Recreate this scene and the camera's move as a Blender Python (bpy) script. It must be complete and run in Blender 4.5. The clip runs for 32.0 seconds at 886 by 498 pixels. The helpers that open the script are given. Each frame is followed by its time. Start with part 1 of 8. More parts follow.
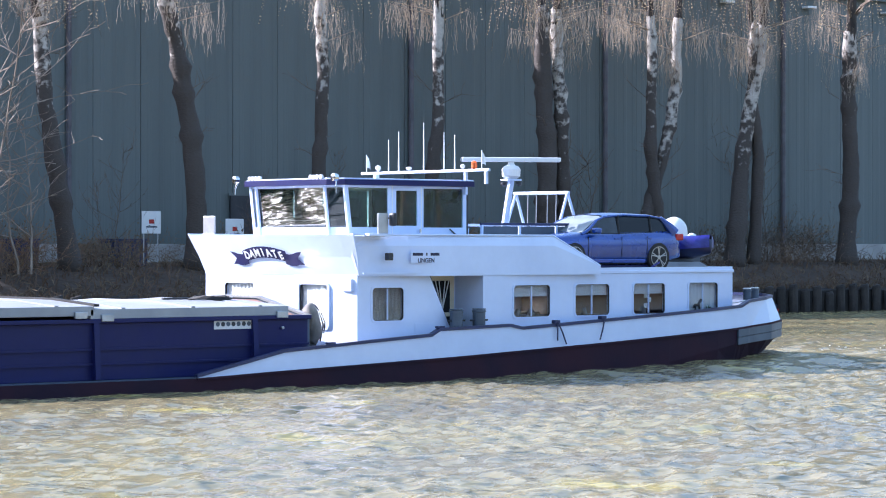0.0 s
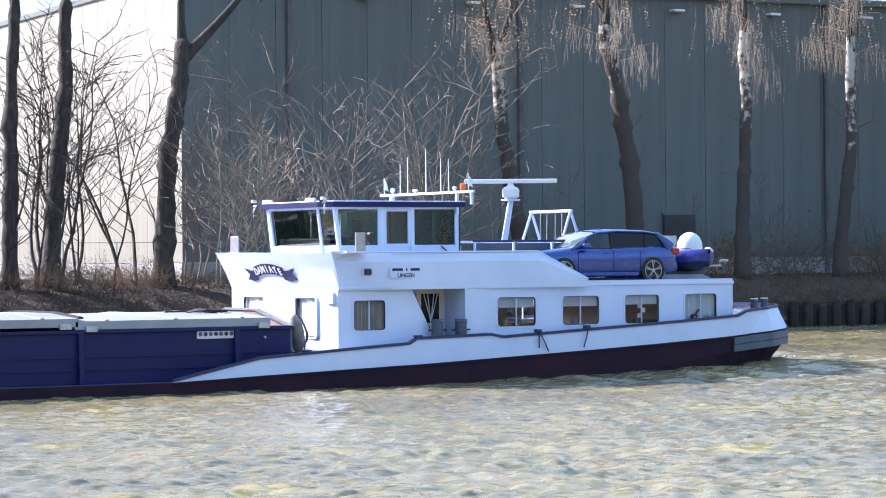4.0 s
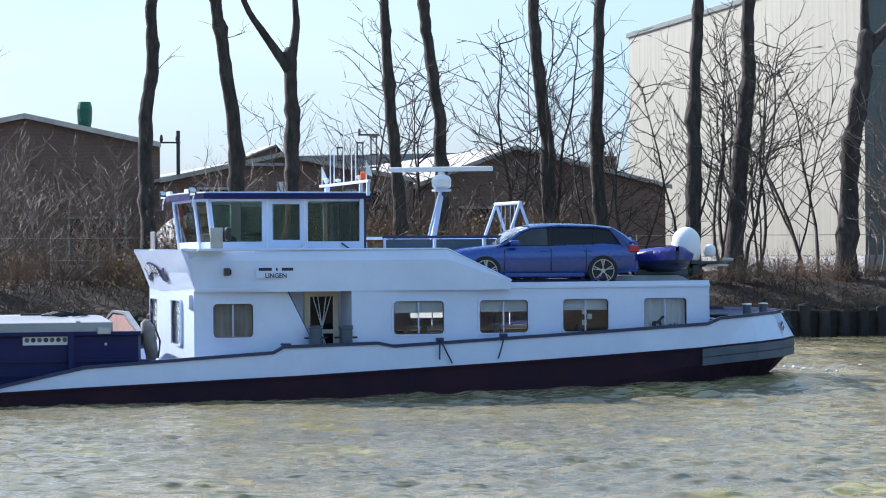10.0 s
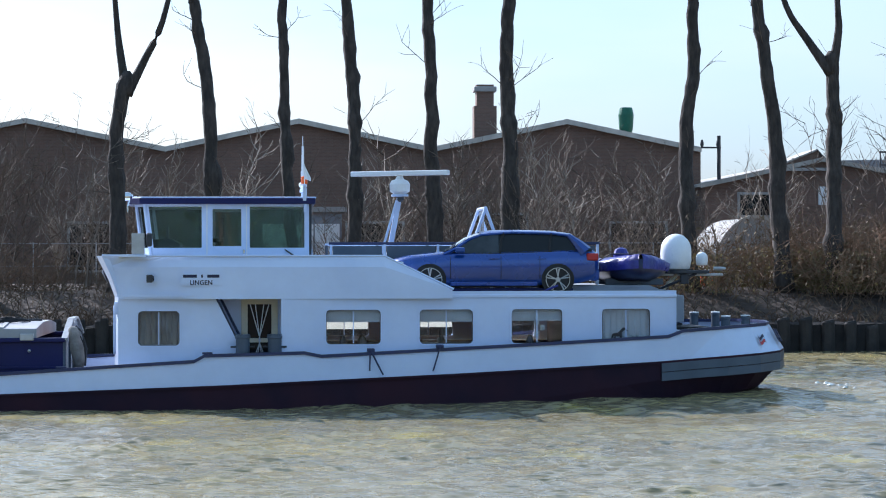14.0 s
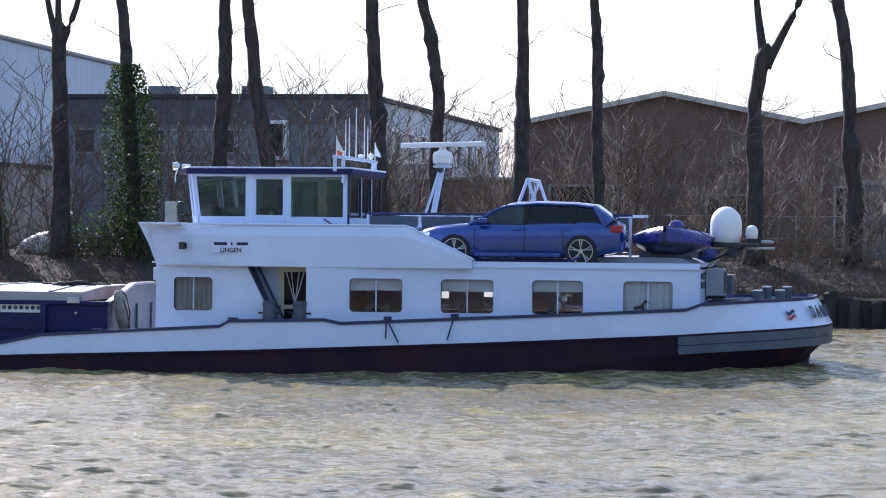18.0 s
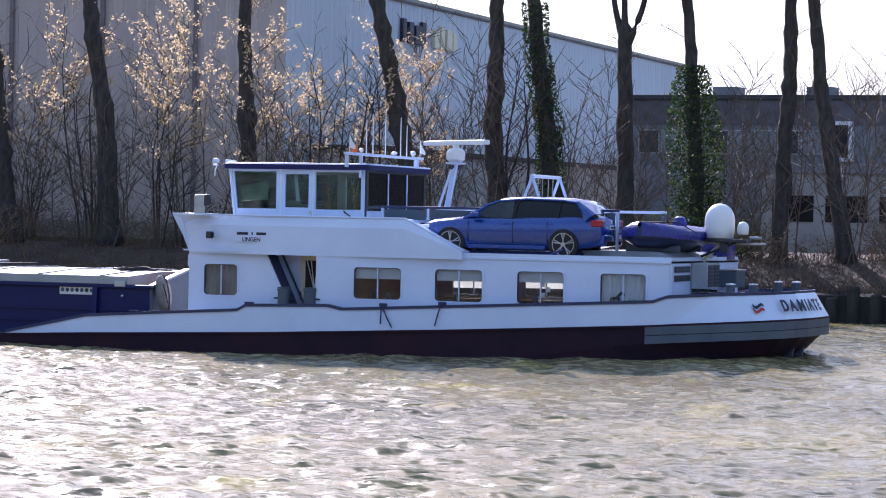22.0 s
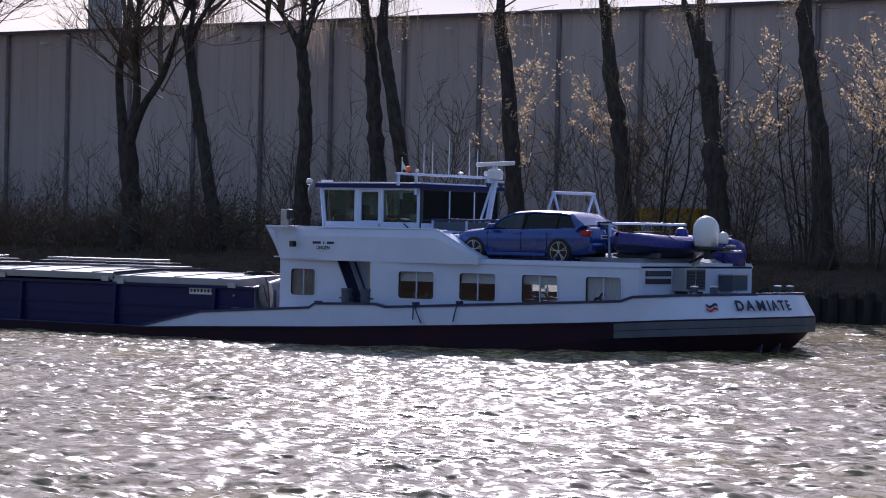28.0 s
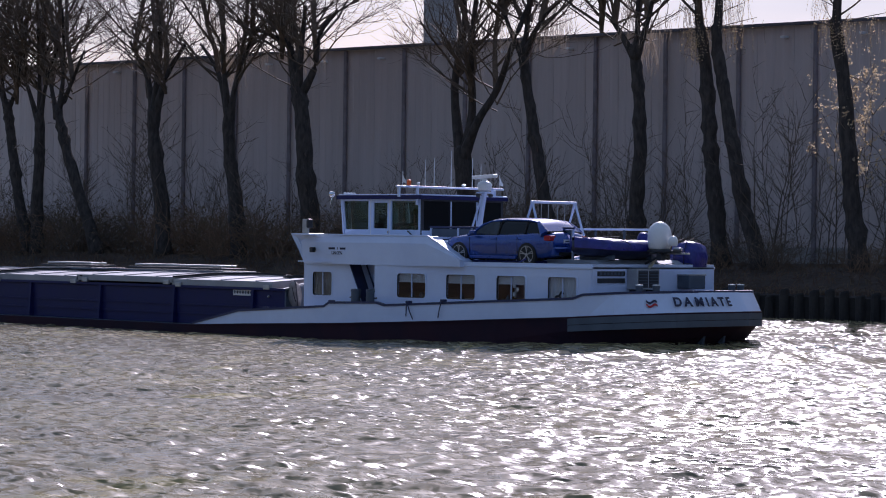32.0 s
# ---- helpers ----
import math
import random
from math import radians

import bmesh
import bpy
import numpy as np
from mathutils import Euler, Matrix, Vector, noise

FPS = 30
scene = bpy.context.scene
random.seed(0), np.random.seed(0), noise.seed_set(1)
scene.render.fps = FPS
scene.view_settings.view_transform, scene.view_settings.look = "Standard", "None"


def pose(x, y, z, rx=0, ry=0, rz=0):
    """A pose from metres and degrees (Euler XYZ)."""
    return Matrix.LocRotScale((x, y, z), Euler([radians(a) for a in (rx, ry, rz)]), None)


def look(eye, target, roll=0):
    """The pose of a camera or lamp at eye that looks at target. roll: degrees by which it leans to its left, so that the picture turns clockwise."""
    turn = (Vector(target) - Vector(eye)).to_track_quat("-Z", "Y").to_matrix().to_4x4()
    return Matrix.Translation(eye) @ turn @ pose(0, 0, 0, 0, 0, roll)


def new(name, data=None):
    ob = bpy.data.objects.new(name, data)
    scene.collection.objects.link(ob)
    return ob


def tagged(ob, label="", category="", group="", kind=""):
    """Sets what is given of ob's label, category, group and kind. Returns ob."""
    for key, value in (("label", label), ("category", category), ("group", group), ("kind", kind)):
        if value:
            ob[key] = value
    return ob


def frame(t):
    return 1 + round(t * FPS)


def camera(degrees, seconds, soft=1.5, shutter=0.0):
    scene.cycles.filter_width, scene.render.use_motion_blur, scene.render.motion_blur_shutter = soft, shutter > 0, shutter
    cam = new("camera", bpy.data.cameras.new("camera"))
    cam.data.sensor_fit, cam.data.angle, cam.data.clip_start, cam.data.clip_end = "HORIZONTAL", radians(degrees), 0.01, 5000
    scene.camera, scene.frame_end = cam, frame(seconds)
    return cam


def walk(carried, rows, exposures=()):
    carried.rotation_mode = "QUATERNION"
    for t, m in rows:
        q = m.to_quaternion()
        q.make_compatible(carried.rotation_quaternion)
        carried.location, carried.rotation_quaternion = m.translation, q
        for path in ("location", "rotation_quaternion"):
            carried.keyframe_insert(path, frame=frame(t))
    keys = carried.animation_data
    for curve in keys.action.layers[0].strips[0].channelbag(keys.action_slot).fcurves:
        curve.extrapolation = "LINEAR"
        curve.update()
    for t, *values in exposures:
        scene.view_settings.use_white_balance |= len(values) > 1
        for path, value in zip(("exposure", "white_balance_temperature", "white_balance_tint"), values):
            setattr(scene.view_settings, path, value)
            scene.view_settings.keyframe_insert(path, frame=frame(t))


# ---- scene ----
cam = camera(19.050, 32.0, 1.05)
PATH = [
    # the view closes in on the barge at first: the eye stands nearer, and draws back at about 1.5 s
    (0, pose(8.69, 11.35, 3.45, 89.800, -0.068, -39.533)), (0.5, pose(8.37, 11.12, 3.45, 89.828, -0.079, -38.642)), (1, pose(8.08, 10.87, 3.45, 89.876, -0.030, -37.605)),
    (1.3, pose(8.08, 10.87, 3.45, 89.873, 0.059, -36.970)), (1.4, pose(7.51, 10.11, 3.45, 89.882, 0.078, -36.727)), (1.5, pose(5.90, 7.94, 3.45, 89.909, 0.098, -36.449)),
    (1.6, pose(3.80, 5.11, 3.45, 89.943, 0.117, -36.177)), (1.7, pose(1.78, 2.39, 3.45, 89.972, 0.136, -35.931)), (1.8, pose(0.48, 0.65, 3.45, 89.990, 0.156, -35.720)),
    (1.9, pose(0.00, 0.00, 3.45, 89.996, 0.175, -35.531)), (2, pose(0.00, 0.00, 3.45, 89.995, 0.195, -35.350)), (2.5, pose(0.00, 0.00, 3.45, 90.064, 0.213, -34.110)),
    (3, pose(0.00, 0.00, 3.45, 90.132, 0.358, -32.823)), (3.5, pose(0.00, 0.00, 3.45, 90.160, 0.495, -31.571)), (5.5, pose(0.00, 0.00, 3.45, 90.060, 0.146, -26.961)),
    (6, pose(0.00, 0.00, 3.45, 90.077, 0.116, -25.654)), (6.5, pose(0.00, 0.00, 3.45, 90.132, -0.023, -24.304)), (7, pose(0.00, 0.00, 3.45, 90.194, -0.014, -22.925)),
    (7.5, pose(0.00, 0.00, 3.45, 90.248, -0.087, -21.645)), (8, pose(0.00, 0.00, 3.45, 90.251, -0.024, -20.417)), (8.5, pose(0.00, 0.00, 3.45, 90.211, 0.102, -19.227)),
    (9, pose(0.00, 0.00, 3.45, 90.158, 0.168, -18.081)), (9.5, pose(0.00, 0.00, 3.45, 90.107, 0.229, -16.923)), (10, pose(0.00, 0.00, 3.45, 90.093, 0.375, -15.673)),
    (10.5, pose(0.00, 0.00, 3.45, 90.140, 0.411, -14.397)), (11, pose(0.00, 0.00, 3.45, 90.197, 0.464, -13.104)), (11.5, pose(0.00, 0.00, 3.45, 90.253, 0.538, -11.772)),
    (12, pose(0.00, 0.00, 3.45, 90.268, 0.538, -10.360)), (12.5, pose(0.00, 0.00, 3.45, 90.274, 0.456, -8.927)), (13, pose(0.00, 0.00, 3.45, 90.254, 0.369, -7.343)),
    (13.5, pose(0.00, 0.00, 3.45, 90.259, 0.219, -5.681)), (14, pose(0.00, 0.00, 3.45, 90.249, 0.093, -3.990)), (14.5, pose(0.00, 0.00, 3.45, 90.223, -0.192, -2.316)),
    (16.5, pose(0.00, 0.00, 3.45, 89.874, -0.276, 4.537)), (17, pose(0.00, 0.00, 3.45, 89.767, -0.362, 6.297)), (17.5, pose(0.00, 0.00, 3.45, 89.683, -0.323, 8.044)),
    (18, pose(0.00, 0.00, 3.45, 89.605, -0.500, 9.767)), (18.5, pose(0.00, 0.00, 3.45, 89.523, -0.756, 11.432)), (19, pose(0.00, 0.00, 3.45, 89.453, -0.961, 13.100)),
    (19.5, pose(0.00, 0.00, 3.45, 89.391, -1.213, 14.720)), (20, pose(0.00, 0.00, 3.45, 89.374, -1.402, 16.269)), (20.5, pose(0.00, 0.00, 3.45, 89.362, -1.390, 17.766)),
    (21, pose(0.00, 0.00, 3.45, 89.381, -1.438, 19.162)), (21.5, pose(0.00, 0.00, 3.45, 89.411, -1.236, 20.555)), (22, pose(0.00, 0.00, 3.45, 89.451, -1.142, 21.934)),
    (22.5, pose(0.00, 0.00, 3.45, 89.490, -1.053, 23.308)), (23, pose(0.00, 0.00, 3.45, 89.504, -0.892, 24.703)), (23.5, pose(0.00, 0.00, 3.45, 89.492, -0.932, 26.055)),
    (24, pose(0.00, 0.00, 3.45, 89.471, -0.948, 27.377)), (24.5, pose(0.00, 0.00, 3.45, 89.488, -0.984, 28.709)), (25, pose(0.00, 0.00, 3.45, 89.493, -1.030, 30.018)),
    (25.5, pose(0.00, 0.00, 3.45, 89.507, -1.176, 31.282)), (26, pose(0.00, 0.00, 3.45, 89.527, -1.189, 32.536)), (26.5, pose(0.00, 0.00, 3.45, 89.570, -1.151, 33.813)),
    (28.5, pose(0.00, 0.00, 3.45, 89.671, -1.076, 38.430)), (29, pose(0.00, 0.00, 3.45, 89.678, -0.968, 39.478)), (29.5, pose(0.00, 0.00, 3.45, 89.685, -0.928, 40.477)),
    (30, pose(0.00, 0.00, 3.45, 89.675, -0.987, 41.417)), (30.5, pose(0.00, 0.00, 3.45, 89.668, -1.090, 42.254)), (31, pose(0.00, 0.00, 3.45, 89.688, -1.028, 43.048)),
    (31.5, pose(0.00, 0.00, 3.45, 89.723, -0.866, 43.820)), (32, pose(0.00, 0.00, 3.45, 89.791, -0.720, 44.611)),
]
# the barge's way along the canal: seconds, x and y of its centre line below the first saloon window
BARGE_WAY = [
    (0, 52.46, 65.00), (2, 45.16, 65.00), (3.5, 39.67, 65.00), (5.5, 32.38, 65.00), (8, 23.29, 65.00),
    (11, 12.41, 65.00), (14.5, -0.24, 65.00), (16.5, -7.45, 65.00), (19, -16.44, 65.00), (22, -27.21, 65.00),
    (24, -34.35, 65.00), (26.5, -43.26, 65.00), (28.5, -50.39, 65.00), (30, -55.74, 65.00), (32, -62.86, 65.00),
]
EXPOSURES = [(0, 1.4, 5650, 23), (3, 1.4, 5800, 24), (6, 1.2, 5750, 22), (9, 0.9, 5700, 17), (14, 0.77, 5600, 16), (19, 0.85, 5750, 28), (23, 0.77, 5800, 32), (25, 0.3, 5830, 34), (26, -0.13, 5780, 34), (29, -0.28, 5740, 33), (32, -0.38, 5700, 33)]
# ---- world, sun, exposure ----
SUN_AZ, SUN_EL = -38.0, 33.0          # degrees from +y towards +x, and above the horizon
world = bpy.data.worlds.new("sky")
scene.world = world
world.use_nodes = True
wn = world.node_tree.nodes
sky = wn.new("ShaderNodeTexSky")
sky.sky_type, sky.sun_disc = "NISHITA", False
sky.sun_elevation, sky.sun_rotation = radians(SUN_EL), radians(SUN_AZ)
sky.air_density, sky.dust_density, sky.ozone_density = 1.0, 2.4, 1.7
wn["Background"].inputs["Strength"].default_value = 0.11
# thin high cloud that whitens the blue
sky_tex = wn.new("ShaderNodeTexNoise")
sky_tex.inputs["Scale"].default_value, sky_tex.inputs["Detail"].default_value = 3.0, 7.0
sky_map = wn.new("ShaderNodeMapping")
sky_map.inputs["Scale"].default_value = (1, 1, 4)
sky_co = wn.new("ShaderNodeTexCoord")
sky_ramp = wn.new("ShaderNodeMapRange")
sky_ramp.inputs["From Min"].default_value, sky_ramp.inputs["From Max"].default_value = 0.42, 0.72
sky_ramp.inputs["To Min"].default_value, sky_ramp.inputs["To Max"].default_value = 0.38, 0.70
sky_mix = wn.new("ShaderNodeMix")
sky_mix.data_type = "RGBA"
sky_mix.inputs[7].default_value = (2.8, 4.5, 5.35, 1)
wl = world.node_tree.links
wl.new(sky_co.outputs["Generated"], sky_map.inputs["Vector"])
wl.new(sky_map.outputs[0], sky_tex.inputs["Vector"])
wl.new(sky_tex.outputs["Fac"], sky_ramp.inputs["Value"])
wl.new(sky_ramp.outputs[0], sky_mix.inputs[0])
wl.new(sky.outputs[0], sky_mix.inputs[6])
wl.new(sky_mix.outputs[2], wn["Background"].inputs["Color"])
sun_data = bpy.data.lights.new("sun", "SUN")
sun_data.energy, sun_data.angle, sun_data.color = 5.0, radians(0.53), (1.0, 0.95, 0.87)
sun = new("sun", sun_data)
sun_way = Vector((math.sin(radians(SUN_AZ)) * math.cos(radians(SUN_EL)), math.cos(radians(SUN_AZ)) * math.cos(radians(SUN_EL)), math.sin(radians(SUN_EL))))
sun.matrix_world = look(sun_way * 200, (0, 0, 0))
walk(cam, PATH, exposures=EXPOSURES)


# ---- materials ----
def mat(name, col, rough=0.6, metal=0.0, var=0.18, scale=2.0, bump=0.0, bscale=30.0, col2=None, coat=0.0, piece=0.0, stretch=(1, 1, 1), fine=0.08, spec=0.5):
    """A surface with slow and fine variation of colour and roughness, and relief. piece: how much separate pieces differ."""
    m = bpy.data.materials.new(name)
    m.use_nodes = True
    n, l = m.node_tree.nodes, m.node_tree.links
    b = n["Principled BSDF"]
    b.inputs["Metallic"].default_value = metal
    b.inputs["Coat Weight"].default_value = coat
    b.inputs["Specular IOR Level"].default_value = spec
    co, mp = n.new("ShaderNodeTexCoord"), n.new("ShaderNodeMapping")
    mp.inputs["Scale"].default_value = stretch
    l.new(co.outputs["Object"], mp.inputs["Vector"])
    slow, quick = n.new("ShaderNodeTexNoise"), n.new("ShaderNodeTexNoise")
    slow.inputs["Scale"].default_value, slow.inputs["Detail"].default_value = scale, 5
    quick.inputs["Scale"].default_value, quick.inputs["Detail"].default_value = bscale, 4
    for t in (slow, quick):
        l.new(mp.outputs[0], t.inputs["Vector"])
    col2 = col2 or tuple(c * (1 - var) for c in col)
    mix = n.new("ShaderNodeMix")
    mix.data_type = "RGBA"
    mix.inputs[6].default_value, mix.inputs[7].default_value = (*col, 1), (*col2, 1)
    rg = n.new("ShaderNodeMapRange")
    rg.inputs["From Min"].default_value, rg.inputs["From Max"].default_value = 0.35, 0.65
    l.new(slow.outputs["Fac"], rg.inputs["Value"])
    l.new(rg.outputs[0], mix.inputs[0])
    hsv = n.new("ShaderNodeHueSaturation")
    l.new(mix.outputs[2], hsv.inputs["Color"])
    val = n.new("ShaderNodeMapRange")
    val.inputs["To Min"].default_value, val.inputs["To Max"].default_value = 1 - fine, 1 + fine
    l.new(quick.outputs["Fac"], val.inputs["Value"])
    last = val.outputs[0]
    if piece:
        info, pr, mul = n.new("ShaderNodeObjectInfo"), n.new("ShaderNodeMapRange"), n.new("ShaderNodeMath")
        pr.inputs["To Min"].default_value, pr.inputs["To Max"].default_value = 1 - piece, 1 + piece
        mul.operation = "MULTIPLY"
        l.new(info.outputs["Random"], pr.inputs["Value"])
        l.new(pr.outputs[0], mul.inputs[0])
        l.new(last, mul.inputs[1])
        last = mul.outputs[0]
    l.new(last, hsv.inputs["Value"])
    l.new(hsv.outputs[0], b.inputs["Base Color"])
    rr = n.new("ShaderNodeMapRange")
    rr.inputs["To Min"].default_value, rr.inputs["To Max"].default_value = max(0.02, rough - 0.08), min(1, rough + 0.08)
    l.new(slow.outputs["Fac"], rr.inputs["Value"])
    l.new(rr.outputs[0], b.inputs["Roughness"])
    if bump:
        bp = n.new("ShaderNodeBump")
        bp.inputs["Strength"].default_value, bp.inputs["Distance"].default_value = 0.8, bump
        l.new(quick.outputs["Fac"], bp.inputs["Height"])
        l.new(bp.outputs[0], b.inputs["Normal"])
    return m


def glass(name, tint=(1, 1, 1), rough=0.0):
    m = bpy.data.materials.new(name)
    m.use_nodes = True
    b = m.node_tree.nodes["Principled BSDF"]
    b.inputs["Base Color"].default_value = (*tint, 1)
    b.inputs["Transmission Weight"].default_value = 1.0
    b.inputs["Roughness"].default_value, b.inputs["IOR"].default_value = rough, 1.45
    return m


def leafy(name, a, b):
    """Thin leaves that let the sun shine through them."""
    m = mat(name, a, 0.6, scale=3, col2=b)
    n, l = m.node_tree.nodes, m.node_tree.links
    tr, mx = n.new("ShaderNodeBsdfTranslucent"), n.new("ShaderNodeMixShader")
    l.new(n["Hue/Saturation/Value"].outputs[0], tr.inputs["Color"])
    mx.inputs[0].default_value = 0.5
    l.new(n["Principled BSDF"].outputs[0], mx.inputs[1])
    l.new(tr.outputs[0], mx.inputs[2])
    l.new(mx.outputs[0], n["Material Output"].inputs["Surface"])
    return m


BLIND = mat("grey white roller blind", (0.66, 0.68, 0.72), 0.8, var=0.06)
BLIND_THIN = leafy("thin cream roller blind", (0.80, 0.76, 0.66), (0.72, 0.68, 0.58))
WHITE = mat("white ship paint", (0.615, 0.705, 0.90), 0.32, var=0.06, scale=0.9, bump=0.004, bscale=6, col2=(0.56, 0.645, 0.84), coat=0.2, fine=0.03)
CREAM = mat("cream paint", (0.78, 0.70, 0.52), 0.45, var=0.1)
NAVY = mat("navy ship paint", (0.009, 0.011, 0.08), 0.45, var=0.4, scale=0.8, bump=0.006, bscale=5, col2=(0.014, 0.016, 0.075), spec=0.25)
TRIM = mat("dark blue trim paint", (0.02, 0.03, 0.10), 0.4, var=0.3)
BLACK = mat("black hull paint", (0.023, 0.013, 0.026), 0.6, var=0.4, scale=0.7, bump=0.008, bscale=4, col2=(0.040, 0.016, 0.026), spec=0.12)
GREYP = mat("blue grey paint", (0.075, 0.10, 0.135), 0.45, var=0.2, scale=1.5)
RUBBER = mat("black rubber", (0.015, 0.015, 0.016), 0.75)
DARK = mat("dark fittings", (0.03, 0.032, 0.04), 0.5)
STEEL = mat("galvanised steel", (0.45, 0.46, 0.47), 0.4, metal=0.8, var=0.2, scale=4)
CHROME = mat("chrome", (0.75, 0.76, 0.78), 0.12, metal=1.0, var=0.1)
HATCH = mat("aluminium hatch cover", (0.33, 0.34, 0.36), 0.6, metal=0.15, var=0.25, scale=0.6, bump=0.006, bscale=5, col2=(0.25, 0.26, 0.28), piece=0.06)
CANVAS = mat("grey weathered canvas", (0.27, 0.25, 0.23), 0.9, var=0.4, scale=4, bump=0.03, bscale=14)
RUST = mat("rusty rope and canvas", (0.16, 0.13, 0.10), 0.9, var=0.4, scale=6, bump=0.02, bscale=25)
WOODIN = mat("brown cabin panelling", (0.16, 0.085, 0.04), 0.5, var=0.3, scale=1.5, stretch=(1, 1, 6))

CURTAIN = mat("grey curtain cloth", (0.30, 0.29, 0.28), 0.9, var=0.3, scale=3, bump=0.02, bscale=8)
GLASS_G = glass("green tinted glass", (0.36, 0.50, 0.42))
GLASS_D = glass("dark tinted glass", (0.26, 0.31, 0.29))
GLASS_D.node_tree.nodes["Principled BSDF"].inputs["IOR"].default_value = 1.9
GLASS_C = glass("clear glass", (0.90, 0.94, 0.95))
CARBLUE = mat("metallic blue car paint", (0.012, 0.056, 0.285), 0.28, metal=0.4, var=0.1, coat=1.0, fine=0.02)
CARGLASS = mat("dark car glass", (0.012, 0.014, 0.016), 0.05, var=0.1, spec=0.28)
RIM = mat("alloy wheel", (0.50, 0.49, 0.48), 0.35, metal=0.7)
PLATFORM = mat("worn grey deck paint", (0.36, 0.38, 0.41), 0.6, var=0.25, scale=1.5)
HULL_BLUE = mat("dark blue dinghy hull", (0.010, 0.013, 0.055), 0.35, var=0.3, scale=2)
# opaque pale glass: sky sheen and see-through brightness are put into the colour
SCREEN = mat("pale glass with painted brightness", (0.24, 0.27, 0.29), 0.06, var=0.3, scale=2.5, spec=0.6)
SIDE_GLASS = mat("smoked side glass", (0.045, 0.055, 0.065), 0.06, var=0.4, scale=3, spec=0.4)
PRIMER = mat("faded rust red primer", (0.33, 0.19, 0.16), 0.75, var=0.3, scale=1.5)
RED = mat("red lens", (0.45, 0.02, 0.02), 0.25)
ORANGE = mat("orange plastic", (0.85, 0.14, 0.02), 0.4)
TARP = mat("purple blue tarpaulin", (0.030, 0.032, 0.26), 0.30, var=0.35, scale=3, bump=0.05, bscale=5)
PLASTIC = mat("white plastic", (0.80, 0.81, 0.82), 0.3, var=0.05)
PAPER = mat("white card", (0.75, 0.75, 0.75), 0.8)
INK = mat("navy lettering", (0.01, 0.012, 0.05), 0.5)
GREEN = mat("house plant", (0.03, 0.08, 0.02), 0.6)
BARK = mat("grey brown bark", (0.066, 0.053, 0.046), 0.9, var=0.5, scale=5, bump=0.06, bscale=12, col2=(0.030, 0.025, 0.022), stretch=(1, 1, 0.35), fine=0.3)


def patched_bark(name):
    """Dark rough bark, pale birch patches higher up; the sunlit upper trunk painted in."""
    m = mat(name, (0.50, 0.46, 0.41), 0.8, scale=2.2, bump=0.05, bscale=9, col2=(0.40, 0.36, 0.32), stretch=(1, 1, 1.6), fine=0.25)
    n, l = m.node_tree.nodes, m.node_tree.links
    co, sep, spots, add, ramp, mx = n.new("ShaderNodeTexCoord"), n.new("ShaderNodeSeparateXYZ"), n.new("ShaderNodeTexNoise"), n.new("ShaderNodeMath"), n.new("ShaderNodeMapRange"), n.new("ShaderNodeMix")
    spots.inputs["Scale"].default_value, spots.inputs["Detail"].default_value = 3.2, 6
    l.new(co.outputs["Object"], sep.inputs[0])
    l.new(co.outputs["Object"], spots.inputs["Vector"])
    add.operation = "MULTIPLY_ADD"
    l.new(spots.outputs["Fac"], add.inputs[0])
    add.inputs[1].default_value = 16.0
    info, own, shift = n.new("ShaderNodeObjectInfo"), n.new("ShaderNodeMapRange"), n.new("ShaderNodeMath")
    own.inputs["To Min"].default_value, own.inputs["To Max"].default_value = -2.0, 5.0
    shift.operation = "ADD"
    l.new(info.outputs["Random"], own.inputs["Value"])
    l.new(sep.outputs["Z"], shift.inputs[0])
    l.new(own.outputs[0], shift.inputs[1])
    l.new(shift.outputs[0], add.inputs[2])
    # pale share grows with height: sunlight on the upper trunk put into colour
    ramp.inputs["From Min"].default_value, ramp.inputs["From Max"].default_value = 18.0, 20.5
    l.new(add.outputs[0], ramp.inputs["Value"])
    mx.data_type = "RGBA"
    mx.inputs[6].default_value = (0.062, 0.050, 0.043, 1)
    hs = n["Hue/Saturation/Value"]
    l.new(hs.inputs["Color"].links[0].from_socket, mx.inputs[7])
    l.new(ramp.outputs[0], mx.inputs[0])
    l.new(mx.outputs[2], hs.inputs["Color"])
    return m


BIRCH = patched_bark("patched birch bark")
# twigs in rising tones: the paler two hold sunlight in their colour
TWIG = mat("bare twigs", (0.17, 0.125, 0.092), 0.85, var=0.5, scale=1.5)
TWIG_MID = mat("sunlit grey brown twigs", (0.28, 0.225, 0.18), 0.85, var=0.5, scale=1.2)
TWIG_PALE = mat("pale bare twigs", (0.43, 0.36, 0.29), 0.85, var=0.5, scale=1.2)
BROWN_TWIG = leafy("brown drooping birch twigs", (0.44, 0.37, 0.29), (0.30, 0.24, 0.18))
CATKIN = leafy("golden catkins and dry leaves", (0.80, 0.64, 0.42), (0.62, 0.46, 0.26))
IVY = leafy("ivy leaves", (0.024, 0.052, 0.017), (0.014, 0.032, 0.011))
IVY_L = leafy("young ivy leaves", (0.12, 0.16, 0.03), (0.07, 0.10, 0.02))
OLIVE = leafy("olive bramble leaves", (0.17, 0.14, 0.06), (0.11, 0.085, 0.04))
BRAMBLE = mat("brown dead undergrowth", (0.29, 0.175, 0.105), 0.9, var=0.5, scale=0.8)
STRAW = mat("dry grass", (0.20, 0.145, 0.085), 0.9, var=0.4, scale=1.0)
EARTH = mat("leaf covered earth", (0.040, 0.026, 0.019), 0.95, scale=0.5, bump=0.15, bscale=2.5, col2=(0.068, 0.046, 0.032), fine=0.25)
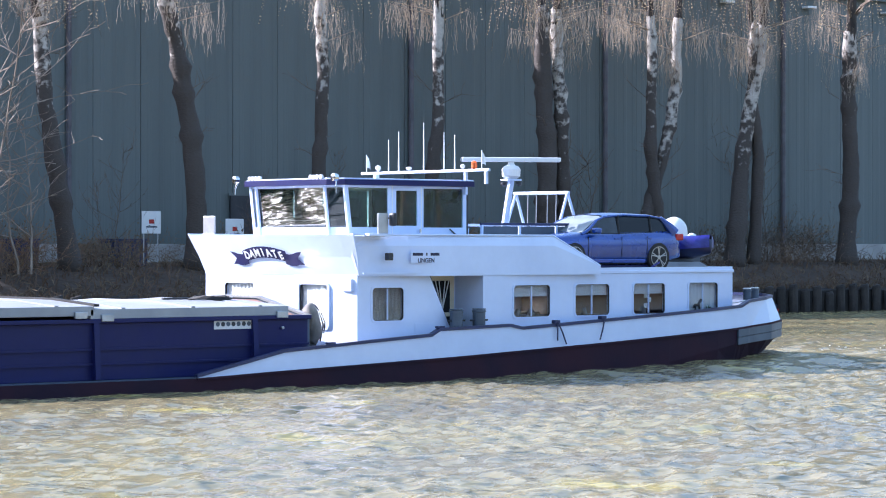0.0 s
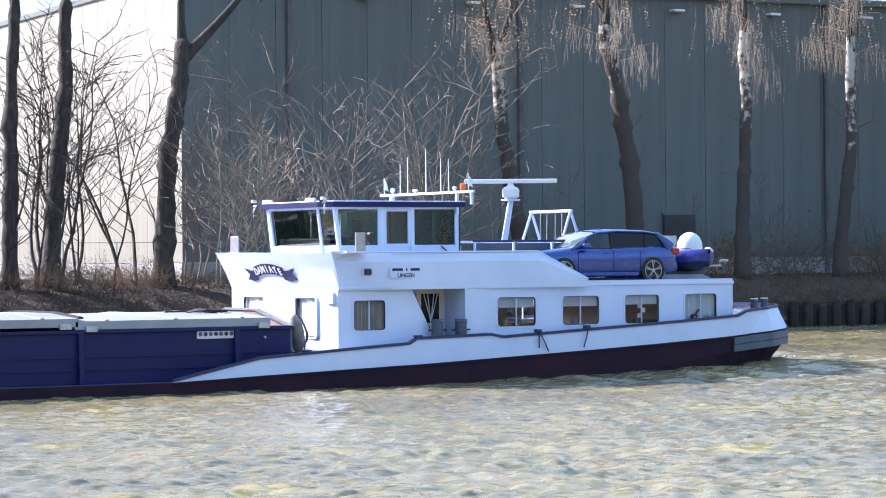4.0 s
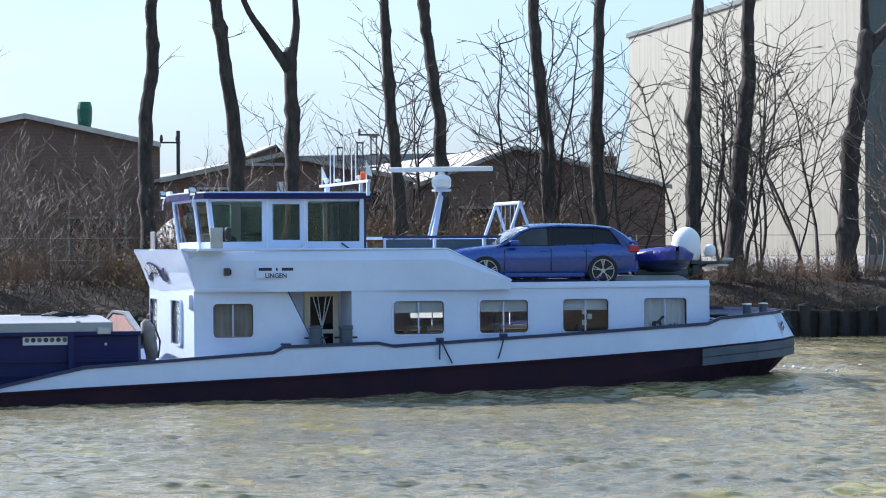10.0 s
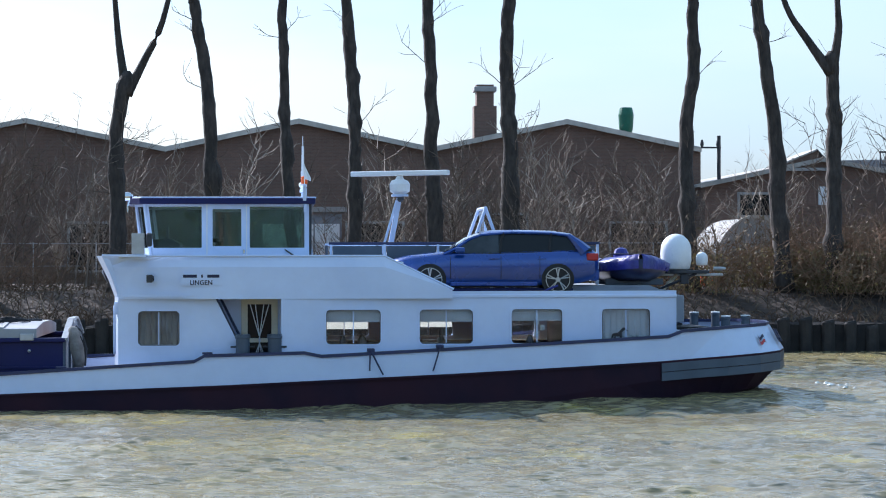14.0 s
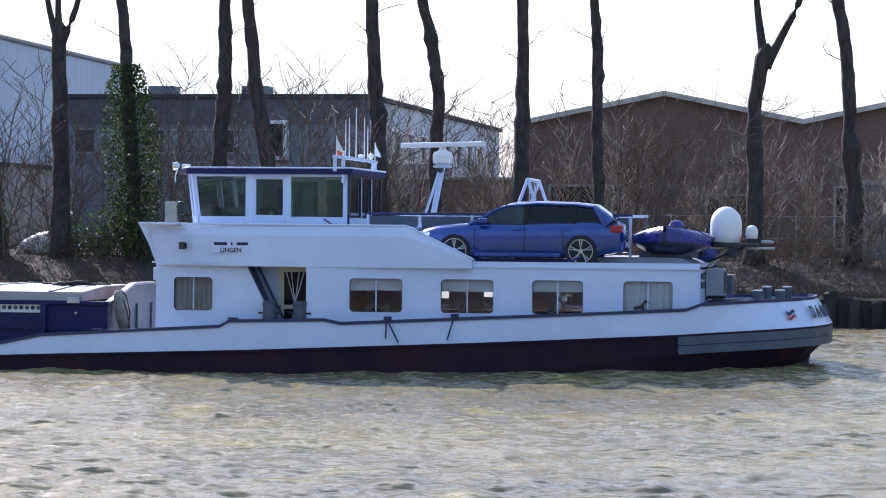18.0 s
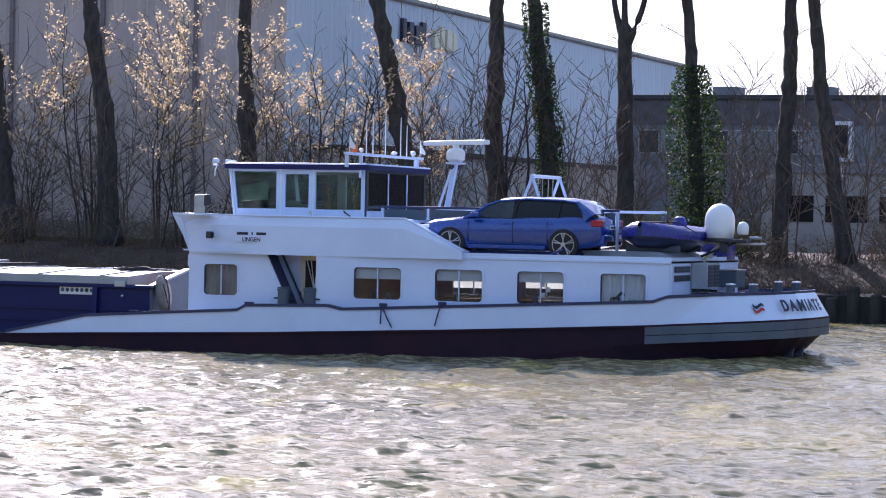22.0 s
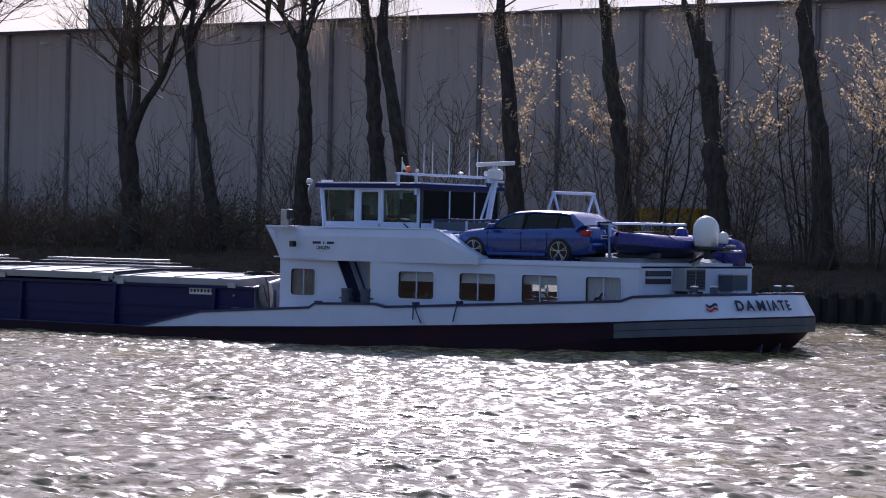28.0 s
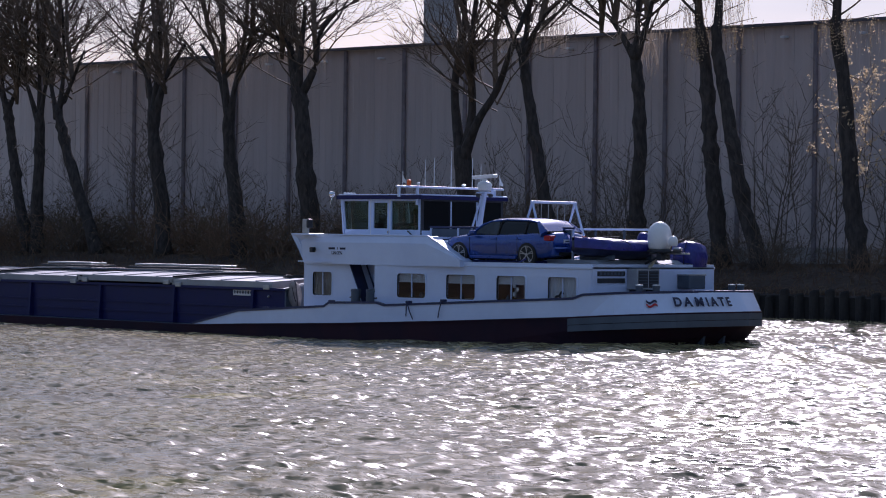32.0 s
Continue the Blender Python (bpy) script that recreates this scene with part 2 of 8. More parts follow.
LITTER = mat("dead leaves and stems", (0.145, 0.09, 0.057), 0.95, var=0.5, scale=0.8)
PILE = mat("dark weathered piling", (0.030, 0.024, 0.020), 0.8, scale=1.5, bump=0.03, bscale=10, col2=(0.012, 0.010, 0.010), piece=0.35, fine=0.25)


# ---- mesh tools ----
def part(name, bm, material, parent=None, label="", smooth=False):
    me = bpy.data.meshes.new(name)
    bmesh.ops.recalc_face_normals(bm, faces=bm.faces)
    bm.to_mesh(me)
    bm.free()
    for mt in (material if isinstance(material, (list, tuple)) else [material]):
        me.materials.append(mt)
    if smooth:
        me.shade_smooth()
    ob = new(name, me)
    ob.parent = parent
    if label:
        ob["label"] = label
    return ob


def raw(name, verts, faces, material, parent=None, label="", smooth=False, picks=None):
    me = bpy.data.meshes.new(name)
    me.from_pydata(verts, [], faces)
    for mt in (material if isinstance(material, (list, tuple)) else [material]):
        me.materials.append(mt)
    if picks is not None:
        me.polygons.foreach_set("material_index", picks)
    if smooth:
        me.shade_smooth()
    ob = new(name, me)
    ob.parent = parent
    if label:
        ob["label"] = label
    return ob


def box(bm, x0, x1, y0, y1, z0, z1, bevel=0.0):
    vs = [bm.verts.new((x, y, z)) for x in (x0, x1) for y in (y0, y1) for z in (z0, z1)]
    fs = [bm.faces.new([vs[i] for i in q]) for q in ((0, 1, 3, 2), (4, 6, 7, 5), (0, 4, 5, 1), (2, 3, 7, 6), (0, 2, 6, 4), (1, 5, 7, 3))]
    if bevel:
        es = list({e for f in fs for e in f.edges})
        bmesh.ops.bevel(bm, geom=es, offset=bevel, segments=2, affect="EDGES", profile=0.5)
    return vs


def boxm(*a, bevel=0.0):
    bm = bmesh.new()
    box(bm, *a, bevel=bevel)
    return bm


def prism(bm, pts, axis, a0, a1, bevel=0.0):
    """A polygon given in the plane across axis, drawn out from a0 to a1 along it."""
    def at(p, a):
        return {"x": (a, p[0], p[1]), "y": (p[0], a, p[1]), "z": (p[0], p[1], a)}[axis]
    lo, hi = [bm.verts.new(at(p, a0)) for p in pts], [bm.verts.new(at(p, a1)) for p in pts]
    fs = [bm.faces.new(lo), bm.faces.new(hi[::-1])]
    k = len(pts)
    for i in range(k):
        fs.append(bm.faces.new((lo[i], hi[i], hi[(i + 1) % k], lo[(i + 1) % k])))
    if bevel:
        bmesh.ops.bevel(bm, geom=list({e for f in fs for e in f.edges}), offset=bevel, segments=2, affect="EDGES", profile=0.5)


def prismm(*a, bevel=0.0):
    bm = bmesh.new()
    prism(bm, *a, bevel=bevel)
    return bm


def loft(bm, rings, closed=True, caps=True):
    rows = [[bm.verts.new(p) for p in r] for r in rings]
    k = len(rows[0])
    for a, b in zip(rows, rows[1:]):
        for i in range(k if closed else k - 1):
            j = (i + 1) % k
            bm.faces.new((a[i], a[j], b[j], b[i]))
    if caps and closed:
        bm.faces.new(rows[0][::-1])
        bm.faces.new(rows[-1])
    return rows


def tube(bm, pts, radii, n=6, caps=True):
    pts = [Vector(p) for p in pts]
    if not isinstance(radii, (list, tuple)):
        radii = [radii] * len(pts)
    rings = []
    for i, p in enumerate(pts):
        d = (pts[min(i + 1, len(pts) - 1)] - pts[max(i - 1, 0)]).normalized()
        u = d.cross(Vector((0, 0, 1)) if abs(d.z) < 0.9 else Vector((1, 0, 0))).normalized()
        v = d.cross(u)
        rings.append([p + radii[i] * (math.cos(a) * u + math.sin(a) * v) for a in (2 * math.pi * k / n for k in range(n))])
    loft(bm, rings, True, caps)


def tubem(*a, **k):
    bm = bmesh.new()
    tube(bm, *a, **k)
    return bm


def lathe(bm, profile, centre, axis="z", n=20):
    rings = []
    for r, h in profile:
        ring = []
        for k in range(n):
            a = 2 * math.pi * k / n
            c, s = r * math.cos(a), r * math.sin(a)
            o = {"z": (c, s, h), "y": (c, h, s), "x": (h, c, s)}[axis]
            ring.append((centre[0] + o[0], centre[1] + o[1], centre[2] + o[2]))
        rings.append(ring)
    loft(bm, rings)


def lathem(*a, **k):
    bm = bmesh.new()
    lathe(bm, *a, **k)
    return bm


def rrect(x0, x1, z0, z1, r, seg=5):
    pts = []
    for cx, cz, a0 in ((x1 - r, z1 - r, 0), (x0 + r, z1 - r, 90), (x0 + r, z0 + r, 180), (x1 - r, z0 + r, 270)):
        for i in range(seg + 1):
            a = radians(a0 + 90 * i / seg)
            pts.append((cx + r * math.cos(a), cz + r * math.sin(a)))
    return pts


def ring_frame(bm, outer, inner, y0, y1):
    """A flat frame between two outlines with as many points each, from depth y0 to y1."""
    rows = [[bm.verts.new((p[0], y, p[1])) for p in o] for o, y in ((outer, y0), (outer, y1), (inner, y1), (inner, y0))]
    k = len(outer)
    for a, b in zip(rows, rows[1:] + rows[:1]):
        for i in range(k):
            bm.faces.new((a[i], a[(i + 1) % k], b[(i + 1) % k], b[i]))


def wall_cuts(bm, x0, x1, z0, z1, cuts, y0, y1):
    """A wall from x0 to x1 with openings (xa, xb, za, zb) through it, in butted blocks."""
    xs = sorted({x0, x1, *[c[0] for c in cuts], *[c[1] for c in cuts]})
    for a, b in zip(xs, xs[1:]):
        over = sorted((c[2], c[3]) for c in cuts if c[0] < (a + b) / 2 < c[1])
        z = z0
        for lo, hi in over:
            if lo > z:
                box(bm, a, b, y0, y1, z, lo)
            z = hi
        if z < z1:
            box(bm, a, b, y0, y1, z, z1)
    bmesh.ops.remove_doubles(bm, verts=bm.verts, dist=1e-4)


def bend(bm, fn):
    for v in bm.verts:
        v.co = fn(v.co)


def empty(name, m, label, category, group="", kind=""):
    e = new(name)
    e.matrix_world = m
    return tagged(e, label, category, group, kind)


def lettering(name, words, size, m, material, parent, depth=0.006, label="", bold=0.02):
    c = bpy.data.curves.new(name, "FONT")
    c.offset = size * bold
    c.body, c.size, c.extrude, c.align_x, c.align_y = words, size, depth, "CENTER", "CENTER"
    t = bpy.data.objects.new(name, c)
    scene.collection.objects.link(t)
    me = bpy.data.meshes.new_from_object(t.evaluated_get(bpy.context.evaluated_depsgraph_get()))
    bpy.data.objects.remove(t)
    me.materials.clear()
    me.materials.append(material)
    ob = new(name, me)
    ob.parent = parent
    ob.matrix_local = m
    if label:
        ob["label"] = label
    return ob


def interp(x, table):
    """Straight lines between (x, value) points in rising x."""
    if x <= table[0][0]:
        return table[0][1]
    for (a, p), (b, q) in zip(table, table[1:]):
        if x <= b:
            return p + (q - p) * (x - a) / (b - a)
    return table[-1][1]


MOVERS = []          # things that ride with the barge, with their pose on it


def rides(ob, local=None):
    MOVERS.append((ob, local or Matrix.Identity(4)))
    return ob


# ---- the place: canal, banks and buildings ----
BANK_Y, TREE_Y, GROUND = 98.3, 102.8, 2.3
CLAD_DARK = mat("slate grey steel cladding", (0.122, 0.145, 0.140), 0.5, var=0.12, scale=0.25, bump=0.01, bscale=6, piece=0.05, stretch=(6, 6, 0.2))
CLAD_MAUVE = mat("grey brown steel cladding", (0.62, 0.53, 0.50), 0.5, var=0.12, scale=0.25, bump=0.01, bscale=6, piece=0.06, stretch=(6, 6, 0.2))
# the dark hall's end face: its sunlight is also put into a paler colour
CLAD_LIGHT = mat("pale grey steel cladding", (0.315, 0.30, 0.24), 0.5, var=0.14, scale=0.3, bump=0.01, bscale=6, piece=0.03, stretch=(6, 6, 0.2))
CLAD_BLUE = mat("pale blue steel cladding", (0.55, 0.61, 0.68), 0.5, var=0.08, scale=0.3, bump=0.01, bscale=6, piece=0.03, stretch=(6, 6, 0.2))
VERGE = mat("pale weathered verge board", (0.66, 0.61, 0.54), 0.8, var=0.3, scale=1.5)
CONC = mat("pale concrete", (0.42, 0.41, 0.39), 0.85, var=0.25, scale=0.8, bump=0.01, bscale=12)
ROOFW = mat("sunlit fibre cement roof", (0.47, 0.44, 0.39), 0.7, var=0.3, scale=0.6, bump=0.02, bscale=5)
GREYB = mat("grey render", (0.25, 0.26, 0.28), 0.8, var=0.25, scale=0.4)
FELT = mat("dark roofing felt", (0.06, 0.06, 0.065), 0.85)
YELLOW = mat("yellow painted steel", (0.62, 0.36, 0.02), 0.5, var=0.25, scale=1.2)
VENTG = mat("green painted steel", (0.02, 0.16, 0.09), 0.5, var=0.25)
PIPE = mat("weathered grey downpipe", (0.13, 0.12, 0.135), 0.6, var=0.3)
PIPE_PALE = mat("dull mauve grey downpipe", (0.27, 0.23, 0.245), 0.6, var=0.3)
MAROON = mat("dark red car paint", (0.13, 0.012, 0.02), 0.3, var=0.1, coat=0.8)
VANW = mat("white van paint", (0.72, 0.72, 0.71), 0.3, var=0.06, coat=0.5)


def brickwork(name, a, b, mortar):
    m = mat(name, a, 0.85, var=0.38, scale=0.55, fine=0.15, bscale=9)
    n, l = m.node_tree.nodes, m.node_tree.links
    br, co, mp, mx = n.new("ShaderNodeTexBrick"), n.new("ShaderNodeTexCoord"), n.new("ShaderNodeMapping"), n.new("ShaderNodeMix")
    mp.inputs["Rotation"].default_value = (radians(90), 0, 0)
    br.inputs["Scale"].default_value = 1.0
    br.inputs["Brick Width"].default_value, br.inputs["Row Height"].default_value, br.inputs["Mortar Size"].default_value = 0.22, 0.066, 0.008
    br.inputs["Color1"].default_value, br.inputs["Color2"].default_value, br.inputs["Mortar"].default_value = (*a, 1), (*b, 1), (*mortar, 1)
    l.new(co.outputs["Object"], mp.inputs["Vector"])
    l.new(mp.outputs[0], br.inputs["Vector"])
    mx.data_type = "RGBA"
    mx.inputs[0].default_value = 0.6
    hs = n["Hue/Saturation/Value"]
    old = hs.inputs["Color"].links[0].from_socket
    l.new(old, mx.inputs[6])
    l.new(br.outputs["Color"], mx.inputs[7])
    l.new(mx.outputs[2], hs.inputs["Color"])
    return m


BRICK = brickwork("dark red brown brick", (0.215, 0.126, 0.092), (0.140, 0.088, 0.068), (0.22, 0.18, 0.145))


def water_material():
    """Murky water: clouds of silt below, and small ripples that tilt the surface both ways."""
    m = bpy.data.materials.new("murky olive canal water")
    m.use_nodes = True
    n, l = m.node_tree.nodes, m.node_tree.links
    b = n["Principled BSDF"]
    b.inputs["Roughness"].default_value, b.inputs["IOR"].default_value = 0.17, 1.333
    co = n.new("ShaderNodeTexCoord")
    def clouds(scale, detail, stretch):
        t, mp = n.new("ShaderNodeTexNoise"), n.new("ShaderNodeMapping")
        t.inputs["Scale"].default_value, t.inputs["Detail"].default_value = scale, detail
        mp.inputs["Scale"].default_value = stretch
        l.new(co.outputs["Object"], mp.inputs["Vector"])
        l.new(mp.outputs[0], t.inputs["Vector"])
        return t
    def ramp(src, lo, a, hi, c):
        r = n.new("ShaderNodeValToRGB")
        r.color_ramp.elements[0].position, r.color_ramp.elements[0].color = lo, a
        r.color_ramp.elements[1].position, r.color_ramp.elements[1].color = hi, c
        l.new(src.outputs["Fac"], r.inputs["Fac"])
        return r
    broad = ramp(clouds(0.16, 4, (0.6, 1.0, 1.0)), 0.38, (0.186, 0.158, 0.092, 1), 0.66, (0.262, 0.220, 0.106, 1))
    boil = ramp(clouds(0.5, 3, (0.8, 0.55, 1.0)), 0.60, (0, 0, 0, 1), 0.74, (0.65, 0.65, 0.65, 1))
    mx = n.new("ShaderNodeMix")
    mx.data_type = "RGBA"
    mx.inputs[7].default_value = (0.40, 0.33, 0.07, 1)
    l.new(boil.outputs[0], mx.inputs[0])
    l.new(broad.outputs[0], mx.inputs[6])
    l.new(mx.outputs[2], b.inputs["Base Color"])
    geo, total = n.new("ShaderNodeNewGeometry"), None
    gust = ramp(clouds(0.42, 3, (0.7, 0.45, 1.0)), 0.36, (0.55, 0.55, 0.55, 1), 0.64, (1.4, 1.4, 1.4, 1))
    for scale, detail, tilt, stretch in ((2.1, 2, 1.25, (1.0, 1.5, 1.0)), (6.2, 2, 0.88, (0.8, 1.4, 1.0))):
        t = clouds(scale, detail, stretch)
        mid, push = n.new("ShaderNodeVectorMath"), n.new("ShaderNodeVectorMath")
        mid.operation, push.operation = "SUBTRACT", "MULTIPLY"
        mid.inputs[1].default_value, push.inputs[1].default_value = (0.5, 0.5, 0.5), (0.5 * tilt, 1.15 * tilt, 0)
        l.new(t.outputs["Color"], mid.inputs[0])
        l.new(mid.outputs[0], push.inputs[0])
        blow = n.new("ShaderNodeVectorMath")
        blow.operation = "MULTIPLY"
        # the crests lie across the wind
        turn = n.new("ShaderNodeVectorRotate")
        turn.rotation_type = "Z_AXIS"
        turn.inputs["Angle"].default_value = radians(38)
        l.new(push.outputs[0], turn.inputs["Vector"])
        l.new(turn.outputs[0], blow.inputs[0])
        l.new(gust.outputs[0], blow.inputs[1])
        add = n.new("ShaderNodeVectorMath")
        add.operation = "ADD"
        l.new(blow.outputs[0], add.inputs[0])
        l.new(total.outputs[0] if total else geo.outputs["Normal"], add.inputs[1])
        total = add
    unit = n.new("ShaderNodeVectorMath")
    unit.operation = "NORMALIZE"
    l.new(total.outputs[0], unit.inputs[0])
    l.new(unit.outputs[0], b.inputs["Normal"])
    return m


def build_water():
    """A fan of wind ripples over the open reach, level sheets beyond."""
    us = np.linspace(-1.62, 1.32, 980)
    ys = 20 * (98.5 / 20) ** np.linspace(0, 1, 570)
    gu, gy = np.meshgrid(us, ys, indexing="ij")
    gx = gu * gy
    rng = np.random.RandomState(5)
    z = np.zeros_like(gx)
    for lo, hi, count, steep in ((0.9, 2.4, 30, 0.015), (0.42, 0.85, 50, 0.034)):
        for k in range(count):
            lam = rng.uniform(lo, hi)
            a = rng.normal(1.9, 0.85)
            w = 2 * np.pi / lam
            z += steep / w * np.sin(w * (np.cos(a) * gx + np.sin(a) * gy) + rng.uniform(0, 6.3))
    # gusts: rougher and calmer patches
    gust = 1 + 0.28 * np.sin(gx * 0.13 + 1.7 * np.sin(gy * 0.11)) * np.sin(gy * 0.19 + gx * 0.05)
    edge = np.minimum(np.minimum(gu + 1.62, 1.32 - gu) * 40, np.minimum(gy - 20, 98.5 - gy))
    z *= gust * np.clip(edge / 2, 0, 1)
    nx, ny = gx.shape
    co = np.stack([gx, gy, z], -1).reshape(-1, 3)
    idx = np.arange(nx * ny).reshape(nx, ny)
    q = np.stack([idx[:-1, :-1], idx[1:, :-1], idx[1:, 1:], idx[:-1, 1:]], -1).reshape(-1, 4)
    a0, a1, b0, b1 = gx[0, 0], gx[-1, 0], gx[0, -1], gx[-1, -1]
    far = np.array([(-3000, 2, 0), (3000, 2, 0), (3000, 20, 0), (a1, 20, 0), (a0, 20, 0), (-3000, 20, 0), (-3000, 99, 0), (b0, 98.5, 0), (b1, 98.5, 0), (3000, 99, 0), (b0, 99, 0), (b1, 99, 0)], float)
    o = len(co)
    co = np.concatenate([co, far])
    q = np.concatenate([q, np.array([(0, 1, 2, 5), (5, 4, 7, 6), (3, 2, 9, 8), (7, 8, 11, 10)]) + o])
    me = bpy.data.meshes.new("water")
    me.vertices.add(len(co))
    me.vertices.foreach_set("co", co.ravel())
    me.loops.add(q.size)
    me.loops.foreach_set("vertex_index", q.ravel().astype(np.int32))
    me.polygons.add(len(q))
    me.polygons.foreach_set("loop_start", np.arange(0, q.size, 4, dtype=np.int32))
    me.update(calc_edges=True)
    me.validate()
    me.materials.append(water_material())
    me.shade_smooth()
    return tagged(new("water", me), "murky olive canal water with wind ripples", "water", kind="structure")


def build_ground():
    """One sheet: the camera's bank, the canal bed, the far bank and the land to the horizon."""
    prof = [(-3000, 1.8), (-30, 1.8), (1.0, 1.8), (1.6, -1.0), (98.9, -1.0), (98.95, 1.12), (99.6, 1.3), (101.2, 1.95), (103.0, 2.3), (107, 2.38), (112, 2.4), (200, 2.4), (3000, 2.5)]
    xs = [-3000, -400] + [x for x in np.arange(-200, 161, 1.5)] + [400, 3000]
    verts, faces = [], []
    for x in xs:
        for y, z in prof:
            w = noise.noise(Vector((x * 0.3, y * 0.3, 0))) * 0.16 if 99 < y < 150 and abs(x) < 210 else 0
            verts.append((x, y, z + w))
    k = len(prof)
    for i in range(len(xs) - 1):
        for j in range(k - 1):
            a = i * k + j
            faces.append((a, a + k, a + k + 1, a + 1))
    o = raw("ground", verts, faces, EARTH, smooth=True)
    return tagged(o, "brown leaf covered earth bank and land", "ground", kind="structure")


def build_piling():
    """A line of dark bulging piles of uneven height before the earth of the bank."""
    rng = random.Random(31)
    bm = bmesh.new()
    rows, x = [], -240.0
    while x < 200:
        top = 1.02 + 0.16 * noise.noise(Vector((x * 0.7, 3, 0)))
        rows.append([(x, BANK_Y + 0.05, -1.0), (x, BANK_Y + 0.02, top), (x, BANK_Y + 0.75, top + 0.12)])
        x += 0.8
    loft(bm, rows, closed=False)
    o = part("quay_wall", bm, PILE)
    tagged(o, "dark weathered piling along the earth bank", "quay wall", kind="structure")
    meshes = []
    for k in range(5):
        bm = bmesh.new()
        top = 1.0 + 0.08 * k
        rings = []
        for z, f in ((-1.0, 1.0), (0.2, 1.02), (top - 0.08, 1.0), (top, 0.8)):
            rings.append([(0.25 * f * math.cos(a) * rng.uniform(0.92, 1.08), -0.26 * f * math.sin(a) * rng.uniform(0.92, 1.08), z + (0.04 * math.cos(a) if z > 0.5 else 0)) for a in (math.pi * i / 7 for i in range(8))])
        loft(bm, rings)
        p = part("pile", bm, PILE, o, smooth=False)
        meshes.append(p.data)
        p.location = (-152.0 + 0.85 * k, BANK_Y, 0)
    for k in range(5, 310):
        p = new("pile", meshes[rng.randrange(5)])
        p.parent = o
        p.location = (-152.0 + 0.85 * k, BANK_Y + rng.uniform(-0.05, 0.03), rng.uniform(-0.08, 0.05))


WATER = build_water()
build_ground()
build_piling()


def clad_wall(parent, x0, x1, z0, z1, step, material, y=0.0, thick=0.12, rib=0.03):
    """Tall cladding panels side by side, each with its own edges; alike panels share one mesh."""
    n = max(1, round((x1 - x0) / step))
    w = (x1 - x0) / n
    bm = bmesh.new()
    k = 4
    pts = [(0.012, y)]
    for i in range(k):
        a = 0.012 + (w - 0.024) * i / k
        b = (w - 0.024) / k
        pts += [(a + b * 0.55, y), (a + b * 0.62, y - rib), (a + b * 0.9, y - rib), (a + b * 0.97, y)]
    pts += [(w - 0.012, y), (w - 0.012, y + thick), (0.012, y + thick)]
    prism(bm, pts, "z", z0, z1)
    first = part("wall_panel", bm, material, parent)
    first.location.x = x0
    for i in range(1, n):
        o = new("wall_panel", first.data)
        o.parent = parent
        o.location.x = x0 + w * i


def big_hall(name, label, corner, turn, length, depth, height, front, end, end_side, pipes, lamps):
    """A long steel hall: local x along the canal wall, y inland."""
    h = empty(name, pose(corner[0], corner[1], GROUND, 0, 0, turn), label, "industrial hall")
    part("plinth", boxm(0, length, -0.05, 0.2, -0.3, 0.95, bevel=0.02), CONC, h, "pale concrete plinth")
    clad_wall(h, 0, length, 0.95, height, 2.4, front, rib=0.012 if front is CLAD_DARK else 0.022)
    part("core", boxm(0.15, length - 0.15, 0.16, depth - 0.15, -0.2, height - 0.3), FELT, h)
    part("roof", boxm(-0.15, length + 0.15, -0.25, depth + 0.2, height, height + (0.3 if front is CLAD_DARK else 0.14), bevel=0.03), CLAD_DARK if front is CLAD_DARK else PIPE, h, "thin dark roof edge")
    part("gutter", boxm(-0.1, length, -0.36, -0.26, height - 0.05, height + (0.18 if front is CLAD_DARK else 0.08)), CLAD_DARK if front is CLAD_DARK else PIPE, h)
    e = new("end_wall")
    e.parent = h
    if end_side < 0:
        e.matrix_local = pose(-0.02, depth, 0, 0, 0, -90)
    else:
        e.matrix_local = pose(length + 0.02, 0, 0, 0, 0, 90)
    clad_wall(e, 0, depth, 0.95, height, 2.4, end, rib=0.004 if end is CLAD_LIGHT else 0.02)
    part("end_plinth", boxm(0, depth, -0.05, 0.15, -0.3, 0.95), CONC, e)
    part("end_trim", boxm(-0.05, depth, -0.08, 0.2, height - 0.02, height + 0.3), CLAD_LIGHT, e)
    for x in pipes:
        part("downpipe", tubem([(x, -0.12, 0.2), (x, -0.12, height - 0.1)], 0.13, n=8), PIPE if front is CLAD_DARK else PIPE_PALE, h)
    for x in lamps:
        wide = 0.32 if front is CLAD_DARK else 0.12
        lp = part("wall_lamp", boxm(x - wide, x + wide, -0.55, -0.05, height - 0.72, height - 0.6, bevel=0.02), PLASTIC, h)
    return h


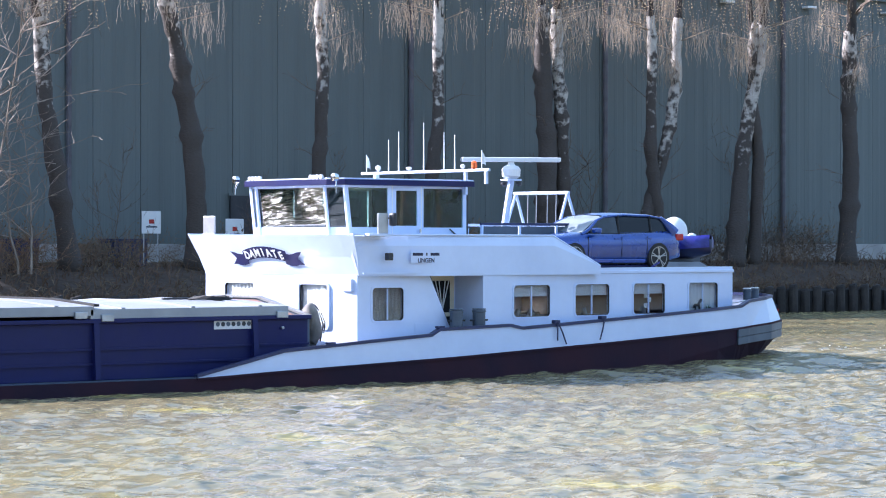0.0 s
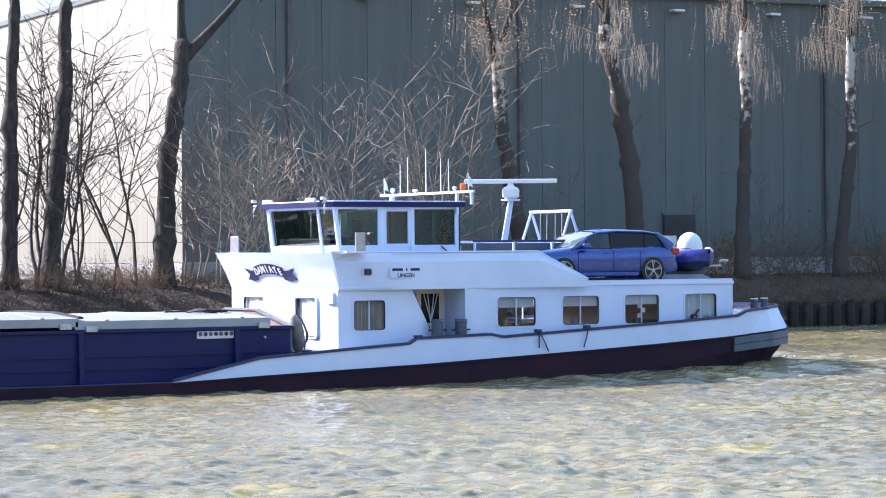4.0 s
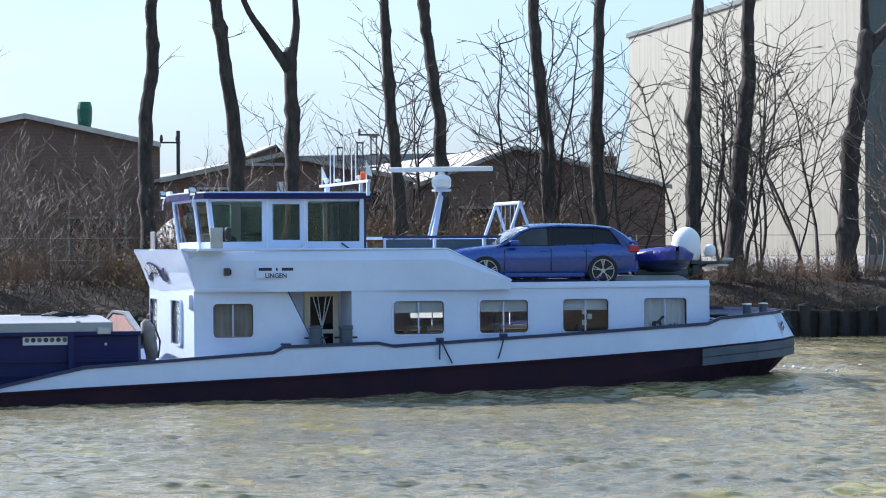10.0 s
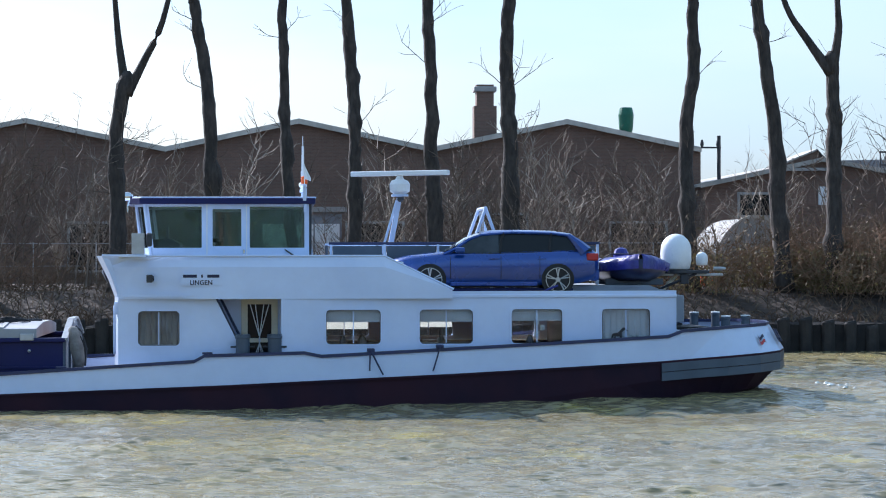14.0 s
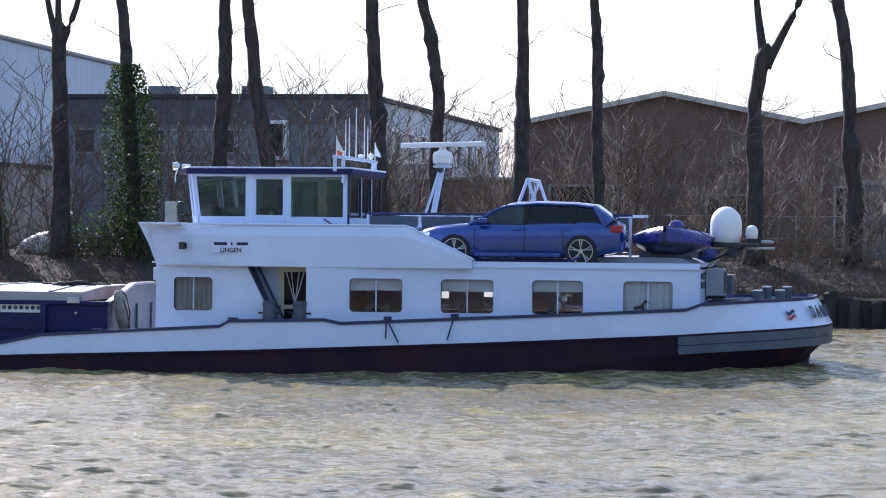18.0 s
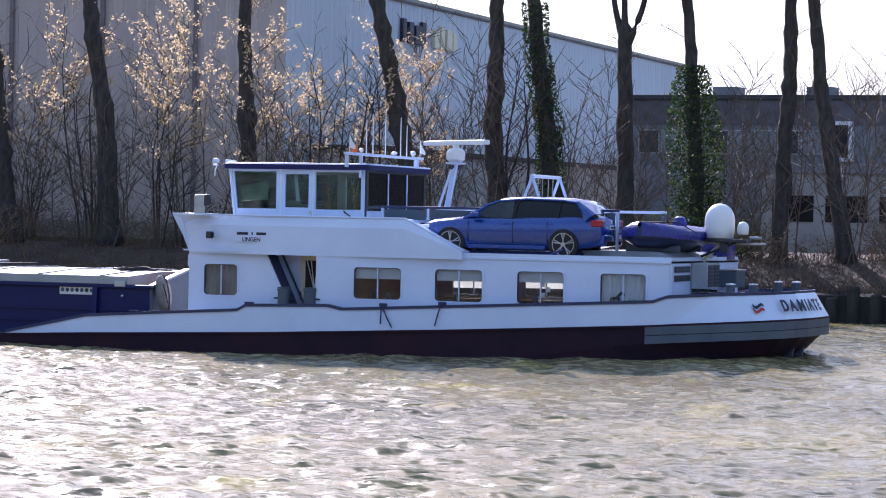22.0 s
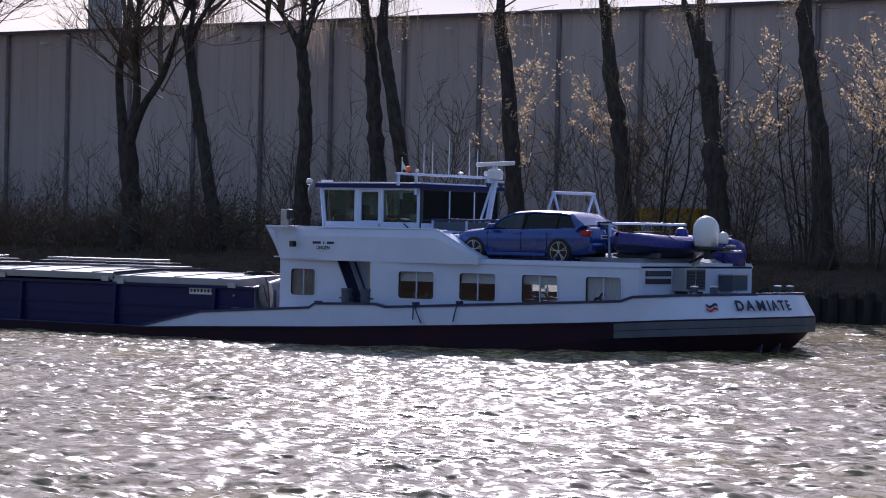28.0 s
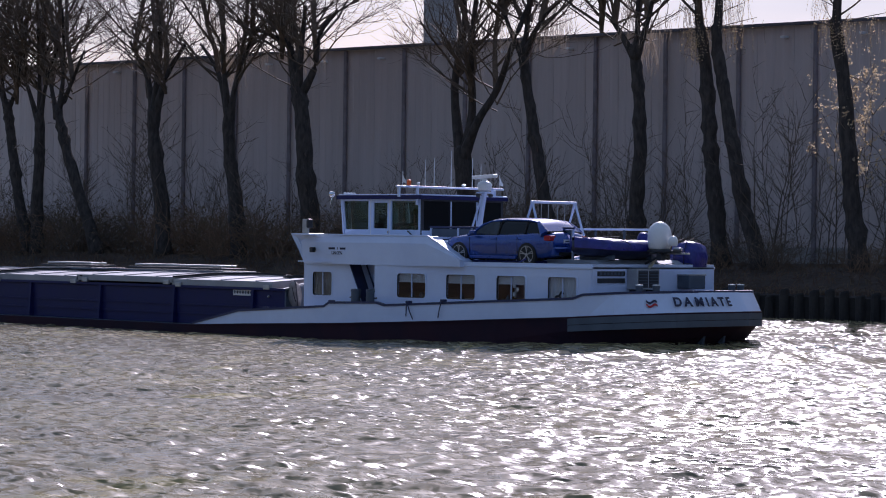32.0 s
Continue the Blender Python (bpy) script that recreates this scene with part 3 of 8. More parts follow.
def build_halls():
    c1 = (51.7, 112.0)
    px = [(57.1 - c1[0]), (69.5 - c1[0]), 36.0, 47.9, 60.0, 72.0, 84.0]
    # slate front, pale end: shaded and sunlit faces set apart by colour
    big_hall("dark_hall", "large slate grey steel hall, its sunlit end wall lightened in colour", c1, -4.0, 100, 40, 14.2, CLAD_DARK, CLAD_LIGHT, -1, px, [3.5 + 5.82 * k for k in range(16)])
    c2 = (-165.0, 111.1)
    ln = 111.0
    big_hall("long_hall", "long grey brown steel hall with a pale blue end wall", c2, 1.35, ln, 72, 12.8, CLAD_MAUVE, CLAD_BLUE, 1, [ln - 4.7 - 5.04 * k for k in range(21)], [ln - 6.7 - 5.02 * k for k in range(20)])
    d = empty("steel_door", pose(77.6, 110.02, GROUND, 0, 0, -4.0), "dark flush steel door in the hall wall", "door")
    part("door_leaf", boxm(0, 1.85, -0.05, 0.1, 0, 3.15, bevel=0.01), FELT, d)
    part("door_frame", boxm(-0.1, 1.95, -0.02, 0.05, 3.15, 3.28), CLAD_DARK, d)
    # sign of raised dark characters on the end wall, as plain bars
    s = empty("wall_sign", pose(-54.33, 128.3, GROUND + 10.7, 0, 0, 91.35), "dark raised sign of plain bars on the pale blue end wall", "sign")
    for k, w in enumerate((0.5, 0.62, 0.95, 0.55, 0.0, 0.7, 0.55, 0.8, 0.62)):
        if w:
            part("sign_bar", boxm(0.95 * k, 0.95 * k + w, -0.2, 0.0, 0, 1.25 - 0.12 * (k % 3), bevel=0.02), CREAM if k > 4 else INK, s)
    # low annex along the end wall
    a = empty("annex", pose(-53.5, 116, GROUND), "low grey annex with a dark roof edge beside the hall", "building")
    part("annex_wall", boxm(0, 3.2, 0, 58, -0.3, 4.6), CONC, a)
    part("annex_roof", boxm(-0.1, 3.4, -0.2, 58.2, 4.6, 4.85), FELT, a)


def gable_hall(name, label, x0, x1, y0, depth, eave, ridge, wall_mat, roof_mat, windows=(), over=0.25, peak=0.5):
    """A gabled hall with its ridge running inland."""
    g = empty(name, pose(x0, y0, GROUND), label, "workshop")
    w = x1 - x0
    e, r, mid = eave - GROUND, ridge - GROUND, w * peak
    part("gable_wall", prismm([(0, -0.3), (w, -0.3), (w, e), (mid, r), (0, e)], "y", 0, 0.3), wall_mat, g)
    part("back_wall", prismm([(0, -0.3), (w, -0.3), (w, e), (mid, r), (0, e)], "y", depth - 0.3, depth), wall_mat, g)
    part("side_wall", boxm(0, 0.3, 0.3, depth - 0.3, -0.3, e), wall_mat, g)
    part("side_wall", boxm(w - 0.3, w, 0.3, depth - 0.3, -0.3, e), wall_mat, g)
    for a, b, za, zb in ((-over, mid - 0.002, e - 0.05, r + 0.02), (mid + 0.002, w + over, r + 0.02, e - 0.05)):
        part("roof_slope", prismm([(a, za + 0.03), (b, zb + 0.03), (b, zb + 0.17), (a, za + 0.17)], "y", -0.25, depth + 0.2), roof_mat, g)
        thick = 0.05 if roof_mat is FELT else 0.02
        part("verge", prismm([(a, za - thick), (b, zb - thick), (b, zb + 0.19), (a, za + 0.19)], "y", -0.33, -0.26), VERGE if roof_mat is FELT else ROOFW, g)
    for xa, xb, za, zb in windows:
        wd = new("window")
        wd.parent = g
        bm = bmesh.new()
        ring_frame(bm, [(xa, za), (xb, za), (xb, zb), (xa, zb)], [(xa + 0.12, za + 0.12), (xb - 0.12, za + 0.12), (xb - 0.12, zb - 0.12), (xa + 0.12, zb - 0.12)], -0.08, 0.02)
        part("window_frame", bm, CONC, wd)
        part("pane", boxm(xa + 0.1, xb - 0.1, -0.03, -0.01, za + 0.1, zb - 0.1), CARGLASS, wd)
    return g


def build_works():
    for k, (a, b) in enumerate(((-17.3, -4.35), (-4.35, 8.1), (8.1, 20.9))):
        gable_hall("brick_hall", "dark brown brick works hall with a low gable", a, b, 124.0, 55, 8.65, 9.9, BRICK, FELT, [(1.0 + 0.4 * k, 4.6, 0.4, 3.4), (8.4, 11.2, 0.6, 3.0)], -0.004)
    s1 = gable_hall("brick_shed", "brown brick shed with a pale sunlit roof and a small lantern", 20.6, 32.5, 121.0, 50, 6.85, 8.0, BRICK, ROOFW, [(1.5, 3.1, 3.1, 4.3), (8.6, 10.4, 3.1, 4.2)], 0.25, 0.46)
    part("white_panel", boxm(5.3, 6.0, -0.06, -0.01, 3.7, 4.55, bevel=0.01), PLASTIC, s1)
    part("parapet", boxm(3.6, 6.2, -0.3, 0.4, 5.28, 5.42), CONC, s1)
    lan = part("roof_lantern", prismm([(3.75, 5.42), (5.75, 5.42), (5.75, 5.6), (5.25, 6.2), (3.75, 5.6)], "y", 0.1, 3.0), BRICK, s1, "small gabled lantern")
    # sun and shade put into the slopes' colours: pale sheet west, dark felt east
    part("lantern_roof", prismm([(3.6, 5.55), (5.25, 6.22), (5.25, 6.3), (3.6, 5.63)], "y", -0.05, 3.2), ROOFW, lan)
    part("lantern_roof", prismm([(5.25, 6.22), (5.9, 5.5), (5.9, 5.58), (5.25, 6.3)], "y", -0.05, 3.2), FELT, lan)
    for k in range(2):
        part("louvre", boxm(4.9 + 0.35 * k, 5.15 + 0.35 * k, 0.04, 0.09, 5.45, 5.75), PLASTIC, lan)
    gable_hall("brick_shed", "brown brick shed with a pale sunlit roof", 32.95, 45.6, 122.0, 46, 6.6, 8.45, BRICK, ROOFW, [(2.0, 4.2, 0.8, 3.4)], 0.25, 0.39)
    hill = empty("far_shed", pose(32.0, 172.0, GROUND), "long low shed with a weathered grey roof", "shed")
    part("wall", boxm(0, 26, 0, 12, -0.3, 6.4), GREYB, hill)
    part("roof", prismm([(-0.3, 6.3), (6, 7.7), (20, 8.0), (26.3, 7.3), (26.3, 6.4), (-0.3, 6.2)], "y", -0.2, 12.2), GREYB, hill)
    c = empty("brick_chimney", pose(11.05, 129, 8.6), "square brown brick chimney with a stepped top", "chimney")
    part("shaft", boxm(-0.55, 0.55, -0.55, 0.55, 0, 2.4), BRICK, c)
    part("shaft_top", boxm(-0.42, 0.42, -0.42, 0.42, 2.4, 3.45), BRICK, c)
    part("cap", boxm(-0.55, 0.55, -0.55, 0.55, 3.1, 3.35, bevel=0.03), CONC, c)
    v = empty("roof_vent", pose(17.9, 128, 8.8), "green cylindrical roof ventilator", "ventilator")
    part("duct", lathem([(0.22, 0), (0.22, 0.5), (0.24, 0.55), (0.35, 1.15), (0.38, 1.75), (0.34, 1.95), (0.3, 2.1), (0.02, 2.12)], (0, 0, 0), "z", 16), VENTG, v)
    # pipes and poles on the shed roofs
    for x, z0, z1 in ((30.4, 7.0, 8.75), (31.4, 7.0, 9.0), (32.1, 6.9, 9.3)):
        p = empty("roof_mast", pose(x, 127.0, z0), "slim dark lattice mast on the shed roof", "mast")
        h = z1 - z0
        for d in (-0.14, 0.14):
            part("upright", boxm(d - 0.03, d + 0.03, -0.03, 0.03, 0, h), DARK, p)
        for u in (0.35, 0.62, 0.98):
            part("rung", boxm(-0.2, 0.2, -0.045, 0.045, h * u - 0.05, h * u + 0.03), DARK, p)
        if x > 32:
            part("crossarm", boxm(-0.8, 0.3, -0.05, 0.05, h, h + 0.09), DARK, p)
            part("insulator", boxm(-0.78, -0.68, -0.04, 0.04, h + 0.09, h + 0.35), DARK, p)
    p = empty("utility_pole", pose(21.6, 123.0, 6.9), "dark pole with a crossarm behind the sheds", "pole")
    part("pole", tubem([(0, 0, 0), (0, 0, 2.4)], 0.09, n=8), DARK, p)
    part("crossarm", boxm(-0.85, 0.1, -0.05, 0.05, 1.8, 1.88), DARK, p)
    for d in (-0.8, -0.05):
        part("insulator", lathem([(0.06, 1.88), (0.09, 2.0), (0.05, 2.2), (0.02, 2.21)], (d, 0, 0), "z", 8), DARK, p)
    for x, z in ((43.0, 7.3),):
        p = empty("small_chimney", pose(x, 123.5, z - 0.6), "small brick chimney with two pots", "chimney")
        part("stack", boxm(-0.5, 0.5, -0.3, 0.3, 0, 1.5), BRICK, p)
        for d in (-0.25, 0.25):
            part("pot", lathem([(0.12, 1.5), (0.1, 1.85), (0.02, 1.86)], (d, 0, 0), "z", 10), CONC, p)
    # grey flat block with rows of windows; its lit side is painted paler
    g = empty("office_block", pose(-44.0, 136.0, GROUND), "grey flat roofed office block with rows of windows", "office block")
    W, D, Hh = 16.6, 46.0, 8.05
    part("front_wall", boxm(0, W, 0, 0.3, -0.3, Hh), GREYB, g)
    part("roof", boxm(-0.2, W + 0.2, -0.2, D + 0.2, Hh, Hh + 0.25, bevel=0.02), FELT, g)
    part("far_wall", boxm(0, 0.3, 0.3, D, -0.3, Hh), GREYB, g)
    bays = [(2.0 + 4.2 * k, 4.6 + 4.2 * k, z, z + 1.7) for k in range(10) for z in (1.2, 5.0)]
    bm = bmesh.new()
    wall_cuts(bm, 0.3, D, -0.3, Hh, bays, -0.3, 0.0)
    bend(bm, lambda v: Vector((W + v.y, v.x, v.z)))
    # pale cladding against the grey front puts the side's light into colour
    part("side_wall", bm, CLAD_BLUE, g, "pale side wall with its lit look put into the colour")
    part("inner_core", boxm(1.0, W - 1.2, 1.0, D - 1, -0.2, Hh - 0.3), FELT, g)
    for a, b, za, zb in bays:
        wd = new("window")
        wd.parent = g
        bm = bmesh.new()
        ring_frame(bm, [(a, za), (b, za), (b, zb), (a, zb)], [(a + 0.1, za + 0.1), (b - 0.1, za + 0.1), (b - 0.1, zb - 0.1), (a + 0.1, zb - 0.1)], -0.15, 0.03)
        bend(bm, lambda v: Vector((W + v.y, v.x, v.z)))
        part("window_frame", bm, PLASTIC, wd)
        part("pane", boxm(W - 0.12, W - 0.1, a + 0.05, b - 0.05, za + 0.05, zb - 0.05), CARGLASS, wd)
    part("roof_band", boxm(-0.05, W - 0.05, -0.07, -0.005, Hh - 1.35, Hh - 0.01), PIPE, g, "dark slate band below the roof")
    for k in range(8):
        x0 = 0.5 + 1.28 * k
        fw = new("front_window")
        fw.parent = g
        bm = bmesh.new()
        ring_frame(bm, [(x0, 5.15), (x0 + 1.2, 5.15), (x0 + 1.2, 6.45), (x0, 6.45)], [(x0 + 0.07, 5.22), (x0 + 1.13, 5.22), (x0 + 1.13, 6.38), (x0 + 0.07, 6.38)], -0.06, -0.004)
        part("window_frame", bm, CONC, fw)
        # the paler panes have the mirrored sky painted in
        part("pane", boxm(x0 + 0.07, x0 + 1.13, -0.03, -0.012, 5.22, 6.38), SCREEN if k % 3 else SIDE_GLASS, fw)
    for k in range(5):
        part("pilaster", boxm(0.3 + 3.9 * k, 0.6 + 3.9 * k, -0.05, -0.004, -0.2, 4.6), CONC, g)
    dm = part("roof_dormer", boxm(11.0, 12.3, -0.6, 0.6, 4.8, 6.9, bevel=0.03), PLASTIC, g, "white framed glazed bay")
    part("pane", boxm(11.2, 12.1, -0.62, -0.605, 5.0, 6.7), CARGLASS, dm)
    for x0 in (4.0, 9.2):
        part("roof_box", boxm(x0, x0 + 1.4, 2, 3.5, Hh + 0.25, Hh + 0.8), GREYB, g)
    low = empty("low_annex", pose(-34.5, 128.0, GROUND), "low white fronted annex of the offices", "building")
    part("wall", boxm(0, 11.5, 0, 7.5, -0.3, 4.0), CONC, low)
    part("fascia", boxm(-0.2, 11.6, -0.2, 7.7, 4.0, 4.45, bevel=0.02), GREYB, low)
    for k in range(4):
        part("window_band", boxm(0.6 + 2.7 * k, 2.7 + 2.7 * k, -0.05, -0.004, 1.6, 2.9, bevel=0.01), CARGLASS, low)
    ba = empty("brick_annex", pose(-22.8, 124.2, GROUND), "low flat roofed brick annex beside the works halls", "building")
    part("wall", boxm(0, 5.45, 0, 9, -0.3, 3.6), BRICK, ba)
    part("coping", boxm(-0.1, 5.46, -0.1, 9.1, 3.6, 3.72, bevel=0.01), CONC, ba)
    # white workshop front between the trees
    s = empty("white_shed", pose(-1.4, 111.5, GROUND), "low white shed with wide doors", "shed")
    part("wall", boxm(0, 4.9, 0, 4, -0.3, 3.2), GREYB, s)
    part("roof", boxm(-0.2, 5.1, -0.2, 4.2, 3.2, 3.42), CONC, s)
    for k in range(3):
        part("door_leaf", boxm(1.55 + 1.1 * k, 2.6 + 1.1 * k, -0.06, -0.005, 0, 2.7, bevel=0.01), PLASTIC, s)
    q = empty("round_shelter", pose(20.5, 108.0, GROUND), "grey half round shelter of sheeting", "shelter")
    ring = [(1.9 * math.cos(radians(a)), 3.0 * math.sin(radians(a)) - 0.1) for a in range(0, 181, 12)]
    bm = bmesh.new()
    prism(bm, ring, "y", 0, 7)
    part("sheeting", bm, CONC, q)
    bm = bmesh.new()
    ring_frame(bm, [(x * 1.04, z * 1.04) for x, z in ring], ring, -0.1, 0.05)
    part("front_hoop", bm, ROOFW, q)
    # chimney far behind the long hall
    t = empty("square_tower", pose(-156.5, 158, GROUND), "plain pale concrete tower behind the hall", "tower")
    part("tower_shaft", boxm(-1.0, 1.0, -1.0, 1.0, -0.3, 26), CONC, t)
    part("tower_cap", boxm(-1.15, 1.15, -1.15, 1.15, 26, 26.5), CONC, t)


def build_yard():
    """Skips, signs and vehicles behind the trees."""
    for x0, x1 in ((-69.4, -65.9), (-51.2, -46.6)):
        y = empty("skip_container", pose(x0, 106.0, GROUND), "yellow steel container with a white worn inscription", "container")
        w = x1 - x0
        part("body", boxm(0, w, 0, 2.2, 0.1, 2.5, bevel=0.03), YELLOW, y)
        for k in range(7):
            x = w * (k + 0.5) / 7
            part("rib", boxm(x - 0.05, x + 0.05, -0.06, -0.005, 0.2, 1.15), YELLOW, y)
        part("top_rail", boxm(-0.05, w + 0.05, -0.08, 2.28, 2.42, 2.56, bevel=0.02), YELLOW, y)
        for k, ww in enumerate((0.3, 0.22, 0.34, 0.3, 0.26)):
            part("writing_bar", boxm(0.4 + 0.5 * k, 0.4 + 0.5 * k + ww, -0.03, -0.005, 1.35, 1.85), PAPER, y)
        for x in (0.15, w - 0.15):
            part("foot", boxm(x - 0.1, x + 0.1, 0.1, 2.1, 0, 0.1), DARK, y)
    for x0, col, word in ((24.6, MAROON, "dark red"), (27.3, VANW, "white")):
        c = empty("parked_car", pose(x0, 109.0, GROUND), word + " small car parked behind the undergrowth", "car")
        body = [(0, 0.35), (0, 0.8), (0.35, 0.98), (0.95, 1.05), (1.35, 1.45), (2.3, 1.5), (2.75, 1.1), (3.2, 1.0), (3.3, 0.8), (3.3, 0.35)]
        part("body", prismm(body, "y", 0, 1.55, bevel=0.06), col, c)
        part("side_glass", prismm([(1.12, 1.07), (1.45, 1.38), (2.2, 1.42), (2.5, 1.1)], "y", -0.012, -0.004), CARGLASS, c)
        for x in (0.65, 2.65):
            w = part("wheel", lathem([(0.02, 0), (0.3, 0), (0.3, 0.2), (0.02, 0.2)], (x, -0.03, 0.3), "y", 18), RUBBER, c)
            part("rim", lathem([(0.02, -0.012), (0.19, -0.012), (0.19, -0.002), (0.02, -0.002)], (x, -0.03, 0.3), "y", 14), RIM, w)
    u = empty("upturned_boat", pose(-35.9, 103.9, GROUND), "white upturned dinghy lying among the bushes", "dinghy")
    bm = bmesh.new()
    loft(bm, [[(x, w * math.cos(radians(a)) + 0.8, 0.1 + h * math.sin(radians(a))) for a in range(0, 181, 20)] for x, w, h in ((0, 0.1, 0.25), (0.35, 0.45, 0.55), (1.0, 0.65, 0.85), (1.8, 0.7, 1.0), (2.5, 0.62, 0.95))], closed=True)
    part("hull", bm, PLASTIC, u, smooth=True)
    part("keel", tubem([(0.05, 0.8, 0.4), (0.4, 0.8, 0.68), (1.0, 0.8, 0.97), (1.8, 0.8, 1.12), (2.5, 0.8, 1.07)], 0.03, n=6), CONC, u)
    part("gunwale", tubem([(0.05, 0.65, 0.1), (0.4, 0.34, 0.1), (1.0, 0.14, 0.1), (2.5, 0.16, 0.1)], 0.04, n=6), CONC, u)
    k = empty("plastic_sack", pose(-36.0, 103.2, GROUND - 0.1), "white plastic sack lying on the bank", "sack")
    part("sack_body", lathem([(0.02, 0), (0.22, 0.02), (0.24, 0.2), (0.14, 0.36), (0.05, 0.4), (0.09, 0.5), (0.01, 0.52)], (0, 0, 0), "z", 10), PLASTIC, k, smooth=True)
    for x0, z1 in ((16.0, 0.8), (18.1, 0.6)):
        c = empty("plastic_crate", pose(x0, 107.0, GROUND), "orange plastic crate among the undergrowth", "crate")
        part("crate_body", boxm(0, 0.75, 0, 0.6, 0, z1, bevel=0.03), ORANGE, c)
        part("crate_rim", boxm(-0.04, 0.79, -0.04, 0.64, z1, z1 + 0.06, bevel=0.01), ORANGE, c)
    for x0, z0 in ((69.9, 3.7), (74.2, 3.4)):
        s = empty("notice_board", pose(x0, 105.5, GROUND), "white notice board on two thin posts", "notice")
        part("board", boxm(0, 0.95, 0, 0.04, z0 - GROUND, z0 - GROUND + 0.95, bevel=0.01), PLASTIC, s)
        for x in (0.12, 0.83):
            part("post", tubem([(x, 0.06, -0.2), (x, 0.06, z0 - GROUND + 0.9)], 0.03, n=6), STEEL, s)
        part("writing_bar", boxm(0.2, 0.75, -0.012, -0.004, z0 - GROUND + 0.25, z0 - GROUND + 0.32), GREYP, s)
        part("red_mark", boxm(0.35, 0.6, -0.012, -0.004, z0 - GROUND + 0.42, z0 - GROUND + 0.6), RED, s)
    for x0, col, h in ((64.2, TRIM, 1.1), (67.6, RUST, 0.9), (69.6, TRIM, 1.1)):
        c = empty("storage_crate", pose(x0, 107.2, GROUND), "dark blue or rusty steel crate beside the hall", "crate")
        part("crate_body", boxm(0, 1.7, 0, 1.2, 0, h, bevel=0.03), col, c)
        part("crate_lid", boxm(-0.05, 1.75, -0.05, 1.25, h, h + 0.08, bevel=0.01), col, c)
        for k in range(3):
            part("crate_stay", boxm(0.2 + 0.6 * k, 0.28 + 0.6 * k, -0.05, -0.003, 0.05, h - 0.05), col, c)
    o = empty("orange_barrier", pose(4.0, 108.3, GROUND), "bright orange mesh barrier leaning between posts", "barrier")
    for k in range(4):
        part("barrier_panel", prismm([(0.42 * k, 0.0), (0.42 * k + 0.36, 0.0), (0.42 * k + 0.4, 1.8 - 0.25 * k), (0.42 * k + 0.05, 1.9 - 0.25 * k)], "y", -0.02 + 0.1 * (k % 2), 0.02 + 0.1 * (k % 2)), ORANGE, o)
    for x0, h, ln in ((-43.4, 0.0, 2.2), (-41.0, 0.5, 2.6)):
        v = empty("van", pose(x0, 107.8, GROUND), "white van parked behind the trees", "van")
        side = [(0, 0.35), (ln, 0.35), (ln, 1.2 + h), (ln - 0.25, 1.55 + h), (0.9, 1.55 + h), (0.45, 1.0 + 0.4 * h), (0, 0.9)]
        part("body", prismm(side, "y", 0, 1.7, bevel=0.05), VANW, v)
        part("side_window", boxm(0.95, 1.5, -0.012, 0.0, 1.0 + h * 0.6, 1.4 + h * 0.8), CARGLASS, v)
        for x in (0.5, ln - 0.5):
            wheel = part("wheel", lathem([(0.1, -0.03), (0.32, -0.02), (0.32, 0.2), (0.1, 0.2)], (x, 0, 0.33), "y", 16), RUBBER, v)
    # railing of the yard
    f = empty("yard_fence", pose(-24, 106.5, GROUND), "grey wire mesh fence on thin posts", "fence")
    for k in range(34):
        part("fence_post", tubem([(2.5 * k, 0, -0.2), (2.5 * k, 0, 1.9)], 0.03, n=5), STEEL, f)
    for z in (0.1, 0.95, 1.85):
        part("fence_wire", tubem([(0, 0, z), (82.5, 0, z)], 0.012, n=4), STEEL, f)


build_halls()
build_works()
build_yard()


# ---- the barge: x forward, y to port, z up from the water, origin on its centre line ----
BEAM = [(-10.95, 0.0), (-10.9, 1.0), (-10.64, 2.0), (-10.12, 2.75), (-9.38, 3.22), (-8.3, 3.56), (-7, 3.75), (-5, 3.9), (33, 3.9), (37, 3.2), (40, 1.4), (41, 0.0)]
RAIL = [(-10.95, 1.90), (-9.78, 1.86), (-8.38, 1.77), (-8.02, 1.64), (0.12, 1.22), (0.52, 1.30), (2.82, 1.24), (3.06, 1.11), (4.96, 1.0), (7.5, 0.84), (9.95, 0.33)]
STRIPE = [(-10.95, 1.30), (-7.85, 1.08), (-2.88, 0.82), (2.38, 0.58), (7.52, 0.40), (9.95, 0.30), (41, 0.30)]
KEEL = [(-10.95, 0.50), (-10.2, 0.38), (-8.3, 0.12), (-6.5, -0.3), (-4, -0.9), (41, -0.9)]


def beam(x):
    return interp(x, BEAM)


def side_wall(x):
    """How far the saloon's wall stands from the centre line: the house narrows aft."""
    return 3.42 + 0.048 * min(x, 1.0)


def plan(x0, x1, step):
    """Stations along the port side from x1 back to x0, closer where the hull bends."""
    xs = sorted({round(x0 + (x1 - x0) * k / max(1, round((x1 - x0) / step)), 3) for k in range(round((x1 - x0) / step) + 1)} | {a for t in (BEAM, RAIL, STRIPE) for a, _ in t if x0 <= a <= x1}, reverse=True)
    return xs


def around(xs, inset=0.0, mirror=True):
    """The plan's points from port round the stern to starboard."""
    port = []
    for x in xs:
        y = max(beam(x) - inset, 0.0)
        xx = max(x, -10.95 + inset)
        port.append((xx, y))
    if not mirror:
        return port
    return port + [(x, -y) for x, y in port[::-1] if y > 1e-4]


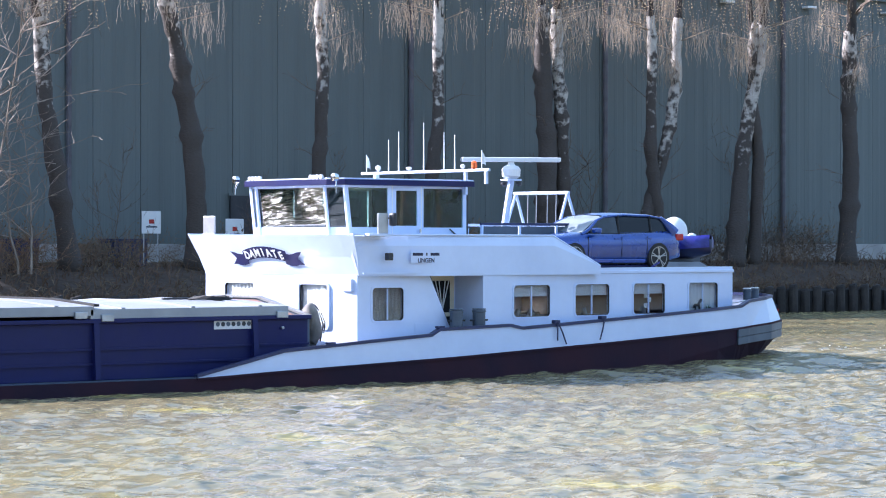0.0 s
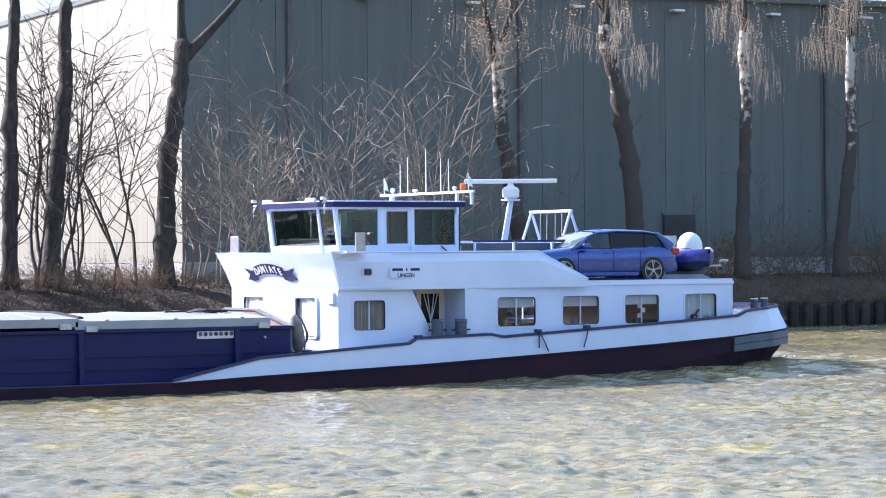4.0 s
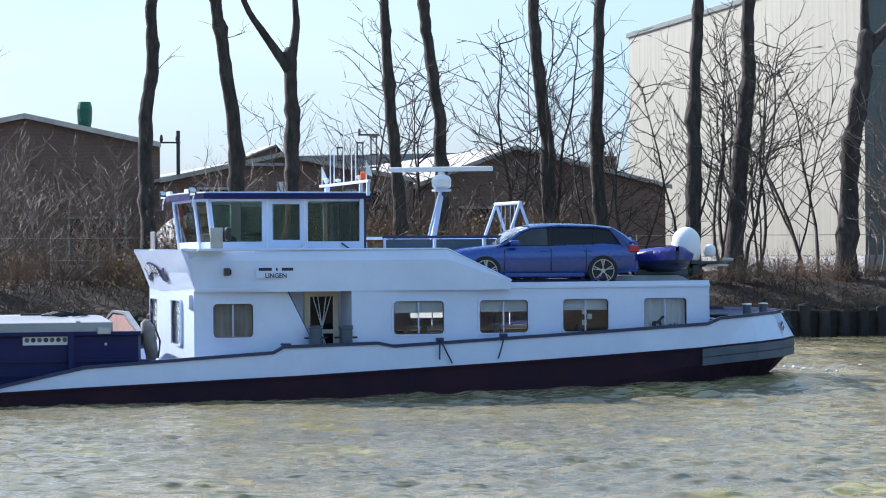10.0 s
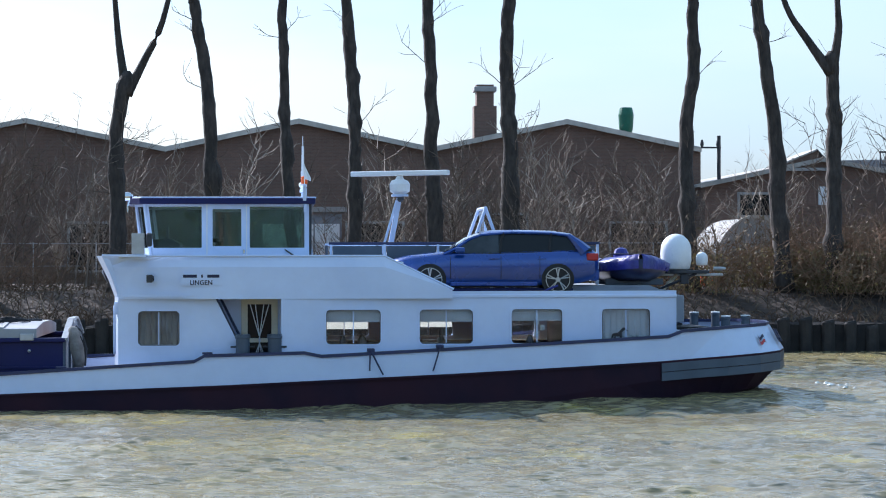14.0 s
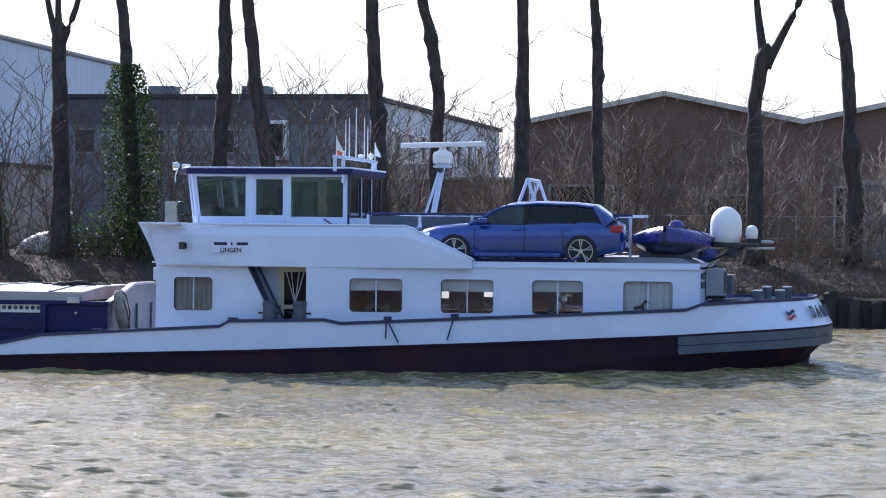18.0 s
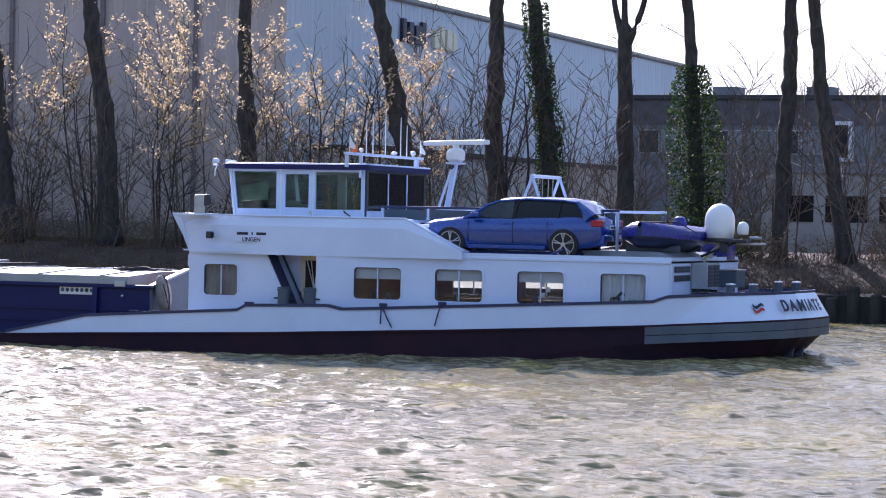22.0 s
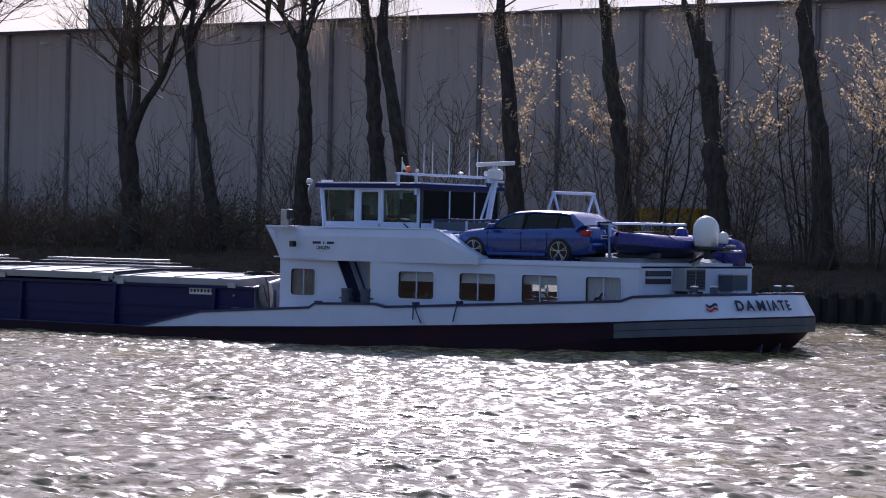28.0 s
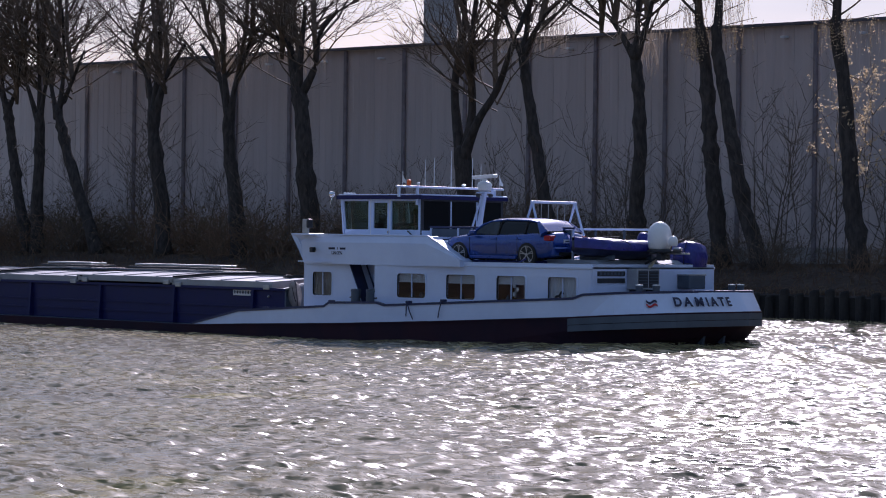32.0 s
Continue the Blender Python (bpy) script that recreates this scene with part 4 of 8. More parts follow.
def flare(x, y, k):
    """The stern leans out below its rail: a plan point moved out by the share k."""
    o = k * 0.36 * min(1, max(0, (-8.6 - x) / 2.2))
    d = Vector((min(x + 8.0, 0), y * 0.5, 0))
    if d.length < 1e-6:
        return x, y
    d.normalize()
    return x + d.x * o, y + d.y * o


def skin(bm, xs, low, high, out=0.0, thick=0.07, f0=1.0, f1=0.0):
    """A plate that follows the hull's plan between two heights."""
    o, i = around(xs, -out), around(xs, thick - out)
    rings = []
    for (xa, ya), (xb, yb) in zip(o, i):
        a0, a1, b0, b1 = flare(xa, ya, f0), flare(xa, ya, f1), flare(xb, yb, f0), flare(xb, yb, f1)
        rings.append([(*a0, low(xa)), (*a1, high(xa)), (*b1, high(xa)), (*b0, low(xa))])
    loft(bm, rings)


def window_in(parent, x0, x1, z0, z1, y, slope=0.0, blind=0.34, what="window", mid=True, pane_mat=GLASS_C, cloth=BLIND):
    """A saloon window with rounded corners: frame, two panes, and a blind behind."""
    e = new(what)
    e.parent = parent
    def lean(v):
        return Vector((v.x, v.y + slope * (v.x - x0), v.z))
    bm = bmesh.new()
    ring_frame(bm, rrect(x0 - 0.05, x1 + 0.05, z0 - 0.05, z1 + 0.05, 0.13), rrect(x0, x1, z0, z1, 0.10), y - 0.06, y + 0.02)
    bend(bm, lean)
    part("window_frame", bm, WHITE, e)
    bm = bmesh.new()
    ring_frame(bm, rrect(x0, x1, z0, z1, 0.10), rrect(x0 + 0.012, x1 - 0.012, z0 + 0.012, z1 - 0.012, 0.09), y - 0.05, y + 0.01)
    bend(bm, lean)
    part("gasket", bm, DARK, e)
    xm = (x0 + x1) / 2
    for a, b in ((x0 + 0.02, xm - 0.02), (xm + 0.02, x1 - 0.02)) if mid else ((x0 + 0.02, x1 - 0.02),):
        bm = boxm(a, b, y - 0.035, y - 0.027, z0 + 0.02, z1 - 0.02)
        bend(bm, lean)
        pane = part("pane", bm, pane_mat, e)
        pane.visible_shadow = False
    if mid:
        bm = boxm(xm - 0.013, xm + 0.013, y - 0.05, y, z0 + 0.02, z1 - 0.02)
        bend(bm, lean)
        part("mullion", bm, WHITE, e)
    if blind:
        h = (z1 - z0) * blind
        bm = bmesh.new()
        k = 24
        loft(bm, [[(x0 + (x1 - x0) * i / k, y - 0.10 - 0.012 * math.sin(i * 2.1) * (blind > 0.8), zz) for i in range(k + 1)] for zz in (z1, z1 - h)], False)
        bend(bm, lean)
        part("blind" if blind < 0.8 else "curtain", bm, cloth, e)
    return e


def build_barge():
    b = empty("barge", pose(0, 0, 0), "long white and navy inland cargo barge under way", "barge")
    rides(b)
    xs = plan(-10.95, 41, 2.0)
    aft = plan(-10.95, 9.95, 0.8)
    # hull below the stripe, drawn in under the counter
    bm = bmesh.new()
    rings = []
    for x, y in around(xs):
        k, s = interp(x, KEEL), interp(x, STRIPE)
        inn = 0.06 + 0.5 * max(0, (-6 - x) / 5)
        d = Vector((x + 8 if x < -8 else 0.0, y, 0))
        d = d.normalized() if d.length > 1e-6 else Vector((1, 0, 0))
        fx, fy = flare(x, y, 1)
        rings.append([(fx, fy, s - 0.005), (fx - d.x * 0.02, fy - d.y * 0.02, (s + k) / 2 + 0.1), (fx - d.x * inn, fy - d.y * inn, k), (max(x, -8.5), y * 0.45, -1.3)])
    loft(bm, rings, closed=False)
    part("hull", bm, BLACK, b, "black hull with reddish wear at the waterline")
    # white bulwark and its rail
    bm = bmesh.new()
    skin(bm, aft, lambda x: interp(x, STRIPE), lambda x: interp(x, RAIL))
    part("bulwark", bm, WHITE, b, "white painted bulwark rising aft")
    bm = bmesh.new()
    skin(bm, aft, lambda x: interp(x, RAIL) - 0.02, lambda x: interp(x, RAIL) + 0.055, 0.035, 0.14, 0, 0)
    part("rail_cap", bm, TRIM, b, "dark blue bulwark rail")
    bm = bmesh.new()
    skin(bm, aft, lambda x: interp(x, STRIPE) - 0.05, lambda x: interp(x, STRIPE) + 0.0, 0.05, 0.1, 1, 1)
    part("rubbing_strake", bm, BLACK, b)
    st = plan(-10.95, -7.85, 0.5)
    for lo, hi, o in ((0.46, 0.265, 0.04), (0.25, 0.05, 0.05)):
        bm = bmesh.new()
        skin(bm, st, lambda x, lo=lo: interp(x, STRIPE) - lo, lambda x, hi=hi: interp(x, STRIPE) - hi, o, 0.1, 1, 1)
        part("stern_fender", bm, GREYP, b, "grey steel band round the stern")
    # rudder post plates under the counter
    for y in (0.5, -0.5):
        part("stern_plate", prismm([(-10.85, 0.9), (-10.55, 0.9), (-10.25, -0.5), (-10.55, -0.5)], "y", y - 0.05, y + 0.05), GREYP, b)
    # decks
    bm = bmesh.new()
    pts = around(plan(-6.9, 36, 2.0), 0.32)
    prism(bm, pts, "z", 0.22, 0.28)
    part("side_deck", bm, GREYP, b)
    bm = bmesh.new()
    prism(bm, around(plan(-10.8, -8.3, 0.5), 0.09), "z", 1.05, 1.1)
    part("aft_deck", bm, GREYP, b)
    # ---- hold: coaming and hatch covers ----
    H0, H1 = 6.12, 34.6
    COVER0, COVER = 6.7, 5.55
    for y in (2.9, -2.9):
        s = 1 if y > 0 else -1
        part("coaming", boxm(H0, H1, y - 0.06, y + 0.06, 0.28, 1.62, bevel=0.015), NAVY, b, "navy steel hold coaming")
        for z in (0.95, 0.62):
            part("coaming_stringer", boxm(H0, H1, y + s * 0.06, y + s * 0.11, z, z + 0.05), NAVY, b)
        part("coaming_rim", boxm(H0 - 0.05, H1, y - 0.12, y + s * 0.16 if s > 0 else y + 0.12, 1.56, 1.66, bevel=0.02), NAVY, b)
        for k in range(7):
            x = 7.72 + 4.36 * k
            part("coaming_stay", prismm([(y + s * 0.06, 0.3), (y + s * 0.24, 0.3), (y + s * 0.16, 1.6), (y + s * 0.06, 1.6)], "x", x - 0.07, x + 0.07), NAVY, b)
    gable = [(-2.95, 0.28), (2.95, 0.28), (2.95, 1.60), (0.9, 2.02), (-0.9, 2.02), (-2.95, 1.60)]
    he = part("hold_end", prismm(gable, "x", 6.06, 6.118), GREYP, b, "grey gabled end bulkhead of the hold")
    part("inner_face", prismm([(-2.83, 0.4), (2.83, 0.4), (2.83, 1.56), (0.85, 1.98), (-0.85, 1.98), (-2.83, 1.56)], "x", 6.121, 6.14), PRIMER, he, "faded rust red inner face")
    part("top_cap", prismm([(2.97, 1.602), (0.9, 2.022), (-0.9, 2.022), (-2.97, 1.602), (-2.97, 1.66), (-0.92, 2.08), (0.92, 2.08), (2.97, 1.66)], "x", 6.02, 6.16), STEEL, he)
    for y in (-1.9, -0.6, 0.7, 2.0):
        part("stiffener", boxm(6.0, 6.058, y - 0.03, y + 0.03, 0.3, 1.55), GREYP, he)
    for k in range(5):
        x0 = COVER0 + COVER * k
        z = 1.66 + 0.07 * (k % 2)
        c = new("hatch_cover")
        c.parent = b
        roof = [(-3.02, z), (-3.02, z + 0.22), (-1.2, z + 0.33), (1.2, z + 0.33), (3.02, z + 0.22), (3.02, z)]
        part("cover_plate", prismm(roof, "x", x0 + 0.03 - 0.15 * (k % 2), x0 + COVER - 0.03 + 0.15 * (k % 2), bevel=0.012), HATCH, c, "pale aluminium hatch cover")
        for j in range(3):
            xx = x0 + 0.85 + 1.9 * j
            part("cover_rib", prismm([(p[0], p[1] + 0.03) for p in roof[1:-1]] + [(p[0], p[1] - 0.01) for p in roof[1:-1]][::-1], "x", xx - 0.05, xx + 0.05), HATCH, c)
        for y in (3.05, -3.05):
            for xx in (x0 + 0.25, x0 + COVER - 0.45):
                part("clamp", boxm(xx - 0.16, xx + 0.16, y - 0.05, y + 0.05, z - 0.06, z + 0.1, bevel=0.015), STEEL, c)
        if k:
            part("seam", prismm([(p[0] * 1.01, p[1] + 0.045) for p in roof[1:-1]] + [(p[0] * 1.01, p[1] - 0.01) for p in roof[1:-1]][::-1], "x", x0 - 0.24, x0 - 0.1), RUBBER, c, "black rubber seam")
    for x0, x1 in ((13.6, 19.8), (21.6, 25.5)):
        for j in range(3):
            part("stacked_plank", boxm(x0 + 0.3 * j, x1 - 0.2 * j, -2.3 + 0.25 * j, -0.6 - 0.2 * j, 2.06 + 0.11 * j, 2.13 + 0.11 * j, bevel=0.01), STEEL if j == 2 else GREYP if j == 0 else DARK, b, "spare plate stacked on the hatch covers")
    # small plate of round signs on the coaming
    sp = part("sign_plate", boxm(7.76, 8.84, 2.965, 2.985, 1.36, 1.60, bevel=0.006), PAPER, b, "white plate with a row of round signs")
    for k in range(7):
        part("round_sign", lathem([(0.055, 2.986), (0.055, 2.995)], (7.86 + 0.147 * k, 0, 1.48), "y", 12), DARK if k % 2 else GREYP, sp)
    part("coaming_lamp", lathem([(0.03, 2.96), (0.04, 3.0), (0.035, 3.04), (0.01, 3.05)], (6.9, 0, 1.36), "y", 12), STEEL, b)

    # ---- saloon house ----
    wins = [(-1.27, 0.0), (-3.44, -2.19), (-5.56, -4.36), (-7.66, -6.51)]
    cuts = [(a, c, 1.5, 2.3) for a, c in wins]
    for s in (1, -1):
        bm = bmesh.new()
        wall_cuts(bm, -8.24, 1.05, 0.28, 2.73, cuts, -0.08, 0.0)
        bend(bm, lambda v: Vector((v.x, s * (side_wall(v.x) + v.y), v.z)))
        part("saloon_wall", bm, WHITE, b, "white painted saloon wall with four windows")
    for k, (a, c) in enumerate(wins):
        # port windows, seen close; the last is curtained
        window_in(b, a, c, 1.5, 2.3, side_wall(a), 0.048, (0.36, 0.36, 0.34, 0.98)[k], "saloon_window", cloth=BLIND)
        e = window_in(b, a, c, 1.5, 2.3, 3.0, 0.0, (0.78, 0.72, 0.5, 0.98)[k], "saloon_window", cloth=BLIND_THIN)
        e.matrix_local = Matrix.Translation((0, -side_wall(a) - 3.0, 0))
    # thin raised edge below the roof
    bm = boxm(-8.28, 4.85, 0.0, 0.03, 2.62, 2.66)
    bend(bm, lambda v: Vector((v.x, side_wall(v.x) + v.y, v.z)))
    part("drip_rail", bm, WHITE, b)
    bm = bmesh.new()
    prism(bm, [(1.05, 3.47), (-8.3, 3.07), (-8.3, -3.07), (1.05, -3.47)], "z", 2.57, 2.65, bevel=0.015)
    part("saloon_roof", bm, WHITE, b, "flat white saloon roof")
    part("saloon_floor", prismm([(4.6, 3.1), (1.0, 3.3), (-8.2, 2.9), (-8.2, -2.9), (1.0, -3.3), (4.6, -3.1)], "z", 0.85, 0.92), WOODIN, b)
    part("saloon_lining", boxm(-8.2, -8.14, -2.8, 2.8, 0.92, 2.62), WOODIN, b)
    part("cabin_bulkhead", boxm(-5.95, -5.88, -3.0, 3.0, 0.92, 2.62), WOODIN, b)
    part("cabin_bulkhead", boxm(0.93, 1.0, -3.3, 3.3, 0.92, 2.62), WOODIN, b)
    part("saloon_worktop", boxm(-5.8, 0.6, -2.75, -2.1, 0.92, 1.42, bevel=0.02), WOODIN, b, "brown fitted cupboards")
    part("saloon_table", boxm(-3.9, -1.0, 1.6, 2.5, 1.45, 1.5, bevel=0.02), WOODIN, b)
    # aft wall, with the vent panel and the cooling unit
    part("aft_wall", boxm(-8.3, -8.24, -3.0, 3.0, 0.9, 2.73), WHITE, b)
    part("roof_platform", prismm([(-5.7, 2.65), (-5.7, 2.86), (-7.75, 2.86), (-8.2, 2.67), (-8.2, 2.65)], "y", -2.3, 2.3, bevel=0.01), PLATFORM, b, "low grey platform with a sloping end on the roof")
    for z in (2.36, 2.14):
        part("name_bar", boxm(-8.325, -8.305, 1.5, 2.8, z, z + 0.15), DARK, b, "dark board of worn writing")
    for k in range(7):
        part("writing_bar", boxm(-8.332, -8.327, 1.58 + 0.17 * k, 1.68 + 0.17 * k, 2.39, 2.48), GREYP, b)
    ac = part("cooling_unit", boxm(-8.74, -8.32, 0.3, 1.4, 1.94, 2.6, bevel=0.02), PLATFORM, b, "pale grey cooling unit on the aft wall")
    for y0 in (0.36, 0.88):
        part("vent_opening", boxm(-8.755, -8.742, y0, y0 + 0.46, 2.0, 2.54, bevel=0.004), DARK, ac)
        for k in range(6):
            part("grille_slat", boxm(-8.77, -8.757, y0 + 0.02, y0 + 0.44, 2.04 + 0.09 * k, 2.065 + 0.09 * k), GREYP, ac)
    for y0 in (0.4, 1.2):
        part("unit_bracket", boxm(-8.72, -8.3, y0, y0 + 0.05, 1.86, 1.92), DARK, ac)
    part("hung_locker", boxm(-8.8, -8.31, -1.95, -1.1, 1.95, 2.38, bevel=0.03), GREYP, b, "grey box hung on the aft wall")
    part("hung_locker_lid", boxm(-8.82, -8.31, -1.97, -1.08, 2.38, 2.42, bevel=0.01), STEEL, b)
    part("aft_locker", boxm(-9.3, -8.4, -0.9, 1.6, 1.1, 1.78, bevel=0.04), TRIM, b)
    part("locker_lid", boxm(-9.34, -8.38, -0.94, 1.64, 1.78, 1.83, bevel=0.01), RUBBER, b)
    part("hose", tubem([(-8.36, -1.0, 1.5), (-8.5, -1.2, 1.35), (-8.6, -1.6, 1.25), (-8.5, -2.0, 1.2)], 0.03, n=6), DARK, b)
    for y in (-2.9, -1.5, 0.0):
        part("roof_line", tubem([(-8.28, y, 2.78), (-8.3, y - 0.5, 2.72), (-8.28, y - 1.0 if y > -2 else y, 2.78)], 0.012, n=4), DARK, b)
    # ---- fore cabin below the wheelhouse ----
    for s in (1, -1):
        bm = bmesh.new()
        wall_cuts(bm, 3.0, 4.75, 0.28, 2.6, [(3.41, 4.37, 1.48, 2.28)], 0, 0.08)
        bend(bm, lambda v: Vector((v.x, s * (3.14 + v.y), v.z)))
        part("cabin_wall", bm, WHITE, b)
        bm = bmesh.new()
        prism(bm, [(3.0, 0.28), (3.0, 2.6), (2.64, 2.6), (1.96, 1.22), (1.92, 0.28)], "y", s * 3.14, s * 3.22)
        part("cabin_wall", bm, WHITE, b, "white wall with a slanted edge beside the door")
        part("side_recess_panel", prismm([(2.64, 2.6), (1.96, 1.22), (1.92, 0.28), (1.86, 0.28), (1.90, 1.24), (2.59, 2.6)], "y", s * 2.2, s * 3.215), WHITE, b)
        part("recess_back", boxm(1.0, 3.0, min(s * 2.29, s * 2.37), max(s * 2.29, s * 2.37), 0.28, 2.62), WHITE, b)
        part("recess_side", boxm(0.97, 1.05, min(s * 2.2, s * 3.4), max(s * 2.2, s * 3.4), 0.28, 2.62), WHITE, b)
        part("recess_ceiling", boxm(1.0, 3.0, min(s * 2.2, s * 3.4), max(s * 2.2, s * 3.4), 2.6, 2.66), WHITE, b)
    window_in(b, 3.41, 4.37, 1.48, 2.28, 3.22, 0.0, 0.98, "cabin_window", cloth=CURTAIN)
    part("cabin_hatch_outline", boxm(2.45, 3.05, 3.222, 3.235, 0.9, 1.4, bevel=0.006), WHITE, b)
    # door with its crossed bars
    dr = part("deck_door", boxm(1.12, 1.98, 2.375, 2.420, 0.6, 2.55, bevel=0.01), CREAM, b, "cream framed deck door with crossed bars over its pane")
    part("pane", boxm(1.27, 1.83, 2.252, 2.430, 0.9, 2.42), CARGLASS, dr)
    part("door_rail", boxm(1.15, 1.95, 2.432, 2.450, 1.52, 1.62), CREAM, dr)
    for dx in (-0.22, 0.22, -0.1, 0.1):
        part("door_bar", tubem([(1.55 - dx, 2.460, 2.42), (1.55 + dx * 0.1, 2.460, 1.57), (1.55 - dx * 1.1, 2.460, 0.85)], 0.014, n=6), PLASTIC, dr)
    part("door_handle", boxm(1.90, 1.94, 2.420, 2.480, 1.5, 1.62, bevel=0.008), CHROME, dr)
    # slanted fore end of the recess: dark outer strip, white panel, thin rail
    slope = [(2.60, 2.60), (2.545, 2.60), (1.865, 1.20), (1.92, 1.20)]
    part("recess_strip", prismm(slope, "y", 2.70, 3.20, bevel=0.006), TRIM, b, "dark blue slanted strip beside the side door")
    part("recess_panel", prismm(slope, "y", 2.36, 2.698), WHITE, b)
    part("handrail", tubem([(2.46, 2.5, 2.56), (1.80, 2.5, 1.24)], 0.03, n=8), TRIM, b, "dark blue slanted handrail")
    part("deck_lamp", lathem([(0.0, 2.2), (0.05, 2.22), (0.05, 2.3)], (2.25, 0, 2.42), "y", 10), DARK, b)
    # front wall of the fore cabin, two windows
    bm = bmesh.new()
    wall_cuts(bm, -3.22, 3.22, 0.28, 2.6, [(1.1, 2.25, 1.3, 2.35), (-2.1, -0.8, 1.3, 2.35)], 0, 0.08)
    bend(bm, lambda v: Vector((4.75 + v.y + 0.22 * (1 - (v.x / 3.22) ** 2), v.x, v.z)))
    part("cabin_front", bm, WHITE, b)
    for y0, y1 in ((1.1, 2.25), (-2.1, -0.8)):
        e = window_in(b, y0, y1, 1.3, 2.35, 0.0, 0.0, 0.97, "cabin_window", cloth=BLIND, mid=False)
        e.matrix_local = Matrix.Translation((4.86 + 0.16 * (1 - ((y0 + y1) / 6.44) ** 2), 0, 0)) @ pose(0, 0, 0, 0, 0, -90) @ Matrix.Translation((-y0 - y1, 0, 0))
    part("vent_box", boxm(4.84, 4.93, 2.75, 3.1, 2.2, 2.5, bevel=0.01), WHITE, b)
    # ---- upper band with the flared front ----
    def edge(t, top):
        """Points of the band's outline from port to starboard."""
        y = -t
        return (5.19 + 0.30 * (1 - t * t) if top else 4.80 + 0.24 * (1 - t * t)), (3.52 if top else 3.25) * y
    ts = [-1 + 2 * k / 16 for k in range(17)]
    rings = []
    for t in ts:
        (xa, ya), (xb, yb) = edge(t, True), edge(t, False)
        rings.append([(xa, ya, 3.57), (xa * 0.45 + xb * 0.55 - 0.03, ya * 0.45 + yb * 0.55, 3.02), (xb, yb, 2.56), (xb - 0.1, yb * 0.97, 2.56), (xa - 0.15, ya * 0.97, 3.57)])
    bm = bmesh.new()
    loft(bm, rings)
    part("band_front", bm, WHITE, b, "white flared front below the wheelhouse")
    for s in (1, -1):
        # side of the band: lower flush part, upper part leaning inwards
        bm = bmesh.new()
        def sy(x, z):
            base = 3.25 + 0.22 * min(1, max(0, (4.9 - x) / 2.2))
            y = base if z < 3.3 else base - (z - 3.3) * 0.35 * (1 if x < 4.5 else 0.2)
            return s * (y + (0.27 * max(0, (x - 4.75) / 0.42) if z > 2.7 else 0))
        xs2 = [4.8, 4.4, 3.6, 2.7, 1.05, 0.0, -0.7, -1.36, -2.95]
        top = {-2.95: 2.76}
        rings = []
        for x in xs2:
            zt = top.get(x, 3.55)
            xf = x + (0.38 if x == 4.8 else 0)
            zm = min(3.3, zt - 0.01)
            rings.append([(x, sy(x, 2.56), 2.56), (x + (xf - x) * (zm - 2.56), sy(x, 2.8), zm), (xf, sy(xf if x == 4.8 else x, zt), zt), (xf, s * 2.9, zt), (x, s * 2.9, 2.56)])
        loft(bm, rings)
        part("band_side", bm, WHITE, b, "white upper side band sloping down to the saloon roof")
        part("band_edge", tubem([(5.19, s * 3.50, 3.58), (4.4, s * 3.43, 3.57), (-1.36, s * 3.38, 3.56), (-2.98, s * 3.42, 2.78)], 0.028, n=6), WHITE, b)
    part("wheelhouse_deck", prismm([(5.1, 3.3), (5.3, 1.4), (5.3, -1.4), (5.1, -3.3), (-1.5, -3.2), (-1.5, 3.2)], "z", 3.46, 3.53), WHITE, b)
    part("under_deck", prismm([(4.78, 3.2), (1.0, 3.4), (1.0, -3.4), (4.78, -3.2)], "z", 2.56, 2.6), WHITE, b)
    # name ribbon on the front, name plate on the side
    rb = new("name_ribbon")
    rb.parent = b
    rb["label"] = "dark blue ribbon with the white ship name"
    rib = bmesh.new()
    k = 14
    def on_front(y, z):
        t = -y / 3.38
        (xa, ya), (xb, yb) = edge(t, True), edge(t, False)
        f = (z - 2.56) / 1.01
        return Vector((xb + (xa - xb) * f + 0.03 - 0.03 * math.sin(math.pi * f), y, z))
    rows = []
    for i in range(k + 1):
        y = -0.92 + 1.84 * i / k
        c = 3.02 + 0.12 * (1 - (y / 0.92) ** 2)
        rows.append([on_front(y, c - 0.14) + Vector((0.014, 0, 0)), on_front(y, c + 0.14) + Vector((0.014, 0, 0))])
    loft(rib, rows, closed=False)
    for q in (1, -1):
        rows = []
        for y, lo, hi in ((0.78, -0.16, 0.12), (1.0, -0.20, 0.08), (1.2, -0.20, 0.10), (1.30, -0.17, 0.13)):
            rows.append([on_front(q * y, 3.0 + z) + Vector((0.007, 0, 0)) for z in (lo, (lo + hi) / 2, hi)])
        rows.append([on_front(q * y, 3.0 + z) + Vector((0.007, 0, 0)) for y, z in ((1.52, -0.17), (1.30, -0.02), (1.52, 0.15))])
        loft(rib, rows, closed=False)
    part("ribbon", rib, NAVY, rb)
    for i, ch in enumerate("DAMIATE"):
        y = -0.72 + 0.24 * i
        c = 3.02 + 0.12 * (1 - (y / 0.92) ** 2)
        p = on_front(y, c)
        lettering("letter", ch, 0.29, Matrix.Translation((p.x + 0.028, p.y, p.z - 0.02)) @ pose(0, 0, 0, 90 + 28, 0, 90) @ pose(0, 0, 0, 0, 0, 10 * y), PAPER, rb, 0.004, bold=0.04)
    npl = part("port_plate", boxm(2.42, 3.38, 3.474, 3.479, 2.88, 3.16), WHITE, b, "white plate with two lines of dark lettering")
